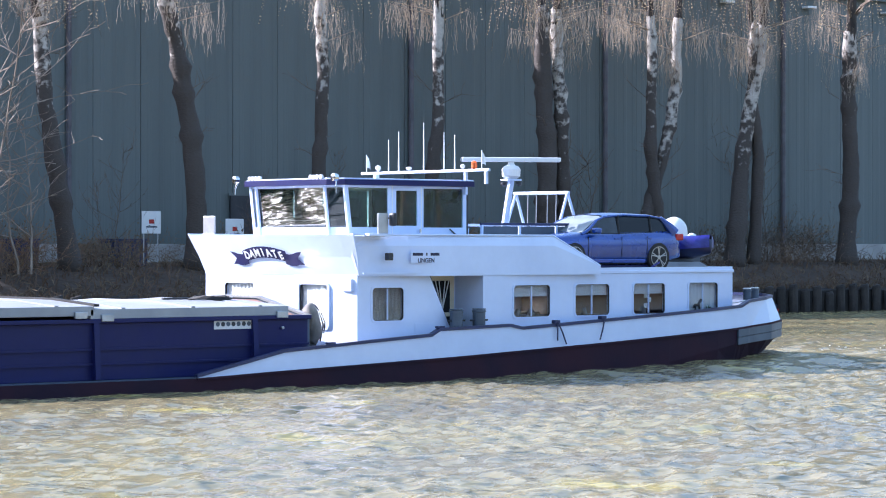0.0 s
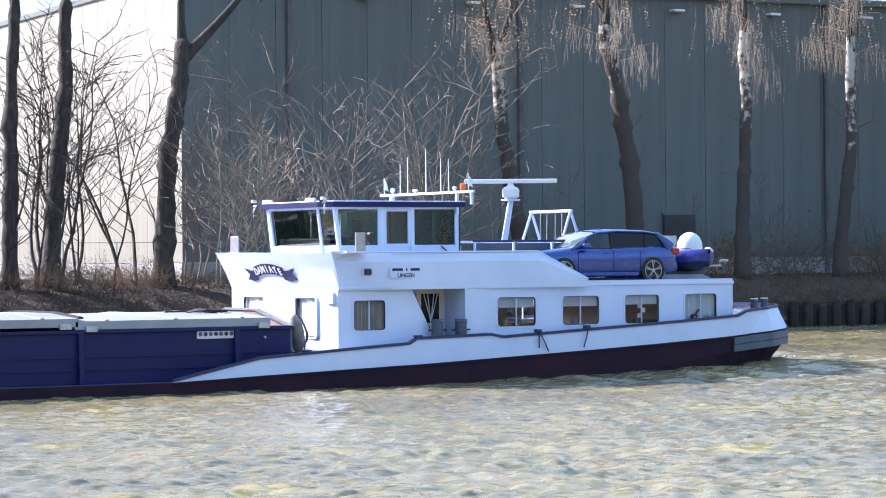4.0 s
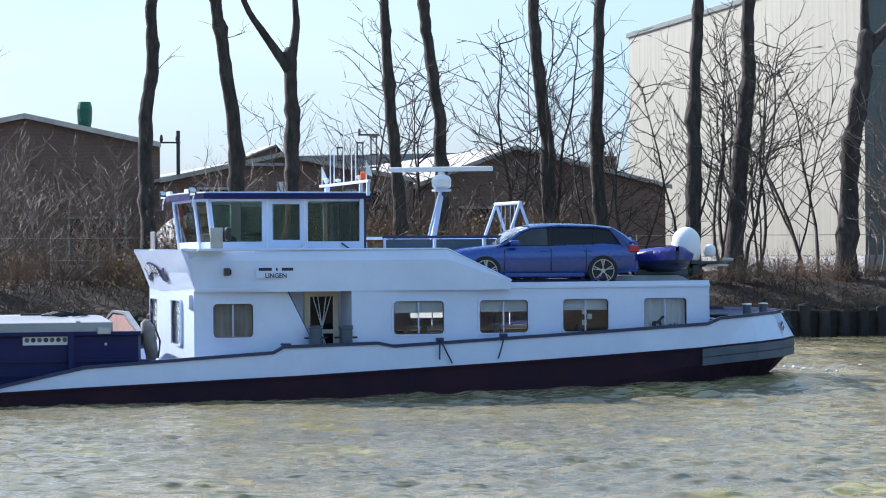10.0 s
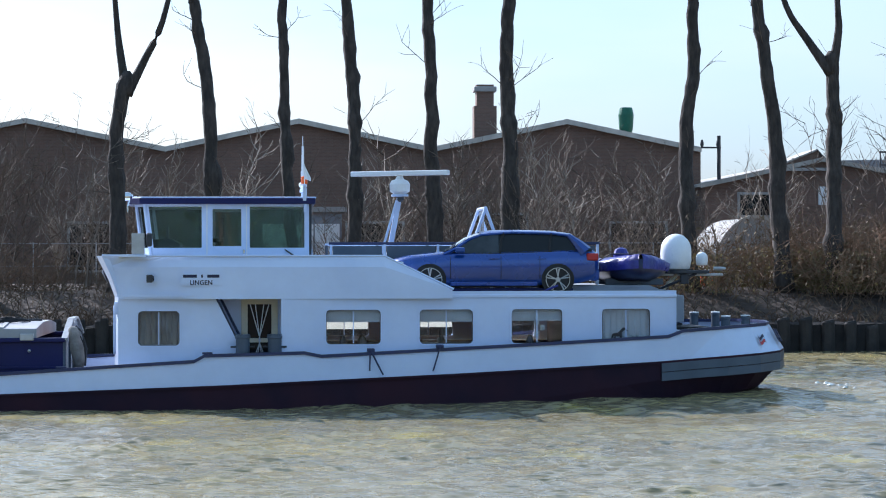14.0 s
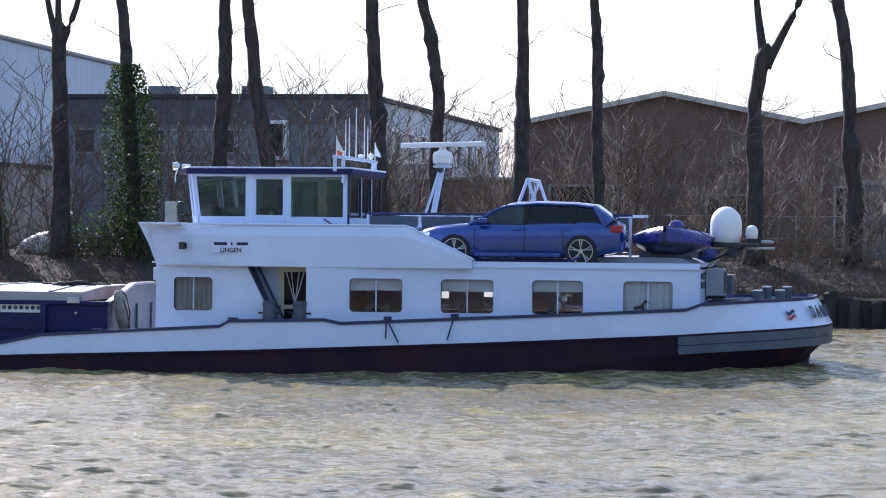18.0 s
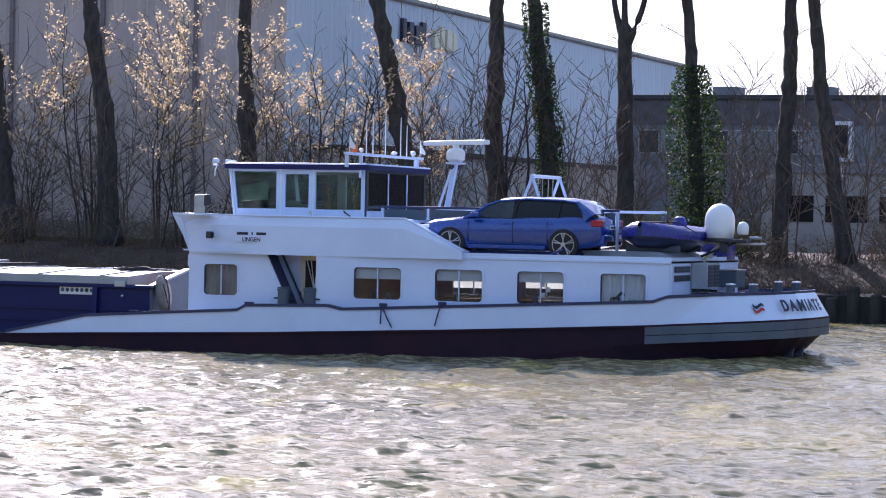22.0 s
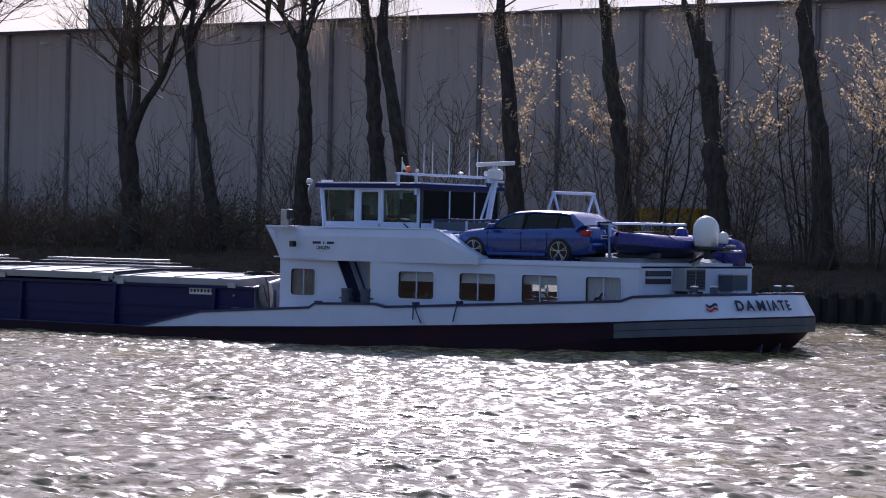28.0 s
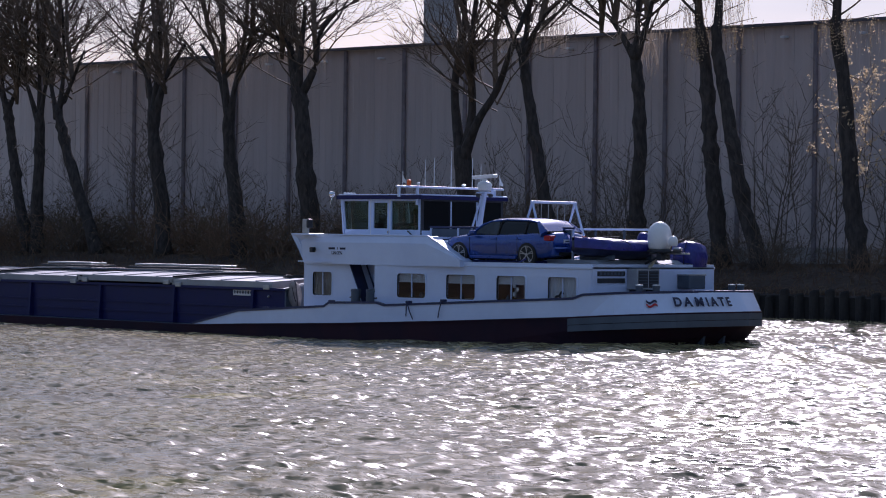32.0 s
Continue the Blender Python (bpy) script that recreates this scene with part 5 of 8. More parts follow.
    for x0, x1 in ((3.32, 3.0), (2.9, 2.86), (2.76, 2.48)):
        part("writing_bar", boxm(x1, x0, 3.480, 3.485, 3.06, 3.13), INK, npl)
    lettering("lettering", "LINGEN", 0.15, Matrix.Translation((2.9, 3.483, 2.94)) @ pose(0, 0, 0, 90, 0, 180), INK, npl, 0.003)
    lamp = part("side_lamp", boxm(4.02, 4.16, 3.44, 3.6, 2.95, 3.13, bevel=0.01), DARK, b, "black navigation lamp box")
    part("lens", boxm(3.99, 4.015, 3.46, 3.56, 2.98, 3.1), CARGLASS, lamp)
    for s in (1, -1):
        foot = part("screen_foot", prismm([(s * 2.9, 3.50), (s * 2.9, 3.60), (s * 3.66, 3.60), (s * 3.66, 3.54)][::s], "x", 4.16, 4.80, bevel=0.01), WHITE, b)
        part("side_screen", boxm(4.2, 4.5, s * 3.6 - 0.03, s * 3.6 + 0.03, 3.60, 4.09, bevel=0.012) if s > 0 else boxm(4.72, 4.76, -3.45, -2.93, 3.60, 4.06, bevel=0.012), STEEL, foot, "small grey lamp screen on the deck edge")
    return b


def build_wheelhouse(b):
    w = new("wheelhouse")
    w.parent = b
    w["label"] = "white wheelhouse with green tinted windows and a navy roof edge"
    z0, zs, zt, z1 = 3.53, 3.76, 4.74, 4.82
    def out(bm):
        # walls lean out a little towards the roof
        bend(bm, lambda v: Vector((v.x + (0.12 * (v.z - z0) if v.x > 3.9 else 0.0), v.y, v.z)))
    for s in (1, -1):
        bm = bmesh.new()
        wall_cuts(bm, 0.37, 4.15, z0, z1, [(0.48, 1.78, zs, zt), (1.98, 2.66, zs + 0.04, zt - 0.06), (2.92, 4.03, zs, zt)], min(s * 1.93, s * 2.0), max(s * 1.93, s * 2.0))
        out(bm)
        part("side_wall", bm, WHITE, w)
        part("door_edge", boxm(1.84, 1.87, s * 2.0 - 0.012, s * 2.0 + 0.012, z0 + 0.02, z1), PLASTIC, w)
        part("door_edge", boxm(2.78, 2.81, s * 2.0 - 0.012, s * 2.0 + 0.012, z0 + 0.02, z1), PLASTIC, w)
        part("door_handle", boxm(1.9, 1.94, s * 2.03 - 0.02, s * 2.03 + 0.02, 3.62, 3.72, bevel=0.006), CHROME, w)
        for a, c, lo, hi in ((0.47, 1.79, zs, zt), (1.97, 2.67, zs + 0.03, zt - 0.05), (2.91, 4.08, zs, zt)):
            bm = boxm(a, c, s * 1.955 - 0.004, s * 1.955 + 0.004, lo, hi)
            out(bm)
            p = part("window_pane", bm, GLASS_G, w, "green tinted pane")
            p.visible_shadow = False
    # front: three panes between white posts, corners cut
    front = [(4.12, 2.0), (4.34, 1.45), (4.34, -1.45), (4.12, -2.0)]
    for (xa, ya), (xb, yb) in zip(front, front[1:]):
        for lo, hi, m, o in ((z0, zs, WHITE, 0.0), (zt, z1, WHITE, 0.0), (zs, zt, GLASS_D, -0.03)):
            t = 0.008 if m is GLASS_D else 0.05
            bm = bmesh.new()
            f0, f1 = 0.12 * (lo - z0), 0.12 * (hi - z0)
            loft(bm, [[(xa + f0 + o, ya, lo), (xa + f1 + o, ya, hi), (xa + f1 + o - t, ya, hi), (xa + f0 + o - t, ya, lo)], [(xb + f0 + o, yb, lo), (xb + f1 + o, yb, hi), (xb + f1 + o - t, yb, hi), (xb + f0 + o - t, yb, lo)]])
            p = part("window_pane" if m is GLASS_D else "front_wall", bm, m, w)
            if m is GLASS_D:
                p.visible_shadow = False
    for x, y in front:
        part("post", tubem([(x, y, z0), (x + 0.12 * (z1 - z0), y, z1)], 0.045, n=6), WHITE, w)
    # aft wall with large dark panes
    bm = bmesh.new()
    wall_cuts(bm, -2.0, 2.0, z0, z1, [(-1.9, -0.72, zs, zt), (-0.62, 0.55, zs, zt), (0.65, 1.9, zs, zt)], 0, 0.06)
    bend(bm, lambda v: Vector((0.31 + v.y, v.x, v.z)))
    part("aft_wall", bm, DARK, w, "dark aft wall with large panes")
    for y in (-0.67, 0.6):
        part("mullion", boxm(0.295, 0.308, y - 0.025, y + 0.025, zs, zt), WHITE, w)
    part("aft_sill", boxm(0.29, 0.31, -2.0, 2.0, z0, zs - 0.02), WHITE, w)
    for a, c in ((-1.9, -0.72), (-0.62, 0.55), (0.65, 1.9)):
        part("window_pane", boxm(0.335, 0.343, a - 0.01, c + 0.01, zs - 0.01, zt + 0.01), CARGLASS, w)
    roof = [(4.62, 1.7), (4.72, 0.7), (4.72, -0.7), (4.62, -1.7), (4.36, -2.12), (0.2, -2.12), (0.2, 2.12), (4.36, 2.12)]
    part("roof", prismm([(x * 0.995, y * 0.99) for x, y in roof], "z", 4.93, 4.975, bevel=0.02), WHITE, w)
    part("roof_edge", prismm([(x + 0.02, y * 1.015) for x, y in roof], "z", 4.80, 4.94, bevel=0.01), NAVY, w, "navy roof edge")
    part("inner_floor", boxm(0.4, 4.1, -1.9, 1.9, 3.535, 3.56), WOODIN, w)
    part("inner_ceiling", boxm(0.4, 4.2, -1.9, 1.9, 4.79, 4.82), PLASTIC, w)
    con = part("steering_console", prismm([(4.15, 3.56), (4.15, 3.95), (3.7, 4.0), (3.45, 3.85), (3.45, 3.56)], "y", -1.5, 1.5, bevel=0.02), DARK, w)
    part("console_screen", boxm(3.75, 3.79, 0.2, 0.7, 4.0, 4.3, bevel=0.01), DARK, con)
    chair = part("helm_chair", boxm(2.5, 3.0, -0.3, 0.3, 3.9, 4.0, bevel=0.04), DARK, w)
    part("chair_back", boxm(2.42, 2.52, -0.28, 0.28, 4.0, 4.5, bevel=0.04), DARK, chair)
    part("chair_stem", tubem([(2.75, 0, 3.56), (2.75, 0, 3.9)], 0.05, n=8), STEEL, chair)
    # lights, mirror and searchlight
    for y in (2.1, -2.1):
        part("front_light", lathem([(0.03, 4.55), (0.09, 4.6), (0.1, 4.72), (0.02, 4.73)], (0, y, 4.98), "x", 12), CHROME, w)
        part("light_bracket", tubem([(4.6, y, 4.95), (4.66, y * 1.02, 4.75), (4.66, y * 1.02, 4.6)], 0.02, n=6), CHROME, w)
    for k in range(4):
        part("roof_light", lathem([(0.04, 4.58), (0.06, 4.6), (0.06, 4.66)], (0, 1.5 - 0.14 * k, 5.0), "x", 10), PLASTIC, w)
        part("roof_light", lathem([(0.04, 4.58), (0.06, 4.6), (0.06, 4.66)], (0, -1.1 - 0.14 * k, 5.0), "x", 10), PLASTIC, w)
    part("wing_mirror", boxm(4.02, 4.16, 3.56, 3.78, 3.78, 4.10, bevel=0.05), DARK, b, "black mirror beside the lamp screen")
    part("mirror_arm", tubem([(4.24, 3.6, 3.98), (4.1, 3.66, 3.96)], 0.02, n=6), DARK, b)
    part("wiper", tubem([(0.75, 2.03, 3.58), (0.95, 2.04, 3.72)], 0.02, n=6), DARK, w)
    # transverse mast bar with aerials
    bar = part("mast_bar", boxm(0.45, 0.53, -2.2, 3.05, 5.18, 5.25, bevel=0.015), WHITE, w, "white transverse bar carrying aerials and flags")
    part("bar_post", boxm(0.42, 0.5, 2.04, 2.12, 4.6, 5.19, bevel=0.01), WHITE, bar)
    part("bar_post", boxm(0.38, 0.5, -1.7, -1.58, 4.9, 5.18, bevel=0.01), WHITE, bar)
    part("bar_post", boxm(0.45, 0.53, 2.88, 2.96, 4.86, 5.19, bevel=0.01), WHITE, bar)
    for y, h in ((-1.05, 0.85), (-0.62, 1.05), (0.42, 1.25), (1.25, 0.98), (1.68, 0.9)):
        part("aerial", tubem([(0.49, y, 5.24), (0.49, y, 5.24 + h)], [0.018, 0.009], n=6), PLASTIC, bar)
    for y, r, h in ((-1.5, 0.07, 0.16), (-0.2, 0.08, 0.1), (2.0, 0.06, 0.12)):
        part("navigation_aerial", lathem([(0.02, 0), (r, h * 0.4), (r, h * 0.8), (0.02, h)], (0.49, y, 5.26), "z", 12), PLASTIC, bar)
    part("amber_light", lathem([(0.07, 0), (0.08, 0.05), (0.075, 0.17), (0.02, 0.2)], (0.49, 2.45, 5.26), "z", 12), ORANGE, bar, "orange beacon")
    for y in (-2.0, 2.75):
        st = part("flag_staff", tubem([(0.49, y, 5.2), (0.49, y, 5.72)], 0.012, n=6), PLASTIC, bar)
        bm = bmesh.new()
        loft(bm, [[(0.49 - 0.05 * k, y + 0.04 * math.sin(k * 1.3), 5.7 - 0.10 * k), (0.49 - 0.05 * k, y + 0.04 * math.sin(k * 1.3) + 0.01, 5.38 - 0.02 * k)] for k in range(4)], closed=False)
        part("flag", bm, PLASTIC, st)


def build_roof_gear(b):
    # radar mast
    m = new("radar_mast")
    m.parent = b
    m.matrix_local = Matrix.Translation((0.16, 1.2, 0))
    part("mast_leg", prismm([(-1.48, 2.64), (-1.62, 2.64), (-2.06, 5.02), (-1.94, 5.02)], "y", -0.07, 0.07, bevel=0.01), WHITE, m)
    part("mast_stay", tubem([(-1.25, 0.3, 2.64), (-1.92, 0.05, 4.9)], 0.035, n=6), WHITE, m)
    part("mast_platform", boxm(-2.2, -1.8, -0.2, 0.2, 5.0, 5.05, bevel=0.01), WHITE, m)
    part("radar_housing", lathem([(0.14, 5.05), (0.24, 5.12), (0.25, 5.3), (0.2, 5.38), (0.1, 5.42), (0.07, 5.5)], (-2.0, 0, 0), "z", 20), PLASTIC, m, "white drum under the radar bar")
    bm = boxm(-1.32, 1.32, -0.09, 0.09, -0.06, 0.06, bevel=0.025)
    ra = part("radar_bar", bm, PLASTIC, m, "white radar scanner bar")
    ra.matrix_local = pose(-2.0, 0, 5.56, 0, 0, -31)
    part("end_cap", boxm(1.322, 1.34, -0.07, 0.07, -0.045, 0.045, bevel=0.008), GREYP, ra)
    for s in (0.3, -0.3):
        part("floodlight", lathem([(0.03, 0), (0.08, 0.04), (0.08, 0.12)], (-2.0, s, 4.86), "z", 10), DARK, m)
    # screen rail abaft the wheelhouse
    r = new("screen_rail")
    r.parent = b
    for s in (2.0, -2.0):
        part("top_rail", boxm(-6.6, -0.1, s - 0.03, s + 0.03, 3.82, 3.89, bevel=0.01), TRIM if s > 0 else WHITE, r, "navy top rail")
        for k in range(6):
            x = -0.15 - 1.28 * k
            part("rail_post", boxm(x - 0.03, x + 0.03, s - 0.03, s + 0.03, 2.64, 3.84), WHITE if s > 0 else GREYP, r)
            if x > -6 and s > 0:
                part("screen_panel", boxm(x - 1.22, x - 0.05, s - 0.015, s + 0.015, 3.15 if s > 0 else 2.9, 3.80), GREYP, r)
    # white swing frame
    f = new("swing_frame")
    f.parent = b
    f["label"] = "white tubular A frame with hanging lines"
    for y in (1.1, -1.0):
        for dx in (-0.75, 0.75):
            part("frame_leg", tubem([(-3.93 + dx, y * 1.05, 2.64), (-3.93, y, 4.72)], 0.04, n=8), WHITE, f)
    part("frame_bar", tubem([(-3.93, 1.16, 4.72), (-3.93, -1.06, 4.72)], 0.045, n=8), WHITE, f)
    for y in (-0.5, -0.15, 0.3, 0.65):
        part("hanging_line", tubem([(-3.93, y, 4.70), (-3.9, y, 3.5)], 0.014, n=5), STEEL, f)
    # radomes on their bracket behind the roof
    dm = new("radome_stand")
    dm.parent = b
    dm["label"] = "white satellite domes on a bracket over the aft deck"
    prof = [(0.30, 0.0), (0.38, 0.05), (0.42, 0.25), (0.42, 0.5)] + [(0.42 * math.cos(radians(a)), 0.5 + 0.42 * math.sin(radians(a))) for a in (20, 40, 60, 75, 88)]
    part("large_dome", lathem([(r * 0.91, h * 0.98) for r, h in prof], (-8.72, 0.3, 3.2), "z", 28), PLASTIC, dm, smooth=True)
    part("small_dome", lathem([(r * 0.36, h * 0.36) for r, h in prof], (-9.35, 0.38, 3.32), "z", 20), PLASTIC, dm, smooth=True)
    part("bracket", boxm(-9.5, -8.45, 0.1, 0.6, 3.12, 3.2, bevel=0.01), DARK, dm)
    part("dome_base", lathem([(0.3, 3.12), (0.36, 3.14), (0.36, 3.2), (0.3, 3.22)], (-8.72, 0.3, 0), "z", 20), DARK, dm)
    part("bracket_strut", tubem([(-8.3, 0.3, 2.62), (-8.75, 0.3, 3.1)], 0.05, n=6), CREAM, dm)
    part("bracket_strut", tubem([(-8.3, 0.5, 2.75), (-9.2, 0.5, 3.12)], 0.035, n=6), DARK, dm)
    part("bracket_arm", boxm(-9.9, -8.3, 0.22, 0.3, 3.06, 3.12, bevel=0.008), STEEL, dm)
    part("junction_box", boxm(-9.0, -8.8, 0.35, 0.55, 2.86, 3.1, bevel=0.01), DARK, dm)
    part("horn", lathem([(0.03, -9.9), (0.05, -9.8), (0.05, -9.6)], (0, 0.62, 3.24), "x", 10), STEEL, dm)
    # pairs of bollards aft and beside the door
    for s in (1, -1):
        for x0, y, z, r, h in ((-9.6, 2.3, 1.1, 0.11, 0.98), (-10.12, 2.1, 1.1, 0.11, 0.99), (1.94, beam(1.94) - 0.42, 0.28, 0.16, 1.42), (1.2, beam(1.2) - 0.42, 0.28, 0.16, 1.42)):
            part("bollard", lathem([(r * 1.05, z), (r, z + 0.05), (r, z + h - 0.06), (r * 1.12, z + h - 0.05), (r * 1.1, z + h), (0.02, z + h + 0.01)], (x0, s * y, 0), "z", 16), GREYP, b, "blue grey mooring bollard")
            part("bollard_cap", lathem([(r * 1.08, z + h + 0.012), (r * 1.05, z + h + 0.04), (0.02, z + h + 0.045)], (x0, s * y, 0), "z", 16), PLASTIC if x0 < 0 else GREYP, b)
            if x0 > 0:
                part("bollard_pin", tubem([(x0 - 0.28, s * y, z + h - 0.25), (x0 + 0.28, s * y, z + h - 0.25)], 0.025, n=6), DARK, b)
    part("stern_line", tubem([(-8.35, 2.55, 1.78), (-8.9, 2.5, 1.72), (-9.6, 2.3, 1.78)], 0.018, n=5), PLASTIC, b, "white line between the house and the bollards")
    # fairleads with hanging lines
    for x0, dx in ((-1.02, -0.28), (-2.62, 0.16)):
        z = interp(x0, RAIL) + 0.05
        part("fairlead", boxm(x0 - 0.09, x0 + 0.09, 3.8, 3.96, z, z + 0.09, bevel=0.02), TRIM, b)
        part("fender_line", tubem([(x0, 3.97, z + 0.03), (x0 + dx * 0.5, 3.99, z - 0.25), (x0 + dx, 3.97, z - 0.52)], 0.02, n=5), TRIM, b)
    part("fender_line", tubem([(-1.0, 3.97, interp(-1.0, RAIL) + 0.05), (-0.99, 3.98, 0.9)], 0.02, n=5), TRIM, b)
    for x0 in (2.75, 6.1):
        part("cleat", boxm(x0 - 0.12, x0 + 0.12, 3.78, 3.9, interp(x0, RAIL) + 0.05, interp(x0, RAIL) + 0.1, bevel=0.015), TRIM, b)
    part("deck_step", boxm(4.98, 5.95, -2.8, 2.85, 0.3, 0.62, bevel=0.02), PLATFORM, b, "pale step between the hold and the cabin")
    part("step_edge", boxm(5.0, 5.98, 2.852, 2.9, 0.3, 0.56, bevel=0.01), NAVY, b)
    # covered reel on the after end of the hold
    bm = lathem([(0.02, 5.66), (0.36, 5.68), (0.47, 5.76), (0.49, 5.86), (0.42, 5.95), (0.02, 5.98)], (0, 2.72, 1.38), "x", 20)
    bend(bm, lambda v: Vector((v.x + 0.16 * (v.z - 1.38), 2.72 + (v.y - 2.72) * 0.5 + 0.02 * math.sin(7 * v.z), v.z * 1.04 + 0.03 * math.sin(9 * v.y))))
    reel = part("covered_reel", bm, CANVAS, b, "hose reel under grey canvas at the end of the hold", smooth=True)
    part("strap", tubem([(5.62, 2.78, 1.0), (5.58, 2.86, 1.4), (5.70, 2.8, 1.8), (5.84, 2.74, 1.93)], 0.022, n=5), DARK, reel)
    part("strap", tubem([(5.60, 2.9, 1.2), (5.62, 2.98, 1.45), (5.72, 2.96, 1.7)], 0.016, n=5), RUBBER, reel)
    part("reel_bracket", boxm(5.72, 6.05, 2.66, 2.78, 0.3, 0.95, bevel=0.02), RUBBER, reel)
    for k in range(3):
        part("rope_coil", tubem([(7.6 + 0.55 * math.cos(a) * (1 - 0.2 * k), 1.0 + 0.5 * math.sin(a), 2.02 + 0.025 * k + 0.02 * math.sin(3 * a)) for a in (2 * math.pi * i / 14 for i in range(15))], 0.024, n=5), RUBBER, b, "black hose coiled on the hatch")
    part("hatch_lever", boxm(6.8, 8.6, 0.4, 0.5, 2.0, 2.05, bevel=0.01), DARK, b)
    # stern lettering and flag mark, bent round the counter
    nm = new("stern_name")
    nm.parent = b
    nm["label"] = "navy ship name round the white stern"
    for ch, along in zip("DAMIATE", (0.0, 0.37, 0.78, 1.10, 1.39, 1.75, 2.08)):
        y = 1.95 - along
        x = -10.95
        for k in range(len(BEAM) - 1):
            (xa, ya), (xb, yb) = BEAM[k], BEAM[k + 1]
            if ya <= abs(y) <= yb:
                x = xa + (xb - xa) * (abs(y) - ya) / (yb - ya)
                ang = math.degrees(math.atan2(xb - xa, yb - ya)) * (1 if y > 0 else -1)
                break
        lettering("letter", ch, 0.42, Matrix.Translation((*flare(x - 0.10, y, 0.45), 1.6)) @ pose(0, 0, 0, 0, 0, -90 - ang) @ pose(0, 0, 0, 90 - 28, 0, 0), INK, nm, 0.006, bold=0.035)
    for k, c in enumerate((RED, INK)):
        bm = bmesh.new()
        rows = []
        for i in range(9):
            y = 2.42 + 0.28 * i / 8
            x = -10.12 - (2.75 - y) * 0.69
            z = 1.46 + 0.11 * k + 0.04 * math.sin(i * 0.9)
            rows.append([(*flare(x - 0.04, y + 0.03, 0.62 - 0.15 * k), z), (*flare(x - 0.04, y + 0.03, 0.52 - 0.15 * k), z + 0.07)])
        loft(bm, rows, closed=False)
        part("flag_mark", bm, c, nm)
    # house things seen in the saloon windows
    for x0, z0 in ((-5.03, 1.92), (-5.17, 1.80), (-5.03, 1.65)):
        part("window_card", boxm(x0, x0 + 0.12, 3.03, 3.04, z0, z0 + 0.13), PAPER, b, "small white card in the window")
    bm = bmesh.new()
    box(bm, -6.99, -6.79, 3.03, 3.06, 1.66, 1.73, 0.01)
    for x0 in (-6.985, -6.955, -6.835, -6.805):
        box(bm, x0 - 0.011, x0 + 0.011, 3.035, 3.055, 1.55, 1.67)
    prism(bm, [(-6.95, 1.71), (-7.05, 1.80), (-7.12, 1.77), (-7.13, 1.80), (-7.05, 1.86), (-7.01, 1.86), (-6.90, 1.73)], "y", 3.032, 3.058)
    prism(bm, [(-6.80, 1.72), (-6.75, 1.70), (-6.74, 1.60), (-6.77, 1.62)], "y", 3.04, 3.05)
    part("horse_figure", bm, DARK, b, "small black horse figure in the window")
    lf = random.Random(12)
    bm = bmesh.new()
    for k in range(26):
        a, l = lf.uniform(0, 6.28), lf.uniform(0.08, 0.18)
        p = Vector((-7.32 + 0.05 * math.cos(a), 3.02, 1.56))
        q = p + Vector((l * math.cos(a) * 1.2, 0.02 * math.sin(a), l * abs(math.sin(a)) * 0.7 + 0.02))
        m = (p + q) / 2 + Vector((0, 0.015, 0.03))
        bm.faces.new([bm.verts.new(v) for v in (p, m - Vector((0.012, 0, 0)), q, m + Vector((0.012, 0, 0)))])
    part("plant", bm, GREEN, b, "green pot plant in the window")
    for x0, r in ((-0.4, 0.09), (-0.85, 0.12), (-2.7, 0.1), (-4.8, 0.1)):
        part("vase", lathem([(0.05, 0), (r, 0.08), (r * 0.8, 0.22), (0.04, 0.3)], (x0, 3.1, 1.4), "z", 12), DARK, b)


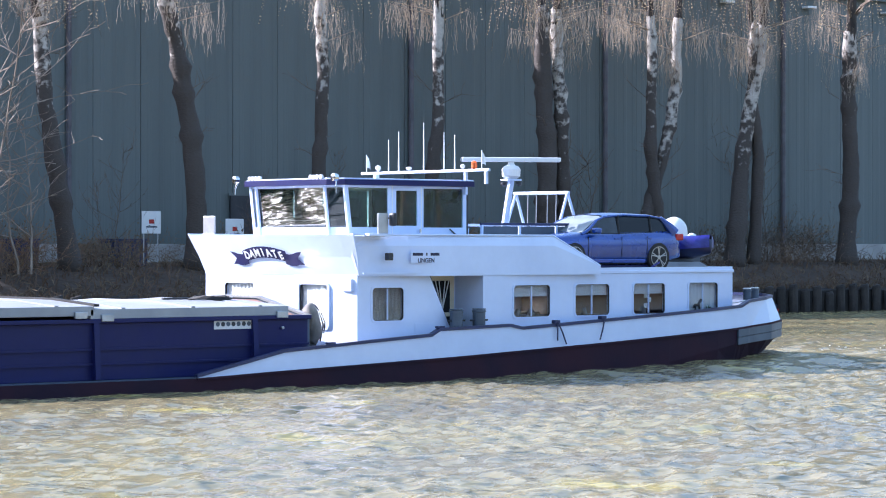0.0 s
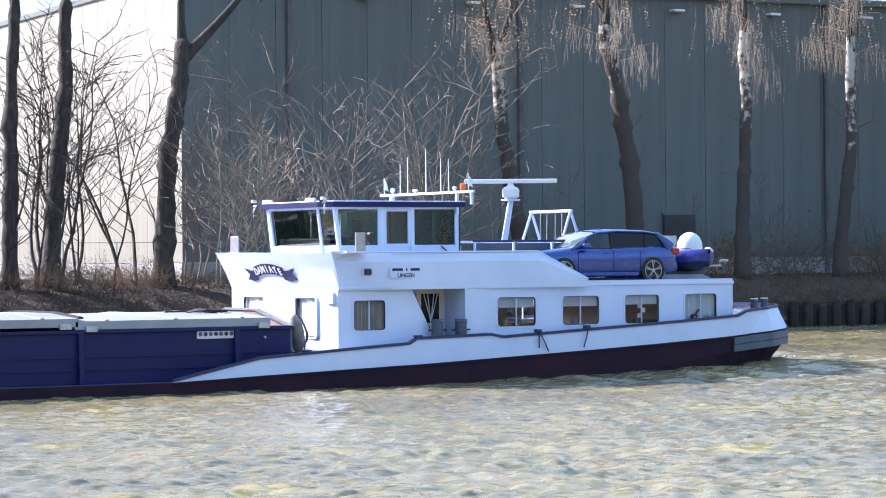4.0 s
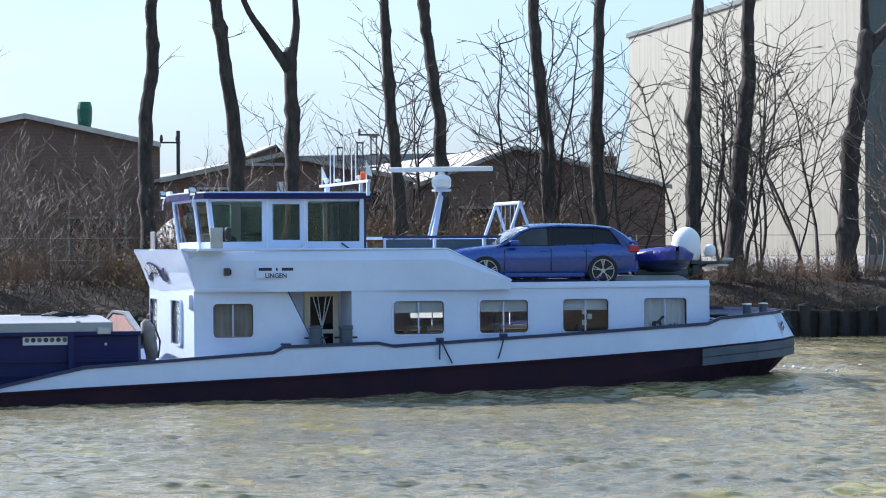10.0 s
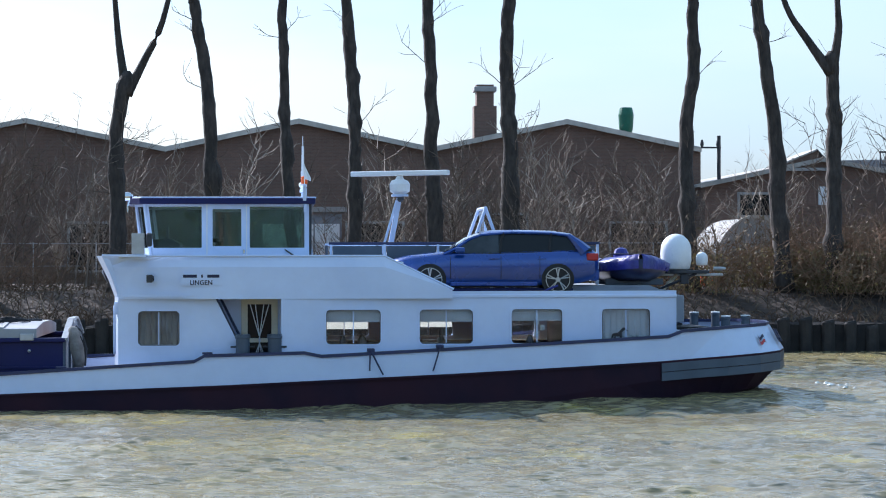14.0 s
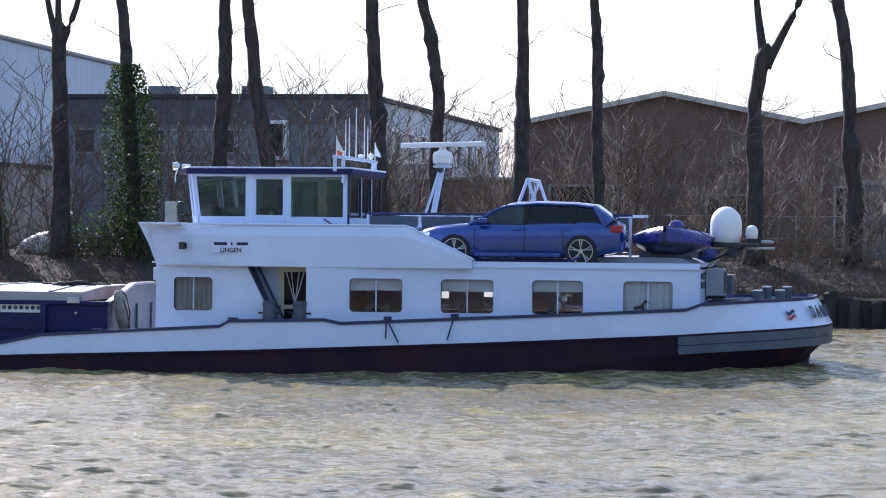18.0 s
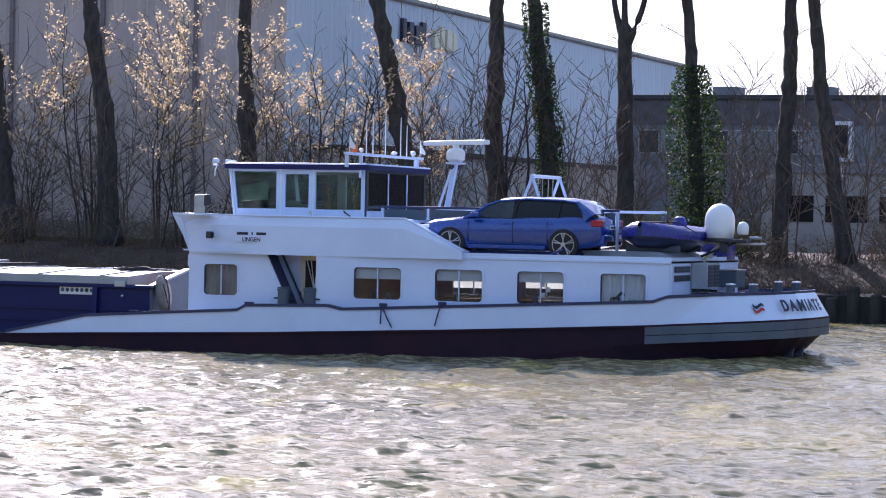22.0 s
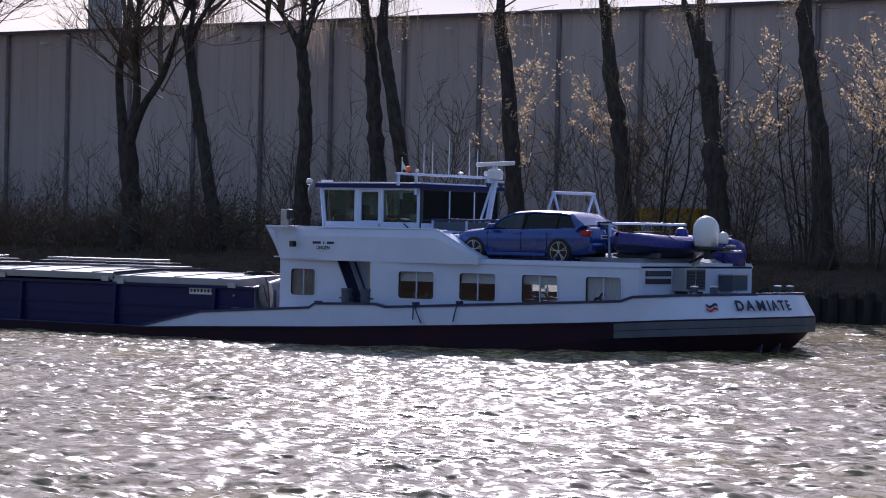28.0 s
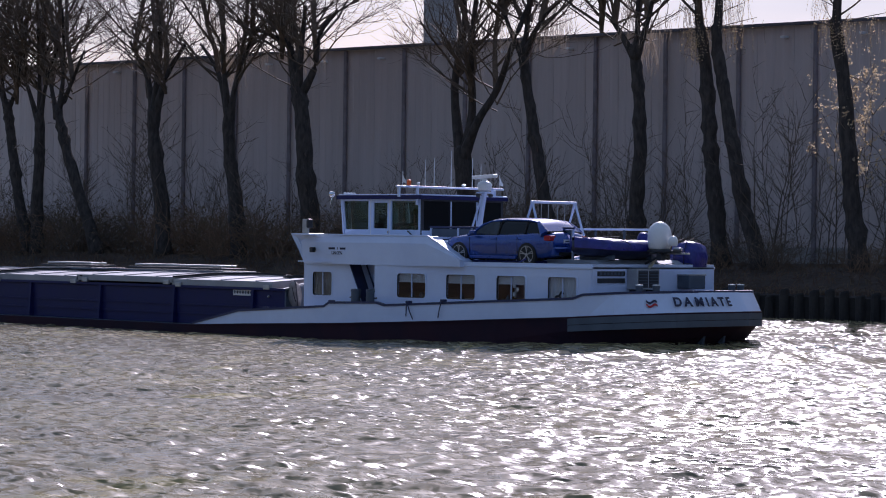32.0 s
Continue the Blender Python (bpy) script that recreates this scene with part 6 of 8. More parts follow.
# ---- what stands on the barge ----
def build_car():
    """A blue estate car: x forward from its middle, z from the roof deck it stands on."""
    at = pose(-3.98, 2.08, 2.65)
    c = rides(empty("car", pose(0, 0, 0), "metallic blue estate car parked on the saloon roof", "car"), at)
    c.scale = (1.07, 1.04, 1.04)
    L0, L1 = -2.32, 2.32
    belt = [(-2.32, 0.90), (-2.2, 0.98), (-1.6, 1.0), (0.0, 0.95), (0.95, 0.95), (1.35, 0.91), (1.9, 0.85), (2.2, 0.77), (2.32, 0.63)]
    wide = [(-2.32, 0.70), (-2.22, 0.82), (-1.9, 0.885), (-1.3, 0.905), (1.2, 0.905), (1.8, 0.87), (2.15, 0.76), (2.32, 0.52)]
    sill = [(-2.32, 0.42), (-2.1, 0.30), (-1.7, 0.22), (1.7, 0.20), (2.1, 0.22), (2.32, 0.32)]
    roofz = [(-2.2, 1.0), (-2.05, 1.12), (-1.72, 1.38), (-1.3, 1.43), (-0.4, 1.46), (0.2, 1.43), (0.6, 1.27), (1.12, 0.94)]
    rings = []
    xs = [L0 + (L1 - L0) * k / 40 for k in range(41)]
    arches = (1.43, -1.40)
    for x in xs:
        w, t, s = interp(x, wide), interp(x, belt), interp(x, sill)
        half = [(0.0, t + 0.05 * (w > 0.6)), (w * 0.55, t + 0.04), (w * 0.86, t), (w * 0.97, t - 0.07), (w, t - 0.2), (w * 1.0, (t + s) / 2), (w * 0.97, s + 0.12), (w * 0.9, s), (0.0, s)]
        rings.append([(x, y, z) for y, z in half] + [(x, -y, z) for y, z in half[-2:0:-1]])
    bm = bmesh.new()
    loft(bm, rings)
    body = part("body", bm, CARBLUE, c, smooth=True)
    # greenhouse: glass core, roof and pillars
    def gh(x, f):
        """A ring of the cabin: f shrinks it."""
        t, r, w = interp(x, belt), interp(x, roofz), interp(x, wide)
        k = (r - t) / 0.5
        top = w * (0.90 - 0.20 * min(1, k)) * f
        return [(x, w * 0.88 * f, t - 0.03), (x, (w * 0.88 * 0.45 + 0.55 * (w * 0.90 - 0.2 * w * min(1, k))) * f, t + (r - t) * 0.55), (x, top, r - 0.06 * min(1, k)), (x, top * 0.85, r - 0.015), (x, 0, r + 0.012), (x, -top * 0.85, r - 0.015), (x, -top, r - 0.06 * min(1, k)), (x, -(w * 0.88 * 0.45 + 0.55 * (w * 0.90 - 0.2 * w * min(1, k))) * f, t + (r - t) * 0.55), (x, -w * 0.88 * f, t - 0.03)]
    gx = [-2.18, -2.05, -1.9, -1.72, -1.5, -1.2, -0.8, -0.4, 0.0, 0.3, 0.6, 0.85, 1.12]
    bm = bmesh.new()
    loft(bm, [gh(x, 0.995) for x in gx], closed=False)
    part("glasshouse", bm, CARGLASS, c, "dark tinted windows", smooth=True)
    bm = bmesh.new()
    loft(bm, [[(p[0], p[1], p[2] + 0.012) for p in gh(x, 1.005)[2:7]] for x in (-2.12, -1.9, -1.72, -1.3, -0.8, -0.3, 0.1, 0.28)], closed=False)
    part("roof", bm, CARBLUE, c, smooth=True)
    bm = bmesh.new()
    loft(bm, [[(p[0] + 0.006, p[1] * 0.97, p[2] + 0.010) for p in gh(x, 1.0)[2:7]] for x in (0.32, 0.45, 0.6, 0.72, 0.85, 1.0, 1.09)], closed=False)
    part("windscreen", bm, SCREEN, c, "pale windscreen", smooth=True)
    for s in (1, -1):
        bm = bmesh.new()
        rows = []
        for x, f in ((-0.10, 0.97), (0.15, 0.97), (0.4, 0.92), (0.62, 0.75), (0.84, 0.45)):
            a, m, t = (Vector(p) for p in (gh(x, 1.0)[:3] if s > 0 else gh(x, 1.0)[:5:-1]))
            rows.append([q + Vector((0, 0.008 * s, 0)) for q in (a + Vector((0, 0, 0.02)), a.lerp(m, f) if f < 0.6 else m, m.lerp(t, f if f > 0.6 else 0.05))])
        loft(bm, rows, closed=False)
        part("front_side_glass", bm, SIDE_GLASS, c)
    for s in (1, -1):
        def gp(x, k):
            p = gh(x, 1.012)[k if s > 0 else 8 - k]
            return p
        bm = bmesh.new()
        tube(bm, [gp(1.12, 0), gp(0.85, 1), gp(0.55, 2), gp(0.25, 2)], [0.05, 0.045, 0.04, 0.03], n=6)
        part("a_pillar", bm, CARBLUE, c)
        part("roof_rail", tubem([gp(0.28, 2), gp(-0.4, 2), gp(-1.3, 2), gp(-1.75, 2), gp(-2.05, 2)], 0.028, n=6), CARBLUE, c)
        part("c_pillar", tubem([gp(-1.66, 2), gp(-1.86, 1), gp(-2.02, 0)], [0.05, 0.11, 0.17], n=8), CARBLUE, c)
        part("b_pillar", tubem([gp(-0.12, 0), gp(-0.16, 1), gp(-0.22, 2)], 0.035, n=6), RUBBER, c)
        part("d_pillar", tubem([gp(-1.22, 0), gp(-1.25, 1), gp(-1.28, 2)], 0.03, n=6), RUBBER, c)
        part("waist_trim", tubem([gp(1.05, 0), gp(0.0, 0), gp(-1.2, 0), gp(-1.9, 0)], 0.016, n=5), RUBBER, c)
        part("mirror", boxm(0.66, 0.88, s * 0.98 - 0.09, s * 0.98 + 0.09, 0.94, 1.07, bevel=0.04), CARBLUE, c)
        for x in (0.02, -1.05):
            part("door_handle", boxm(x - 0.1, x + 0.1, s * 0.905 - 0.012, s * 0.905 + 0.012, 0.79, 0.82, bevel=0.005), CARBLUE, c)
        for x in (0.98, -0.14, -1.0):
            part("door_gap", boxm(x - 0.006, x + 0.006, s * 0.903 - 0.006, s * 0.903 + 0.006, 0.34, 0.86), RUBBER, c)
        part("side_skirt", boxm(-0.95, 0.98, s * 0.875 - 0.03, s * 0.875 + 0.03, 0.19, 0.29, bevel=0.02), CARBLUE, c)
        part("tail_light", boxm(-2.31, -2.04, s * 0.70 - 0.14, s * 0.70 + 0.165, 0.76, 0.93, bevel=0.03), RED, c, "red tail lamp")
        part("headlight", boxm(1.98, 2.22, s * 0.62 - 0.16, s * 0.62 + 0.17, 0.62, 0.75, bevel=0.03), CHROME, c)
        for x in arches:
            part("wheel_arch", lathem([(0.362, s * 0.55), (0.362, s * 0.909), (0.34, s * 0.912), (0.325, s * 0.912)], (x, 0, 0.335), "y", 28), RUBBER, c)
            wh = new("wheel")
            wh.parent = c
            part("tyre", lathem([(0.262, s * 0.69), (0.31, s * 0.685), (0.332, s * 0.72), (0.332, s * 0.87), (0.31, s * 0.918), (0.262, s * 0.915)], (x, 0, 0.333), "y", 28), RUBBER, wh, smooth=True)
            bm = bmesh.new()
            lathe(bm, [(0.272, s * 0.86), (0.272, s * 0.919), (0.257, s * 0.919), (0.252, s * 0.86)], (x, 0, 0.333), "y", 28)
            for k in range(5):
                for d in (-0.13, 0.13):
                    a = 2 * math.pi * k / 5 + 0.3
                    tube(bm, [(x + 0.05 * math.cos(a), s * 0.90, 0.333 + 0.05 * math.sin(a)), (x + 0.252 * math.cos(a + d), s * 0.912, 0.333 + 0.252 * math.sin(a + d))], [0.020, 0.015], n=5)
            lathe(bm, [(0.055, s * 0.88), (0.055, s * 0.922), (0.01, s * 0.924)], (x, 0, 0.333), "y", 12)
            part("rim", bm, RIM, wh)
            part("brake", lathem([(0.21, s * 0.84), (0.21, s * 0.85)], (x, 0, 0.333), "y", 20), DARK, wh)
    part("rear_bumper", boxm(-2.355, -2.1, -0.72, 0.72, 0.30, 0.60, bevel=0.08), CARBLUE, c)
    part("bumper_insert", boxm(-2.375, -2.3, -0.5, 0.5, 0.32, 0.42, bevel=0.02), RUBBER, c)
    part("number_plate", boxm(-2.335, -2.30, -0.26, 0.26, 0.70, 0.81), PAPER, c)
    part("plate_bar", boxm(-2.345, -2.337, -0.2, 0.2, 0.73, 0.78), INK, c)
    part("grille", boxm(2.24, 2.33, -0.42, 0.42, 0.42, 0.58, bevel=0.02), RUBBER, c)
    part("strap", tubem([(-1.0, 0.93, 0.02), (-1.2, 0.94, 0.12), (-1.4, 0.93, 0.2)], 0.025, n=5), TARP, c, "purple lashing strap")
    part("strap", tubem([(1.7, 0.93, 0.02), (1.55, 0.94, 0.12), (1.43, 0.93, 0.2)], 0.025, n=5), TARP, c)

    part("wheel_ramp", boxm(-1.75, 1.75, 0.35, 0.8, 0.0, 0.14, bevel=0.02), NAVY, c, "navy steel ramp under the car")
    part("wheel_ramp", boxm(-1.75, 1.75, -0.8, -0.35, 0.0, 0.14, bevel=0.02), NAVY, c)
    part("underbody", boxm(-1.0, 1.0, -0.8, 0.8, 0.16, 0.26, bevel=0.02), RUBBER, c)


def build_dinghy():
    at = pose(-7.45, 0.95, 2.65)
    d = rides(empty("dinghy", pose(0, 0, 0), "covered dinghy under a purple blue tarpaulin across the roof", "dinghy"), at)
    # bow towards port (+y)
    ys = [-1.7, -1.5, -0.9, 0.0, 0.8, 1.4, 1.8, 2.05]
    w = [0.72, 0.86, 0.92, 0.92, 0.85, 0.64, 0.36, 0.05]
    rings = []
    for y, k in zip(ys, w):
        lift = 0.10 * max(0, y / 2.0) ** 2
        rings.append([(-k, y, 0.72 + lift), (-k * 0.9, y, 0.45 + lift), (-k * 0.45, y, 0.24 + 2 * lift), (k * 0.45, y, 0.24 + 2 * lift), (k * 0.9, y, 0.45 + lift), (k, y, 0.72 + lift)])
    bm = bmesh.new()
    loft(bm, rings)
    part("hull", bm, HULL_BLUE, d, smooth=True)
    rings = []
    for y, k in zip(ys, w):
        lift = 0.10 * max(0, y / 2.0) ** 2
        top = 0.86 + 0.10 * math.sin(y * 2.3) * 0.5
        rings.append([(-k * 1.0, y, 0.50 + lift), (-k * 1.07, y, 0.70 + lift), (-k * 0.7, y, 0.84 + lift), (0, y, top + lift), (k * 0.7, y, 0.84 + lift), (k * 1.07, y, 0.70 + lift), (k * 1.0, y, 0.50 + lift)])
    bm = bmesh.new()
    loft(bm, rings, closed=False)
    part("cover", bm, TARP, d, "wrinkled purple blue cover", smooth=True)
    part("outboard_cover", lathem([(0.2, 0.80), (0.2, 0.95), (0.14, 1.08), (0.03, 1.12)], (0, -1.35, 0), "z", 10), TARP, d)
    for y in (-1.0, 0.9):
        part("cradle", boxm(-0.7, 0.7, y - 0.06, y + 0.06, 0.21, 0.36, bevel=0.015), GREYP, d)
    part("lashing", tubem([(-0.95, 0.4, 0.7), (-0.5, 0.42, 0.95), (0.5, 0.42, 0.95), (0.95, 0.4, 0.7)], 0.015, n=5), RUBBER, d)


def build_bundle():
    """A rounded bundle lashed under a sheet at the starboard corner of the roof."""
    d = rides(empty("covered_bundle", pose(0, 0, 0), "bundle lashed under a purple blue tarpaulin on the roof", "bundle"), pose(-7.85, -2.25, 2.65))
    rings = []
    for x, w, h in ((-0.48, 0.30, 0.55), (-0.42, 0.42, 0.74), (-0.15, 0.48, 0.86), (0.15, 0.47, 0.82), (0.42, 0.42, 0.72), (0.5, 0.30, 0.5)):
        rings.append([(x, -w, 0.0), (x - 0.02, -w * 1.02, h * 0.5), (x, -w * 0.8, h * 0.9), (x, 0, h + 0.04 * math.sin(x * 9)), (x, w * 0.8, h * 0.92), (x + 0.02, w * 1.02, h * 0.45), (x, w, 0.0)])
    bm = bmesh.new()
    loft(bm, rings)
    part("cover", bm, TARP, d, smooth=True)
    for x in (-0.2, 0.22):
        part("lashing", tubem([(x, -0.52, 0.02), (x, -0.5, 0.5), (x, -0.36, 0.84), (x, 0.0, 0.92), (x, 0.36, 0.84), (x, 0.5, 0.5), (x, 0.52, 0.02)], 0.014, n=5), RUBBER, d)


def build_wake():
    """The swell that heaps up under the stern, with flecks of foam on its far side."""
    xs, ys = np.linspace(-24, 6, 150), np.linspace(-13, 13, 120)
    gx, gy = np.meshgrid(xs, ys, indexing="ij")
    along = np.where(gx > -10.5, np.clip((6 - gx) / 16.5, 0, 1) ** 1.2, np.clip((gx + 24) / 13.5, 0, 1) ** 1.3)
    along = along * (1 + 0.25 * np.sin((gx + 10.5) * 0.9) * (gx < -10.5))
    across = 1 / (1 + (np.abs(gy) / 7.0) ** 6)
    z = 0.36 * along * across - 0.03
    rng = np.random.RandomState(9)
    for k in range(40):
        lam, a = rng.uniform(0.5, 2.2), rng.normal(0.4, 0.9)
        w = 2 * np.pi / lam
        z += 0.026 / w * np.sin(w * (np.cos(a) * gx + np.sin(a) * gy) + rng.uniform(0, 6.3)) * np.clip(along * across * 4, 0, 1)
    z -= 0.10 * np.clip((np.abs(gy) - 11) / 2, 0, 1) + 0.10 * np.clip((-22 - gx) / 2, 0, 1) + 0.10 * np.clip(gx - 5, 0, 1)
    nx, ny = gx.shape
    idx = np.arange(nx * ny).reshape(nx, ny)
    faces = np.stack([idx[:-1, :-1], idx[1:, :-1], idx[1:, 1:], idx[:-1, 1:]], -1).reshape(-1, 4)
    o = raw("stern_swell", np.stack([gx, gy, z], -1).reshape(-1, 3).tolist(), faces.tolist(), WATER.data.materials[0], smooth=True)
    tagged(rides(o, pose(0, 0, 0)), "low swell of murky water heaped under the barge's stern", "water", kind="stuff")
    rng = random.Random(7)
    foam = mat("churned foam", (0.72, 0.75, 0.72), 0.5, var=0.2, scale=8, bump=0.05, bscale=20)
    bm = bmesh.new()
    for k in range(70):
        d = rng.random() ** 1.2 * 11
        x = -13.0 - d
        y = rng.gauss(-2.0, 1.2 + 0.12 * d)
        r = rng.uniform(0.02, 0.07) * (1 - d / 16)
        z = 0.36 * max(0, (x + 24) / 13.5) ** 1.3 - 0.02
        base = [bm.verts.new((x + r * 2.6 * math.cos(a) * rng.uniform(0.6, 1.2), y + r * 1.6 * math.sin(a) * rng.uniform(0.6, 1.2), z - 0.03)) for a in (math.pi * i / 3 for i in range(6))]
        tip = bm.verts.new((x + rng.uniform(-r, r), y + rng.uniform(-r, r), z + rng.uniform(0.0, 0.03)))
        for i in range(6):
            bm.faces.new((base[i], base[(i + 1) % 6], tip))
    tagged(rides(part("wake_foam", bm, foam), pose(0, 0, 0)), "white broken foam trailing behind the barge's stern", "foam", kind="stuff")


BARGE = build_barge()
build_wheelhouse(BARGE)
build_roof_gear(BARGE)
build_car()
build_dinghy()
build_bundle()
build_wake()


# ---- trees and undergrowth ----
class Sticks:
    """Collects thin three-sided branches, and small leaves, as one mesh."""
    def __init__(self, seed):
        self.v, self.f, self.m, self.rng = [], [], [], random.Random(seed)

    def stick(self, a, b, ra, rb, mat_i=0):
        d = (b - a)
        if d.length < 1e-5:
            return
        d.normalize()
        o = len(self.v)
        if ra < 0.0125:
            # the finest twigs are slim blades
            u = d.cross(Vector((0.2, 1, 0.1))).normalized()
            for p, r in ((a, ra), (b, rb)):
                for q in (p - 1.15 * r * u, p + 1.15 * r * u):
                    self.v.append((q.x, q.y, q.z))
            self.f.append((o, o + 1, o + 3, o + 2))
            self.m.append(mat_i)
            return
        u = d.cross(Vector((0.31, 0.83, 0.46))).normalized()
        w = d.cross(u)
        for p, r in ((a, ra), (b, rb)):
            for k in range(3):
                c, s = (1, 0) if k == 0 else (-0.5, 0.866) if k == 1 else (-0.5, -0.866)
                q = p + r * (c * u + s * w)
                self.v.append((q.x, q.y, q.z))
        for k in range(3):
            j = (k + 1) % 3
            self.f.append((o + k, o + j, o + 3 + j, o + 3 + k))
            self.m.append(mat_i)

    def chain(self, pts, radii):
        """One joined stem through the points."""
        o = len(self.v)
        for p, r in zip(pts, radii):
            for k in range(4):
                a = k * 1.5708
                self.v.append((p.x + r * math.cos(a), p.y + r * math.sin(a), p.z))
        for i in range(len(pts) - 1):
            for k in range(4):
                j = (k + 1) % 4
                a = o + 4 * i
                self.f.append((a + k, a + j, a + 4 + j, a + 4 + k))
                self.m.append(0)

    def leaf(self, p, size, mat_i=1):
        r = self.rng
        u = Vector((r.gauss(0, 1), r.gauss(0, 1), r.gauss(0, 1))).normalized()
        w = u.cross(Vector((r.gauss(0, 1), r.gauss(0, 1), r.gauss(0, 1)))).normalized()
        o = len(self.v)
        for a, b in ((-1, 0), (0, -0.5), (1, 0), (0, 0.5)):
            q = p + size * (a * u + b * w)
            self.v.append((q.x, q.y, q.z))
        self.f.append((o, o + 1, o + 2, o + 3))
        self.m.append(mat_i)

    def grow(self, p, d, length, r, depth, leaf=0.0, up=0.12, wild=0.28, kids=3, droop=0.0):
        """A branch in short pieces that forks on its way."""
        rng = self.rng
        n = 4 if depth > 0 else 3
        for i in range(n):
            d = (d + Vector((rng.gauss(0, wild), rng.gauss(0, wild), rng.gauss(0, wild) + up - droop * (depth == 0))) * 0.5).normalized()
            q = p + d * (length / n)
            rr = r * (1 - 0.55 / n)
            self.stick(p, q, r, rr)
            p, r = q, rr
            if leaf and depth == 0 and rng.random() < leaf:
                self.leaf(p, rng.uniform(0.05, 0.11))
            if depth > 0 and i > 0:
                for k in range(kids if i == n - 1 else rng.randint(1, max(1, kids - 1))):
                    s = Vector((rng.gauss(0, 1), rng.gauss(0, 1), rng.gauss(0.15, 0.7))).normalized()
                    self.grow(p, (d * 0.75 + s * 0.65).normalized(), length * rng.uniform(0.45, 0.65), max(r * 0.55, 0.008), depth - 1, leaf, up, wild, kids, droop)

    def make(self, name, mats, parent=None):
        return raw(name, self.v, self.f, mats, parent, picks=self.m)


def crown_mesh(seed, hanging):
    """Limbs and twigs above the bare trunk; hanging: strands with dry catkins."""
    s = Sticks(seed)
    rng = s.rng
    s.grow(Vector((0, 0, 0)), Vector((0, 0, 1)), 6.5, 0.17, 2, 0.0, 0.25, 0.2, 3)
    for k in range(7):
        a = rng.uniform(0, 6.28)
        h = rng.uniform(-1.5, 3.0)
        s.grow(Vector((0, 0, h)), Vector((math.cos(a) * 0.8, math.sin(a) * 0.8, 0.75)).normalized(), rng.uniform(3.0, 5.0), rng.uniform(0.05, 0.1), 2, 0.0, 0.18, 0.3, 3)
    if hanging:
        for k in range(130):
            a, r = rng.uniform(0, 6.28), rng.uniform(0.3, 2.6)
            p = Vector((r * math.cos(a), r * math.sin(a), rng.uniform(-1.8, 3.0)))
            d = Vector((math.cos(a) * 0.2, math.sin(a) * 0.2, -1)).normalized()
            for i in range(rng.randint(5, 11)):
                q = p + d * 0.16 + Vector((rng.gauss(0, 0.025), rng.gauss(0, 0.025), 0))
                s.stick(p, q, 0.006, 0.005)
                if rng.random() < 0.8:
                    s.leaf(q, rng.uniform(0.025, 0.06))
                p = q
    o = s.make("crown", [TWIG, CATKIN])
    me = o.data
    bpy.data.objects.remove(o)
    return me


def hanging_mesh(seed, gold):
    """Drooping strands of twigs with dry catkins round the upper trunk, in loose bunches."""
    s = Sticks(seed)
    rng = s.rng
    for b in range(7):
        a0, h0, r0 = rng.uniform(0, 6.28), rng.uniform(9.8, 14.0), rng.uniform(0.8, 2.8)
        c = Vector((r0 * math.cos(a0), r0 * math.sin(a0), h0))
        root = Vector((0, 0, h0 - 0.6))
        s.stick(root, c, 0.035, 0.012)
        for k in range(rng.randint(16, 30) if gold else rng.randint(16, 44)):
            p = root.lerp(c, rng.uniform(0.3, 1.0)) + Vector((rng.gauss(0, 0.25), rng.gauss(0, 0.25), rng.gauss(0, 0.12)))
            d = Vector((rng.gauss(0, 0.1), rng.gauss(0, 0.1), -1)).normalized()
            for i in range(rng.randint(4, 12)):
                q = p + d * 0.15 + Vector((rng.gauss(0, 0.03), rng.gauss(0, 0.03), 0))
                s.stick(p, q, 0.007, 0.006)
                if rng.random() < 0.85:
                    s.leaf(q, rng.uniform(0.03, 0.07) if gold else rng.uniform(0.018, 0.04))
                p = q
    o = s.make("hanging_spray", [TWIG if gold else BROWN_TWIG, CATKIN if gold else BROWN_TWIG])
    me = o.data
    bpy.data.objects.remove(o)
    return me


HANGING = [hanging_mesh(70 + k, k > 3) for k in range(8)]
CROWNS = [crown_mesh(40 + k, k % 2 == 0) for k in range(6)]


def trunk_rings(path, radii, seed, n=9):
    rings = []
    for (p, r), i in zip(zip(path, radii), range(len(path))):
        rings.append([(p[0] + r * math.cos(a) * (1 + 0.16 * noise.noise(Vector((math.cos(a) * 1.2 + seed, math.sin(a) * 1.2, p[2] * 0.6)))), p[1] + r * math.sin(a) * (1 + 0.16 * noise.noise(Vector((math.cos(a) * 1.2, math.sin(a) * 1.2 + seed, p[2] * 0.6)))), p[2]) for a in (2 * math.pi * k / n for k in range(n))])
    return rings


def bowed(pts):
    """A smooth line through the points, four steps between each two."""
    out = []
    for i in range(len(pts) - 1):
        a, b, c, d = pts[max(i - 1, 0)], pts[i], pts[i + 1], pts[min(i + 2, len(pts) - 1)]
        for k in range(4):
            t = k / 4
            out.append(0.5 * (2 * b + (c - a) * t + (2 * a - 5 * b + 4 * c - d) * t * t + (3 * b - a - 3 * c + d) * t ** 3))
    return out + [pts[-1]]


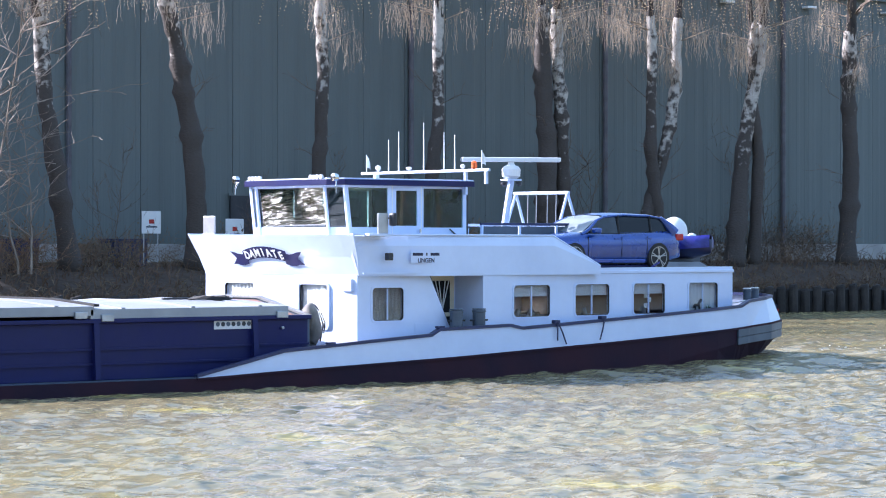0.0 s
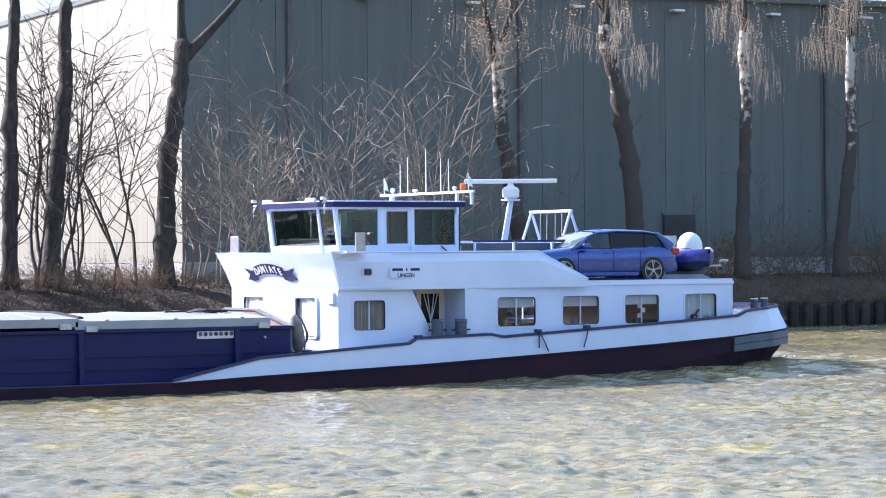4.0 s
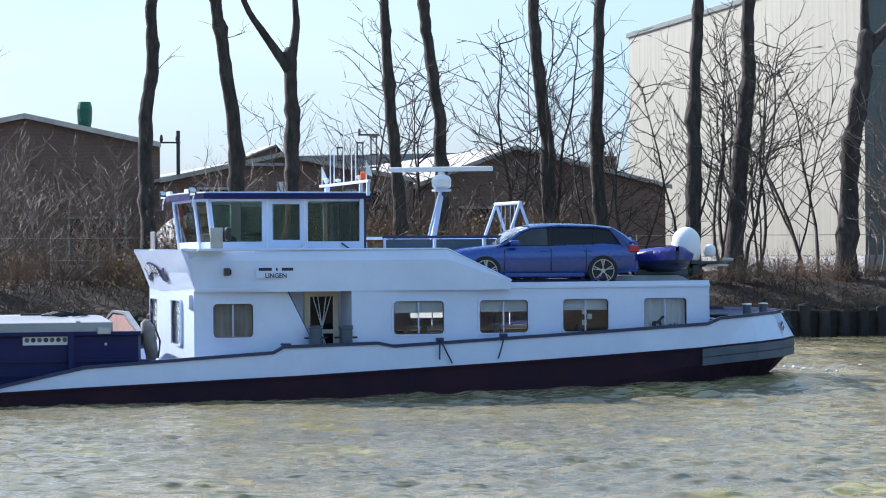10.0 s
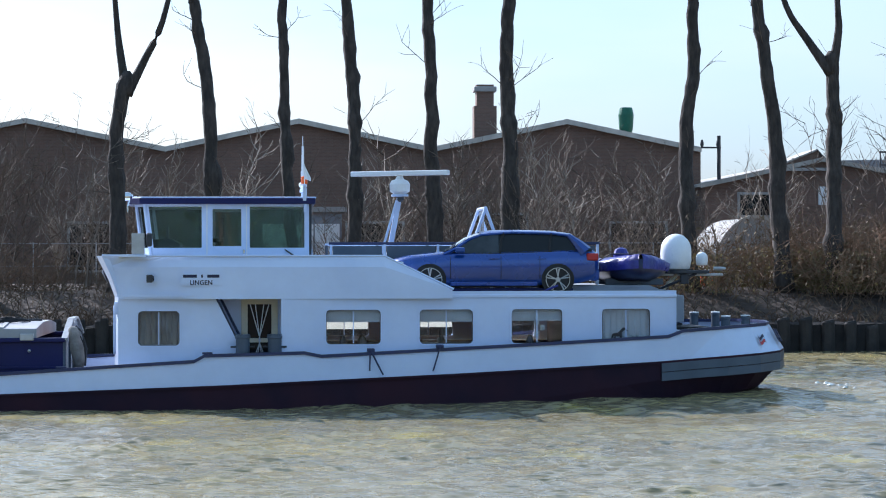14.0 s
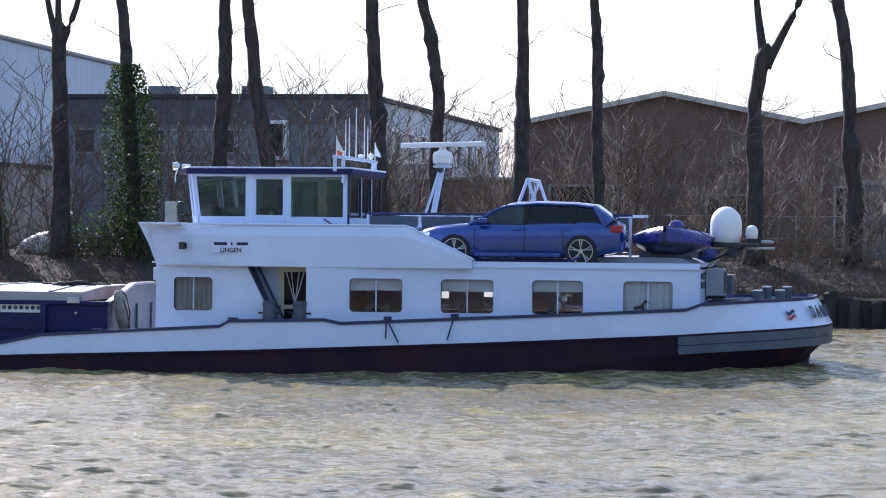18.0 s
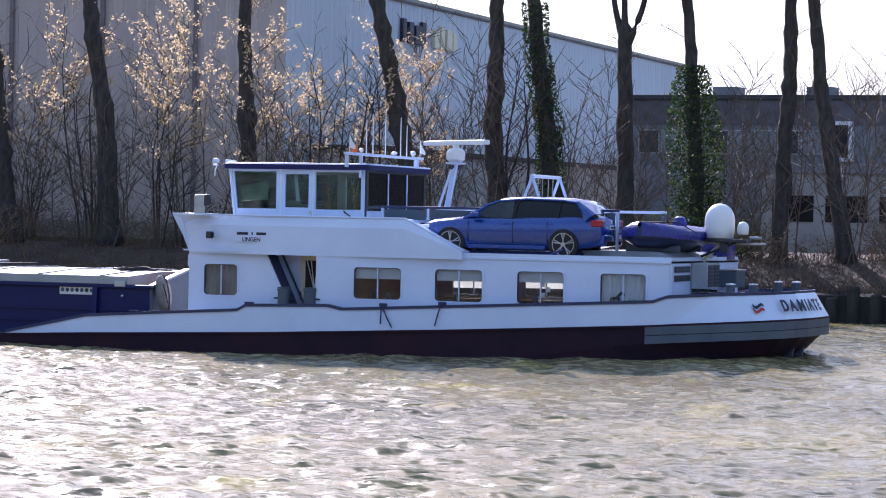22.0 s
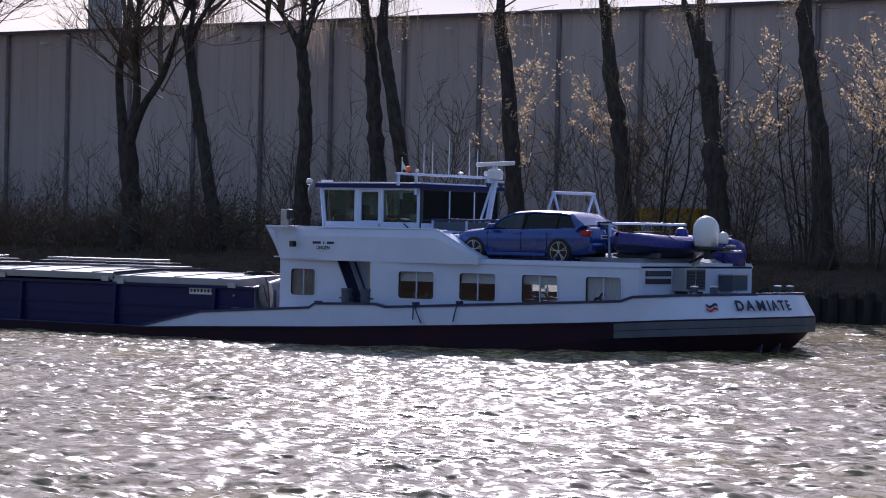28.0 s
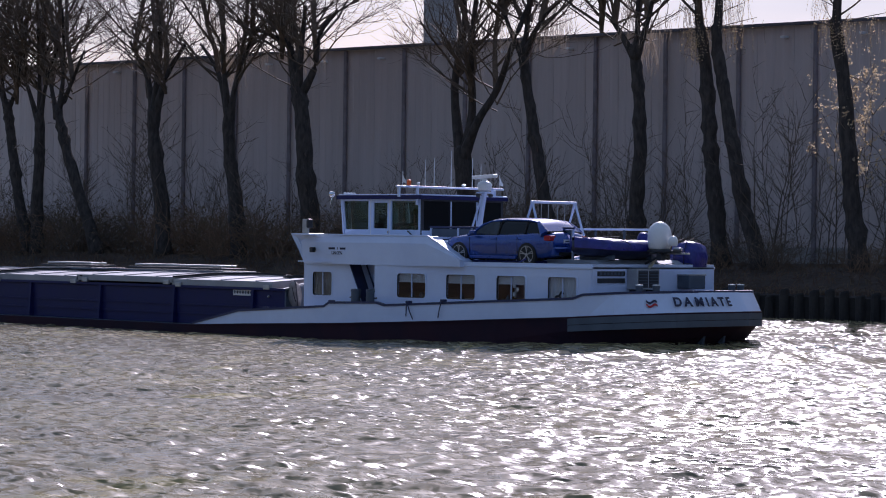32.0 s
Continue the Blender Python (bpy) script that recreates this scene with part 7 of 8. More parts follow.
def tree(i, x, bends, r, kind="poplar", fork=None):
    """One bank-side tree. bends: how far its trunk has strayed sideways 3, 6, 9 and 11.5 m above its foot."""
    rng = random.Random(900 + i)
    word = {"poplar": "tall bare tree with dark rough bark on the canal bank", "birch": "tall bare birch with pale patched bark and hanging twigs", "ivy": "tall bare tree with its trunk wrapped in green ivy"}[kind]
    y = TREE_Y + rng.uniform(-0.1, 0.1)
    t = empty("tree", pose(x, y, GROUND - 0.15), word, "tree", "trees on the canal bank")
    zs = [0, 0.5, 1.3] + [2.0 + 0.36 * k for k in range(28)]
    if x < -84 and not fork:
        side = rng.choice((-1, 1))
        fork = (rng.uniform(11.0, 12.6), [(-0.8 * side, 13.2), (-2.1 * side, 15.6)], [(0.35 * side, 14.0), (0.5 * side, 18)], [(1.2 * side, 13.4), (3.0 * side, 15.2)])
    zf = (fork[0] - GROUND) if fork else 12.0
    zs = [z for z in zs if z < zf] + [zf]
    kink = rng.uniform(0, 6.28)
    stray = list(zip((0, 3, 6, 9, 11.5), [0] + list(bends)))
    def lean(z):
        a = sum(interp(z + k, stray) for k in (-0.6, 0, 0.6)) / 3
        return a + (0.10 * noise.noise(Vector((z * 0.8, kink, 0))) + 0.05 * noise.noise(Vector((z * 2.2, kink, 5)))) * min(1, z / 3), 0.08 * math.sin(z * 0.7 + kink)
    path = [(*lean(z), z) for z in zs]
    radii = [1.07 * r * (1.35 - 0.35 * min(1, z / 1.0)) * (1 - 0.42 * z / 14) * (1 + 0.13 * noise.noise(Vector((x, z * 1.3, 0))) + 0.09 * noise.noise(Vector((x, z * 3.7, 4)))) for z in zs]
    for k in range(2, len(radii) - 1):
        if rng.random() < 0.16:
            radii[k] *= rng.uniform(1.12, 1.32)
    bm = bmesh.new()
    tip = Vector(path[-1]) + Vector((0, 0, 0.2))
    loft(bm, trunk_rings(path + [tip], radii + [radii[-1] * 0.5], x))
    part("trunk", bm, BIRCH if kind == "birch" else BARK, t, smooth=True)
    p, rr = Vector(path[-1]), radii[-1]
    arms = []
    ways = fork[1:] if fork else ([(rng.uniform(-0.2, 0.2), GROUND + zf + 1.5), (rng.uniform(-0.4, 0.4), GROUND + zf + 4.0)],)
    for way in ways:
        pts = bowed([p - Vector((0, 0, 0.7))] + [p + Vector((dx, rng.uniform(-0.25, 0.25), h - GROUND - zf)) for dx, h in way])
        share = 0.95 if len(ways) == 1 else 0.72 if len(ways) == 2 else 0.6
        part("limb", tubem(pts, [rr * (share + (0.9 - share) * max(0, 1 - k / 3)) * (1 - 0.6 * k / (len(pts) - 1)) for k in range(len(pts))], n=8), BARK, t, smooth=True)
        arms.append(pts[-1] if len(ways) > 1 else pts[4])
        if x < -84:
            arms[-1] = pts[len(pts) // 2]
            if way is ways[0]:
                arms.append(pts[-2])
    for k, a in enumerate(arms):
        c = new("crown", CROWNS[(i * 2 + k * 2 + (0 if kind == "birch" else 1)) % 6])
        c.parent = t
        c.matrix_local = Matrix.Translation(a) @ pose(0, 0, 0, 0, 0, rng.uniform(0, 360)) @ Matrix.Diagonal((1.3, 1.3, 0.85, 1) if x < -84 else (1, 1, 1, 1))
    if x > 60 or x < -86 or (x < -41 and i % 4 != 0):
        h = new("hanging_spray", HANGING[i % 4 + (0 if x > 0 or x < -86 else 4)])
        h.parent = t
        h["kind"] = "stuff"
        h.matrix_local = Matrix.Translation((*lean(min(11, zf)), 0 if x > 0 else 1.0 if x < -86 else 2.0)) @ pose(0, 0, 0, 0, 0, rng.uniform(0, 360))
    # a few dead side twigs and stubs on the trunk
    s = Sticks(3000 + i)
    for k in range(rng.randint(4, 9)):
        z = rng.uniform(3.0, zf)
        q = Vector((*lean(z), z))
        a = rng.uniform(0, 6.28)
        s.grow(q, Vector((math.cos(a), math.sin(a), 0.5)).normalized(), rng.uniform(0.5, 1.8), 0.022, 1, 0, 0.1, 0.3, 2)
    if kind == "ivy":
        bush = (x < -29 and x > -31)
        for k in range(9500 if bush else 6000):
            z = rng.uniform(0.2, 7.9 if bush else 10.5)
            a = rng.uniform(0, 6.28)
            spread = r + (0.95 * math.sin(math.pi * min(1, z / 8.2)) ** 0.6 if bush else 0.16) * rng.random() ** 0.7
            if not bush:
                spread += 0.25 * max(0, noise.noise(Vector((z * 0.8, a, x))))
            lx, ly = lean(z)
            s.leaf(Vector((lx + spread * math.cos(a), ly + spread * math.sin(a), z)), rng.uniform(0.04, 0.09), 1 if rng.random() < 0.8 else 2)
        tagged(s.make("ivy", [TWIG, IVY, IVY_L], t), kind="stuff")
    else:
        tagged(s.make("side_growth", [TWIG], t), kind="stuff")
    return t


EAST = [(111.2, 0.14, 0.23, 0.17, 0.2, 0.47), (104.2, 0.14, 0.26, -0.09, -0.07, 0.32), (102.85, 0.31, 0.81, 1.4, 1.97, 0.45), (97.85, -0.48, -0.8, -0.85, -0.85, 0.31), (95.95, 1.19, 2.25, 2.82, 3.06, 0.35),
        (90.25, 0.12, 0.18, -0.04, -0.14, 0.49), (91.65, -0.21, -0.45, -0.64, -0.65, 0.37), (83.15, 0.27, 0.6, 0.73, 0.86, 0.33), (77.05, 0.13, 0.3, 0.34, 0.25, 0.34), (70.85, -0.12, -0.36, -0.94, -1.67, 0.45),
        (64.8, -0.58, -1.03, -1.39, -1.65, 0.38)]
MIDDLE = [(46.49, 0.17, 0.36, 0.88, 1.23, 0.44), (41.35, 0.23, 0.56, 0.8, 0.87, 0.38), (39.58, 0.03, 0.11, 0.18, 0.28, 0.33), (35.9, -0.34, -0.52, -0.4, -0.33, 0.3), (33.51, -0.12, -0.25, -0.64, -0.81, 0.32),
        (28.88, -0.04, -0.08, -0.48, -0.77, 0.3), (27.25, -0.19, -0.41, -0.71, -0.79, 0.27), (22.58, 0.05, 0.11, 0.01, -0.12, 0.32), (20.63, -0.13, -0.32, -0.68, -1.1, 0.34), (16.96, -0.18, -0.25, 0.15, 0.06, 0.31),
        (9.76, 0.06, 0.05, -0.12, 0.05, 0.35), (6.91, -0.09, -0.2, -0.23, -0.33, 0.31)]
WEST = [(3.69, 0.03, 0.07, -0.08, -0.29, 0.29), (1.34, -0.13, -0.29, -0.38, -0.41, 0.24), (-1.65, -0.05, -0.23, -0.47, -0.87, 0.3), (-5.46, -0.03, -0.07, 0.44, 0.8, 0.33), (-11.5, -0.05, -0.12, -0.17, -0.33, 0.24),
        (-14.69, 0.05, 0.12, 0.1, 0.04, 0.31), (-18.19, 0.14, 0.32, -0.07, -0.64, 0.29), (-20.07, -0.21, -0.35, -0.49, -0.65, 0.34), (-24.14, -0.54, -1.09, -1.44, -1.58, 0.32), (-26.94, 0.12, 0.24, 0.32, 0.28, 0.32),
        (-30.26, -0.12, -0.28, -0.53, -0.83, 0.3), (-33.42, 0.0, -0.01, -0.12, -0.2, 0.37), (-36.07, -0.48, -0.93, -1.28, -1.56, 0.4), (-38.6, -0.51, -0.56, -0.51, -0.55, 0.42)]
FAR_WEST = [(-42.32, -0.64, -1.27, -1.85, -2.46, 0.41), (-50.24, -0.19, -0.42, -0.66, -0.64, 0.39), (-57.15, -0.22, -0.51, -1.14, -1.32, 0.45), (-62.23, -0.58, -1.0, -1.28, -1.81, 0.5), (-67.38, -0.44, -0.85, -1.33, -1.73, 0.4),
        (-73.73, -0.29, -0.66, -1.01, -1.48, 0.44), (-79.53, -1.03, -1.83, -2.57, -2.9, 0.39), (-82.15, -0.31, -0.63, -1.0, -1.37, 0.42), (-87.39, -0.06, 0.07, -0.11, -0.26, 0.4), (-93.13, -0.66, -1.49, -2.12, -2.46, 0.36),
        (-99.55, -0.18, -0.39, -0.62, -0.62, 0.55), (-112.11, -0.18, -0.51, -1.05, -1.59, 0.56), (-118.39, -0.42, -0.87, -1.0, -1.0, 0.44), (-125.44, -0.4, -0.83, -1.12, -1.37, 0.49), (-131.88, -1.3, -2.83, -4.24, -4.9, 0.4),
        (-138.3, 0.03, 0.06, 0.05, 0.0, 0.41), (-139.08, -0.76, -1.63, -2.4, -2.79, 0.37), (-146.0, 0.1, 0.25, 0.4, 0.6, 0.42)]
# where a trunk parts: height, then each limb as (sideways, height) steps
FORKS = {46.49: (12.8, [(0.0, 14.4), (0.1, 17)], [(2.1, 14.2), (3.6, 16)]), 22.58: (11.64, [(-1.0, 12.4), (-1.8, 13.6), (-2.6, 16)], [(0.25, 12.6), (0.2, 13.7), (0.1, 17)]),
         -5.46: (10.75, [(-0.25, 11.6), (-0.4, 13.0), (-0.6, 16)], [(0.68, 11.4), (1.4, 12.9), (2.1, 16)]), -33.42: (11.7, [(-0.5, 12.5), (-0.9, 15)], [(-0.1, 13), (0.0, 17)], [(0.7, 12.5), (1.3, 15)]),
         -99.55: (8.52, [(-0.8, 11.9), (-0.1, 15.2), (-0.2, 18)], [(1.3, 10.0), (2.4, 11.7), (3.9, 14.0), (5.2, 17)], [(0.5, 10.5), (0.7, 14.0), (1.2, 17.5)]),
         -112.11: (12.3, [(-0.5, 13.6), (-0.9, 16.6)], [(0.4, 14.0), (0.5, 17)], [(1.2, 13.3), (1.9, 15.3), (3.2, 16.6)], [(-0.6, 14.6), (-2.0, 15.3), (-3.5, 15.8)]),
         -62.23: (12.6, [(-0.5, 13.4), (-1.2, 14.6)], [(0.0, 14), (0.3, 17)]), 64.8: (13.2, [(-0.8, 15)], [(0.8, 15)]), -93.13: (14.0, [(-1.2, 15.6), (-1.8, 18)], [(0.3, 16), (1.0, 18.5)], [(1.4, 15.2), (3.0, 16.4)]),
         -87.39: (13.6, [(-1.3, 14.8), (-2.4, 15.6)], [(0.1, 15), (0.2, 18)], [(0.9, 15.0), (1.5, 17.5)])}


def plant_trees():
    i = 0
    for row in (EAST, MIDDLE, WEST, FAR_WEST):
        for x, *lean, r in row:
            kind = "birch" if x > 60 else "ivy" if x in (-30.26, -36.07) else "poplar"
            o = tree(i, x, lean, r, kind, FORKS.get(x))
            i += 2 if (x < -41) and kind == "poplar" else 1


def sapling_mesh(seed, h, stems, gold=False, bark=None, stout=1.0, wide=0.0):
    """Slim stems with long rising branches; gold: bunches of catkins towards the branch ends."""
    pairs = []
    rng = random.Random(seed)
    s = None
    def shoot(p, d, length, ra, rb, n, wild, up, into=None):
        out, line = [], [p]
        for i in range(n):
            d = (d + Vector((rng.gauss(0, wild), rng.gauss(0, wild), rng.gauss(0, wild) + up))).normalized()
            q = p + d * (length / n)
            line.append(q)
            if not into:
                s.stick(p, q, ra + (rb - ra) * i / n, ra + (rb - ra) * (i + 1) / n)
            out.append((q, d, (i + 1) / n))
            p = q
        if into:
            into.chain(line, [ra + (rb - ra) * i / n for i in range(n + 1)])
        return out
    def out_from(d, tilt):
        a = rng.uniform(0, 6.28)
        return (d * math.cos(tilt) + Vector((math.cos(a), math.sin(a), 0)) * math.sin(tilt)).normalized()
    for k in range(stems):
        a, tilt = rng.uniform(0, 6.28), rng.uniform(0.03, 0.3)
        p = Vector((rng.gauss(0, 0.35), rng.gauss(0, 0.35), -0.1))
        hh = h * rng.uniform(0.65, 1.05)
        trunk, s = Sticks(seed + 10 * k), Sticks(seed + 10 * k + 5)
        pairs.append((trunk, s))
        for q, d, u in shoot(p, Vector((math.cos(a) * tilt, math.sin(a) * tilt, 1)).normalized(), hh, stout * rng.uniform(0.028, 0.045), 0.009 * stout, 12, 0.07 + 0.07 * wide, 0.03 + 0.03 * wide, trunk):
            if u < 0.22:
                continue
            for j in range(rng.choice((1, 1, 2))):
                ln = hh * (0.22 + 0.36 * (1 - u)) * rng.uniform(0.6, 1.25)
                for q2, d2, u2 in shoot(q, out_from(d, rng.uniform(0.55, 1.2) + 0.35 * wide), ln, 0.019 + 0.012 * wide, 0.006 + 0.003 * wide, 6, 0.12 + 0.12 * wide, 0.07):
                    if rng.random() < 0.7:
                        for q3, d3, u3 in shoot(q2, out_from(d2, rng.uniform(0.4, 0.9) + 0.3 * wide), rng.uniform(0.25, 0.8) * (1 + 0.5 * wide), 0.011 + 0.004 * wide, 0.006 + 0.001 * wide, 3, 0.12 + 0.15 * wide, 0.06):
                            if gold and q3.z > 0.42 * h and u > 0.3:
                                for m in range(7):
                                    if rng.random() < 0.85:
                                        s.leaf(q3 + Vector((rng.gauss(0, 0.07), rng.gauss(0, 0.07), rng.gauss(0, 0.07))), rng.uniform(0.03, 0.09))
    out = []
    for pair in pairs:
        row = []
        for k in pair:
            o = k.make("shrub", [bark or TWIG, CATKIN])
            row.append(o.data)
            bpy.data.objects.remove(o)
        out.append(row)
    return out


def thicket_mesh(seed, h, green=0, dark=False):
    s = Sticks(seed)
    rng = s.rng
    for k in range(46):
        a = rng.uniform(0, 6.28)
        p = Vector((rng.gauss(0, 1.0), rng.gauss(0, 0.6), -0.1))
        s.grow(p, Vector((math.cos(a) * 0.8, math.sin(a) * 0.6, 0.9)).normalized(), h * rng.uniform(0.5, 0.9), rng.uniform(0.012, 0.022), 1, 0.25, 0.02, 0.4, 3)
    for k in range(green):
        s.leaf(Vector((rng.gauss(0, 1.0), rng.gauss(0, 0.6), 1.5 * h / 2.5 * rng.random() ** 1.4)), rng.uniform(0.04, 0.09), 2)
    o = s.make("thicket", [TWIG if dark else BRAMBLE, STRAW, OLIVE])
    me = o.data
    bpy.data.objects.remove(o)
    return me


def plant_shrubs():
    rng = random.Random(77)
    bare = [sapling_mesh(100 + k, 6.2 + k * 0.6, 2 + k % 3) for k in range(6)]
    # pale bark paints the sunlit flecks among the stems
    fleck = [sapling_mesh(290 + k, 5.5 + 0.7 * k, 3, False, TWIG_PALE, 0.6) for k in range(3)]
    multi = [sapling_mesh(270 + k, 7.0 + 0.9 * k, 3, False, BARK, 1.7) for k in range(3)]
    slim = [sapling_mesh(240 + k, 5.0 + 0.8 * k, 4, False, TWIG, 0.9) for k in range(4)]
    # dark bark paints stems outlined on the bright wall, paler bark the sunlit ones
    crooked = [sapling_mesh(410 + k, 7.4 + k * 0.8, 2 + k % 2, False, BARK, 1.7, 0.42) for k in range(4)]
    spread = [sapling_mesh(430 + k, 7.4 + k * 0.8, 2 + k % 2, False, TWIG_MID, 1.3, 0.45) for k in range(4)]
    light = [sapling_mesh(130 + k, 6.6 + k * 0.7, 3 + k % 2, False, TWIG_PALE) for k in range(4)]
    gold = [sapling_mesh(200 + k, 8.0 + k * 0.6, 3, True) for k in range(3)]
    brush = [thicket_mesh(300 + k, 2.2 + 0.5 * k, 0, k in (0, 3)) for k in range(4)]
    bramble = [thicket_mesh(340 + k, 1.8 + 0.4 * k, 800) for k in range(3)]
    def put(me, name, x, y, s, label, cat, group, tint=None):
        o = new(name, None if isinstance(me, list) else me)
        if isinstance(me, list):
            for stem_mesh, spray_mesh in me:
                stem = new("stem", stem_mesh)
                stem.parent = o
                spray = new("branch_spray", spray_mesh)
                spray.parent = stem
                spray["kind"] = "stuff"
        o.matrix_world = pose(x, y, GROUND - 0.1, 0, 0, rng.uniform(0, 360)) @ Matrix.Scale(s, 4)
        tagged(o, label, cat, group)
        return o
    def clearing(x, y):
        """The open yards before the white shed and the shelter."""
        return (y < 111.5 and -2.0 < x < 3.6) or (y < 108 and 17.2 < x < 21.5)
    def many(n, x0, x1, pool, y0, y1, s0, s1, name, label, cat, group, thin=1):
        for k in range(n):
            x = x0 + (x1 - x0) * (k + rng.random()) / n
            shape, y = pool[rng.randrange(len(pool))], rng.uniform(y0, y1)
            o = put(shape, name, x, y, rng.uniform(s0, s1), label, cat, group)
            if k % thin or (clearing(x, y) and k % 4):
                for c in list(o.children_recursive) + [o]:
                    bpy.data.objects.remove(c)
    pale = "bare sapling with many thin pale branches on the bank"
    many(6, 46, 62, light, 100.8, 104.5, 0.85, 1.25, "sapling", pale, "sapling", "saplings on the bank")
    many(9, 46.5, 63, spread, 100.8, 105, 0.85, 1.2, "sapling", "bare sapling with crooked spreading pale branches", "sapling", "saplings on the bank")
    many(6, 62, 112, bare, 103.5, 108, 0.6, 1.0, "sapling", pale, "sapling", "saplings on the bank")
    many(4, 34, 41, crooked, 101.5, 105, 0.8, 1.15, "sapling", "bare sapling with crooked dark branches", "sapling", "saplings on the bank")
    many(4, 40.5, 46.5, crooked, 100.9, 105, 0.95, 1.3, "sapling", "bare sapling with crooked dark branches", "sapling", "saplings on the bank")
    many(46, -22, 24, bare, 101.5, 110, 0.45, 0.85, "sapling", pale, "sapling", "saplings on the bank", 2)
    many(30, -22, 24, light, 102.5, 110, 0.4, 0.8, "sapling", pale, "sapling", "saplings on the bank", 3)
    many(48, -24, 22, slim, 103.5, 117, 0.5, 1.0, "sapling", "slim dark sapling with many fine bare twigs", "sapling", "saplings on the bank")
    many(9, 24, 38, slim, 104.5, 112, 0.6, 1.1, "sapling", "slim dark sapling with many fine bare twigs", "sapling", "saplings on the bank")
    many(12, -68, -38, multi, 102.0, 107, 0.8, 1.2, "sapling", "young bare tree with several dark stems", "sapling", "saplings on the bank")
    many(16, -24, 34, spread, 102.5, 110, 0.45, 0.8, "sapling", "bare sapling with crooked spreading pale branches", "sapling", "saplings on the bank", 2)
    many(26, -24, 23, fleck, 104, 116, 0.7, 1.15, "sapling", pale, "sapling", "saplings on the bank")
    many(26, -46, -20, bare, 101.5, 108, 0.75, 1.2, "sapling", pale, "sapling", "saplings on the bank")
    many(30, -92, -44, bare, 101.5, 108, 0.8, 1.2, "sapling", pale, "sapling", "saplings on the bank")
    many(26, -150, -92, bare, 101.5, 108, 0.6, 1.1, "sapling", pale, "sapling", "saplings on the bank")
    many(5, 25, 37, crooked, 103, 106, 1.0, 1.3, "sapling", "bare sapling with crooked dark branches", "sapling", "saplings on the bank")
    for x, sc in ((-43.5, 0.9), (-46.3, 1.05), (-49.6, 0.95), (-52.8, 1.1), (-54.9, 1.15), (-62.6, 1.15), (-68.5, 1.0), (-75.5, 1.05)):
        put(gold[rng.randrange(3)], "sapling", x, rng.uniform(103.5, 106), sc, "slender sapling hung with golden catkins and dry leaves", "sapling", "golden saplings")
    rough = "tangled thicket of brown dead stems"
    many(48, -22, 18, brush, 101.5, 106, 0.4, 0.7, "thicket", rough, "thicket", "thickets on the bank")
    many(26, 17, 34, bramble, 101.2, 104.0, 0.8, 1.15, "thicket", "tangled brambles with brown stems and olive green leaves", "thicket", "thickets on the bank")
    many(38, 17, 34, brush, 103.5, 107, 0.85, 1.2, "thicket", rough, "thicket", "thickets on the bank")
    many(56, 34, 62, brush, 100.2, 105, 0.28, 0.5, "thicket", rough, "thicket", "thickets on the bank")
    many(30, 60, 116, brush, 102.5, 108, 0.5, 0.9, "thicket", rough, "thicket", "thickets on the bank")
    many(52, -90, -22, brush, 101.6, 105.5, 0.5, 0.85, "thicket", rough, "thicket", "thickets on the bank")
    many(64, -152, -88, brush, 102.5, 107, 0.8, 1.3, "thicket", rough, "thicket", "thickets on the bank")
    def leafy_bush(seed, size):
        s = Sticks(seed)
        for k in range(14):
            a = s.rng.uniform(0, 6.28)
            p = Vector((s.rng.gauss(0, 0.3), s.rng.gauss(0, 0.25), -0.1))
            q = p + Vector((0.5 * math.cos(a), 0.5 * math.sin(a), s.rng.uniform(0.6, 1.6))) * size
            s.stick(p, q, 0.02, 0.008)
            for m in range(60):
                r = p.lerp(q, s.rng.uniform(0.3, 1.1)) + Vector((s.rng.gauss(0, 0.22), s.rng.gauss(0, 0.22), s.rng.gauss(0, 0.2))) * size
                s.leaf(r, s.rng.uniform(0.04, 0.09), 1 if s.rng.random() < 0.5 else 2)
        o = s.make("bush", [TWIG, IVY, IVY_L])
        me = o.data
        bpy.data.objects.remove(o)
        return me
    green = [leafy_bush(610 + k, 1.0 + 0.25 * k) for k in range(3)]
    for x, y in ((-33.0, 103.6), (-31.6, 103.0), (-28.6, 103.5), (-29.8, 101.9), (-44.5, 103.8), (-40.2, 103.3), (-52.0, 103.6)):
        put(green[rng.randrange(3)], "bush", x, y, rng.uniform(0.8, 1.3), "small evergreen bush with yellow green leaves on the bank", "bush", "bushes on the bank")
    # low dry growth over the slope
    s = Sticks(555)
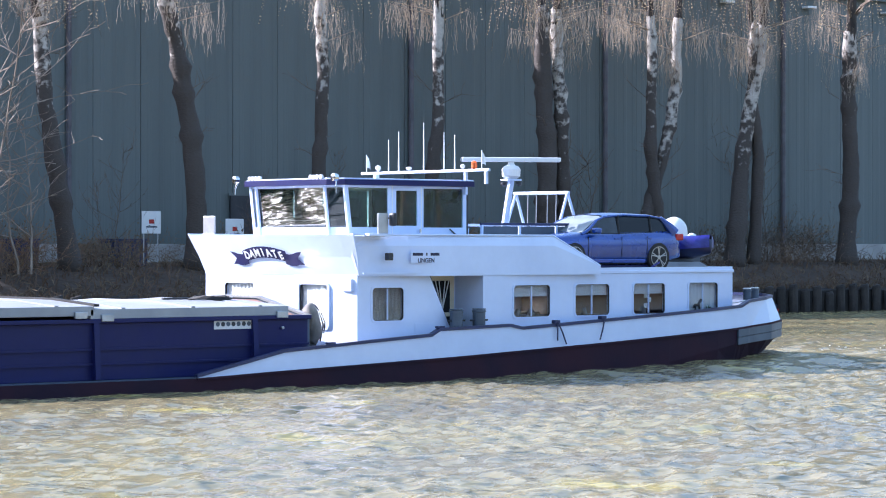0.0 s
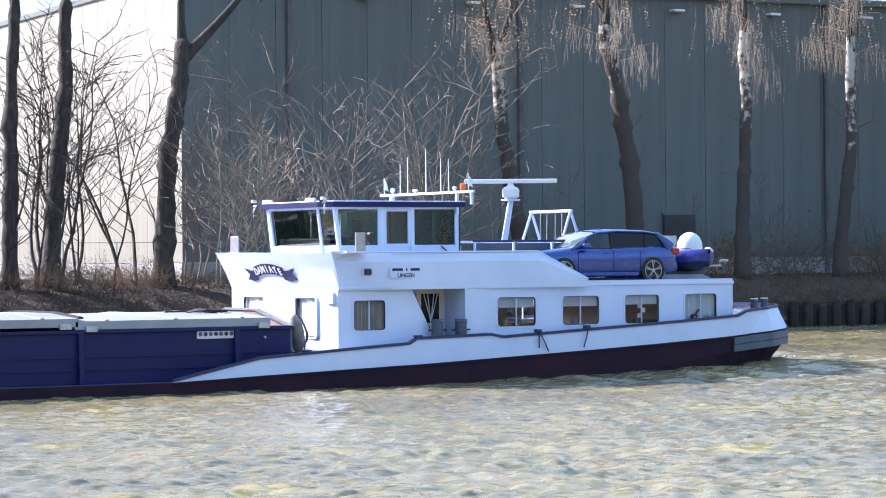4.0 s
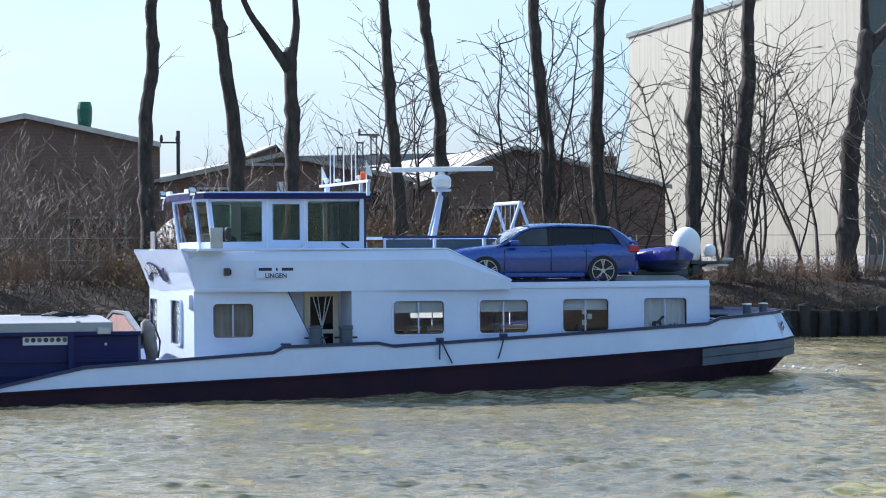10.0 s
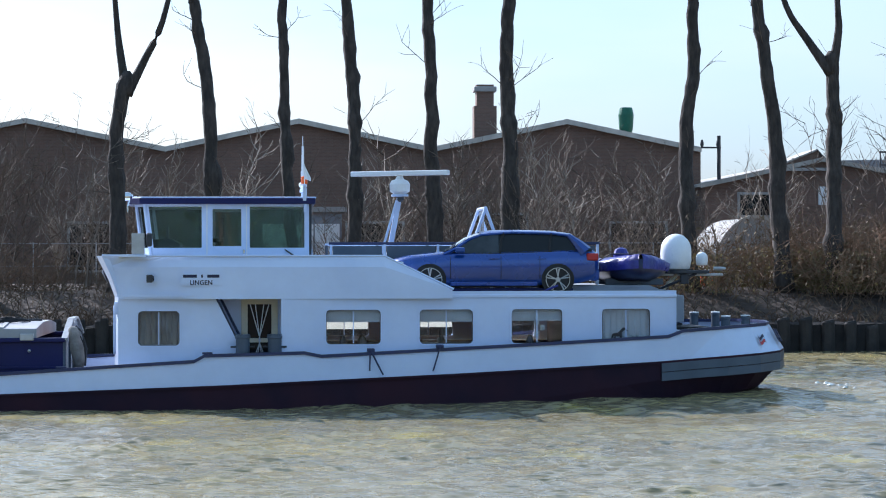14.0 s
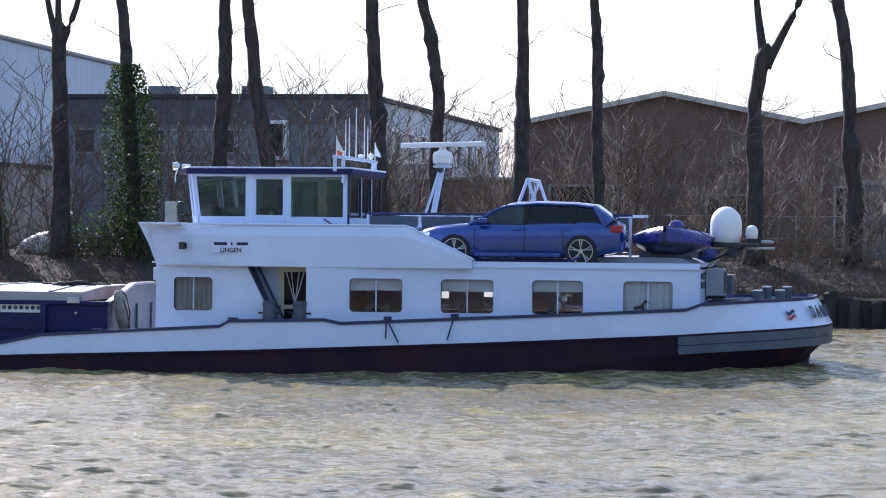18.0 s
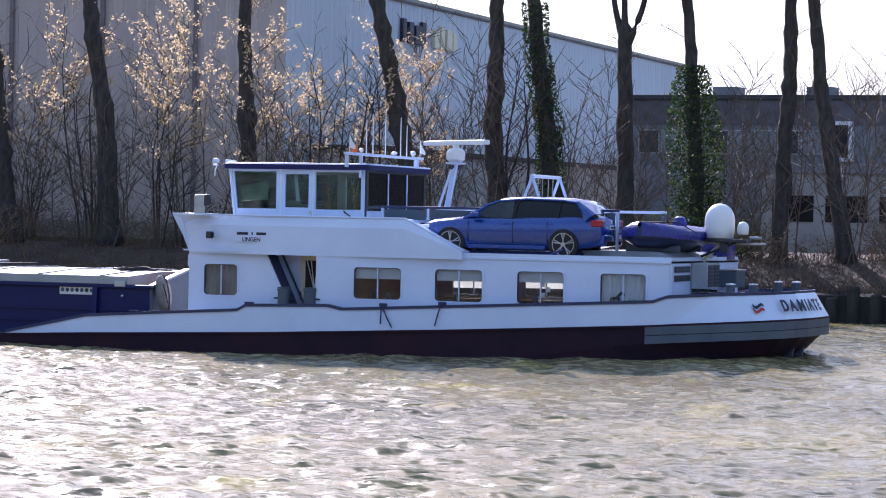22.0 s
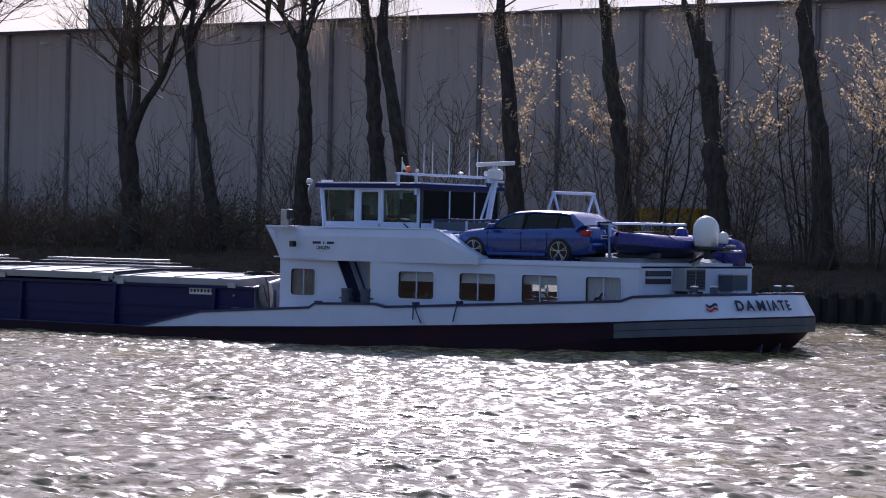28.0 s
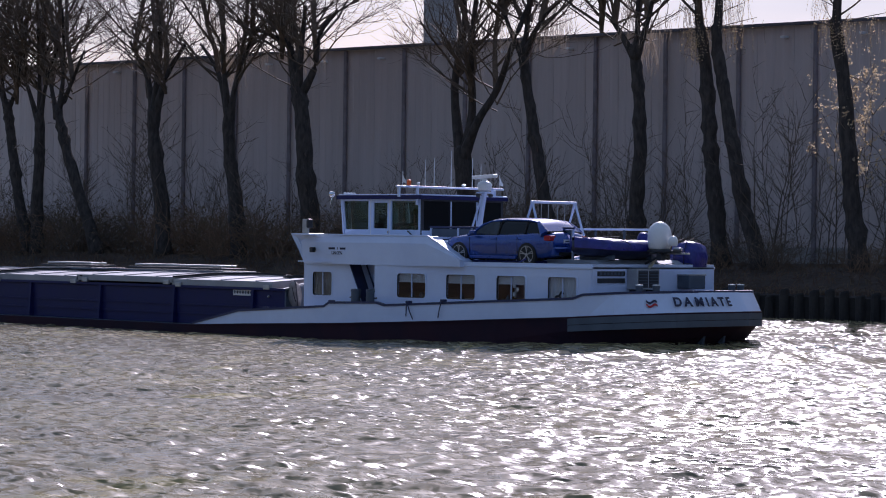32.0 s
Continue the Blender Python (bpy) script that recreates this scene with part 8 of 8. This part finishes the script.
    for k in range(26000):
        x = rng.uniform(-170, 118)
        y = 98.4 + 6.1 * rng.random() ** 1.5
        z = interp(y, [(98.9, 1.15), (99.6, 1.3), (101.2, 1.95), (103, 2.3), (105, 2.35)])
        p = Vector((x, y, z - 0.05))
        h = rng.uniform(0.2, 0.65) * (1.5 if noise.noise(Vector((x * 0.35, y, 3))) > 0.15 else 0.8)
        d = Vector((rng.gauss(0, 0.5), rng.gauss(0, 0.5), 1)).normalized()
        q = p + d * h * 0.6
        s.stick(p, q, 0.02, 0.014, 0 if rng.random() < 0.78 else 1)
        s.stick(q, q + (d + Vector((rng.gauss(0, 0.6), rng.gauss(0, 0.6), -0.5))).normalized() * h * 0.6, 0.012, 0.005, 0 if rng.random() < 0.7 else 1)
    o = s.make("bank_growth", [LITTER, STRAW])
    tagged(o, "low brown dead stems and dry grass over the bank", "undergrowth", kind="stuff")


def near_woods():
    """Leafy near-bank belt, added unseen behind the eye for the panes to mirror."""
    s = Sticks(808)
    rng = s.rng
    for k in range(130):
        x, y = rng.uniform(-190, 150), rng.uniform(-34, -20)
        h = rng.uniform(7, 13)
        top = Vector((x + rng.gauss(0, 1), y, 1.8 + h))
        s.stick(Vector((x, y, 1.6)), top, 0.16, 0.05)
        for j in range(9):
            p = Vector((x, y, 1.8)).lerp(top, rng.uniform(0.2, 0.95))
            q = p + Vector((rng.gauss(0, 1.6), rng.gauss(0, 1.2), rng.uniform(0.3, 2)))
            s.stick(p, q, 0.05, 0.02)
            for m in range(14):
                s.leaf(q + Vector((rng.gauss(0, 0.8), rng.gauss(0, 0.8), rng.gauss(0, 0.7))), rng.uniform(0.12, 0.3))
    for k in range(60000):
        s.leaf(Vector((rng.uniform(-190, 150), rng.uniform(-42, -36), 1.6 + 8 * rng.random() ** 1.5)), rng.uniform(0.06, 0.14))
    o = s.make("near_woods", [TWIG_PALE, IVY_L])
    tagged(o, "unseen belt of green leafy young trees on the near bank, added for reflections", "trees", kind="stuff")


plant_trees()
plant_shrubs()
near_woods()


# ---- what moves ----
def motions():
    for thing, local in MOVERS:
        walk(thing, [(t, pose(x, y, 0, 0, 0, 180) @ local) for t, x, y in BARGE_WAY])
    walk(WATER, [(0, pose(0, 0, 0)), (32, pose(-7, 0, 0))])


motions()
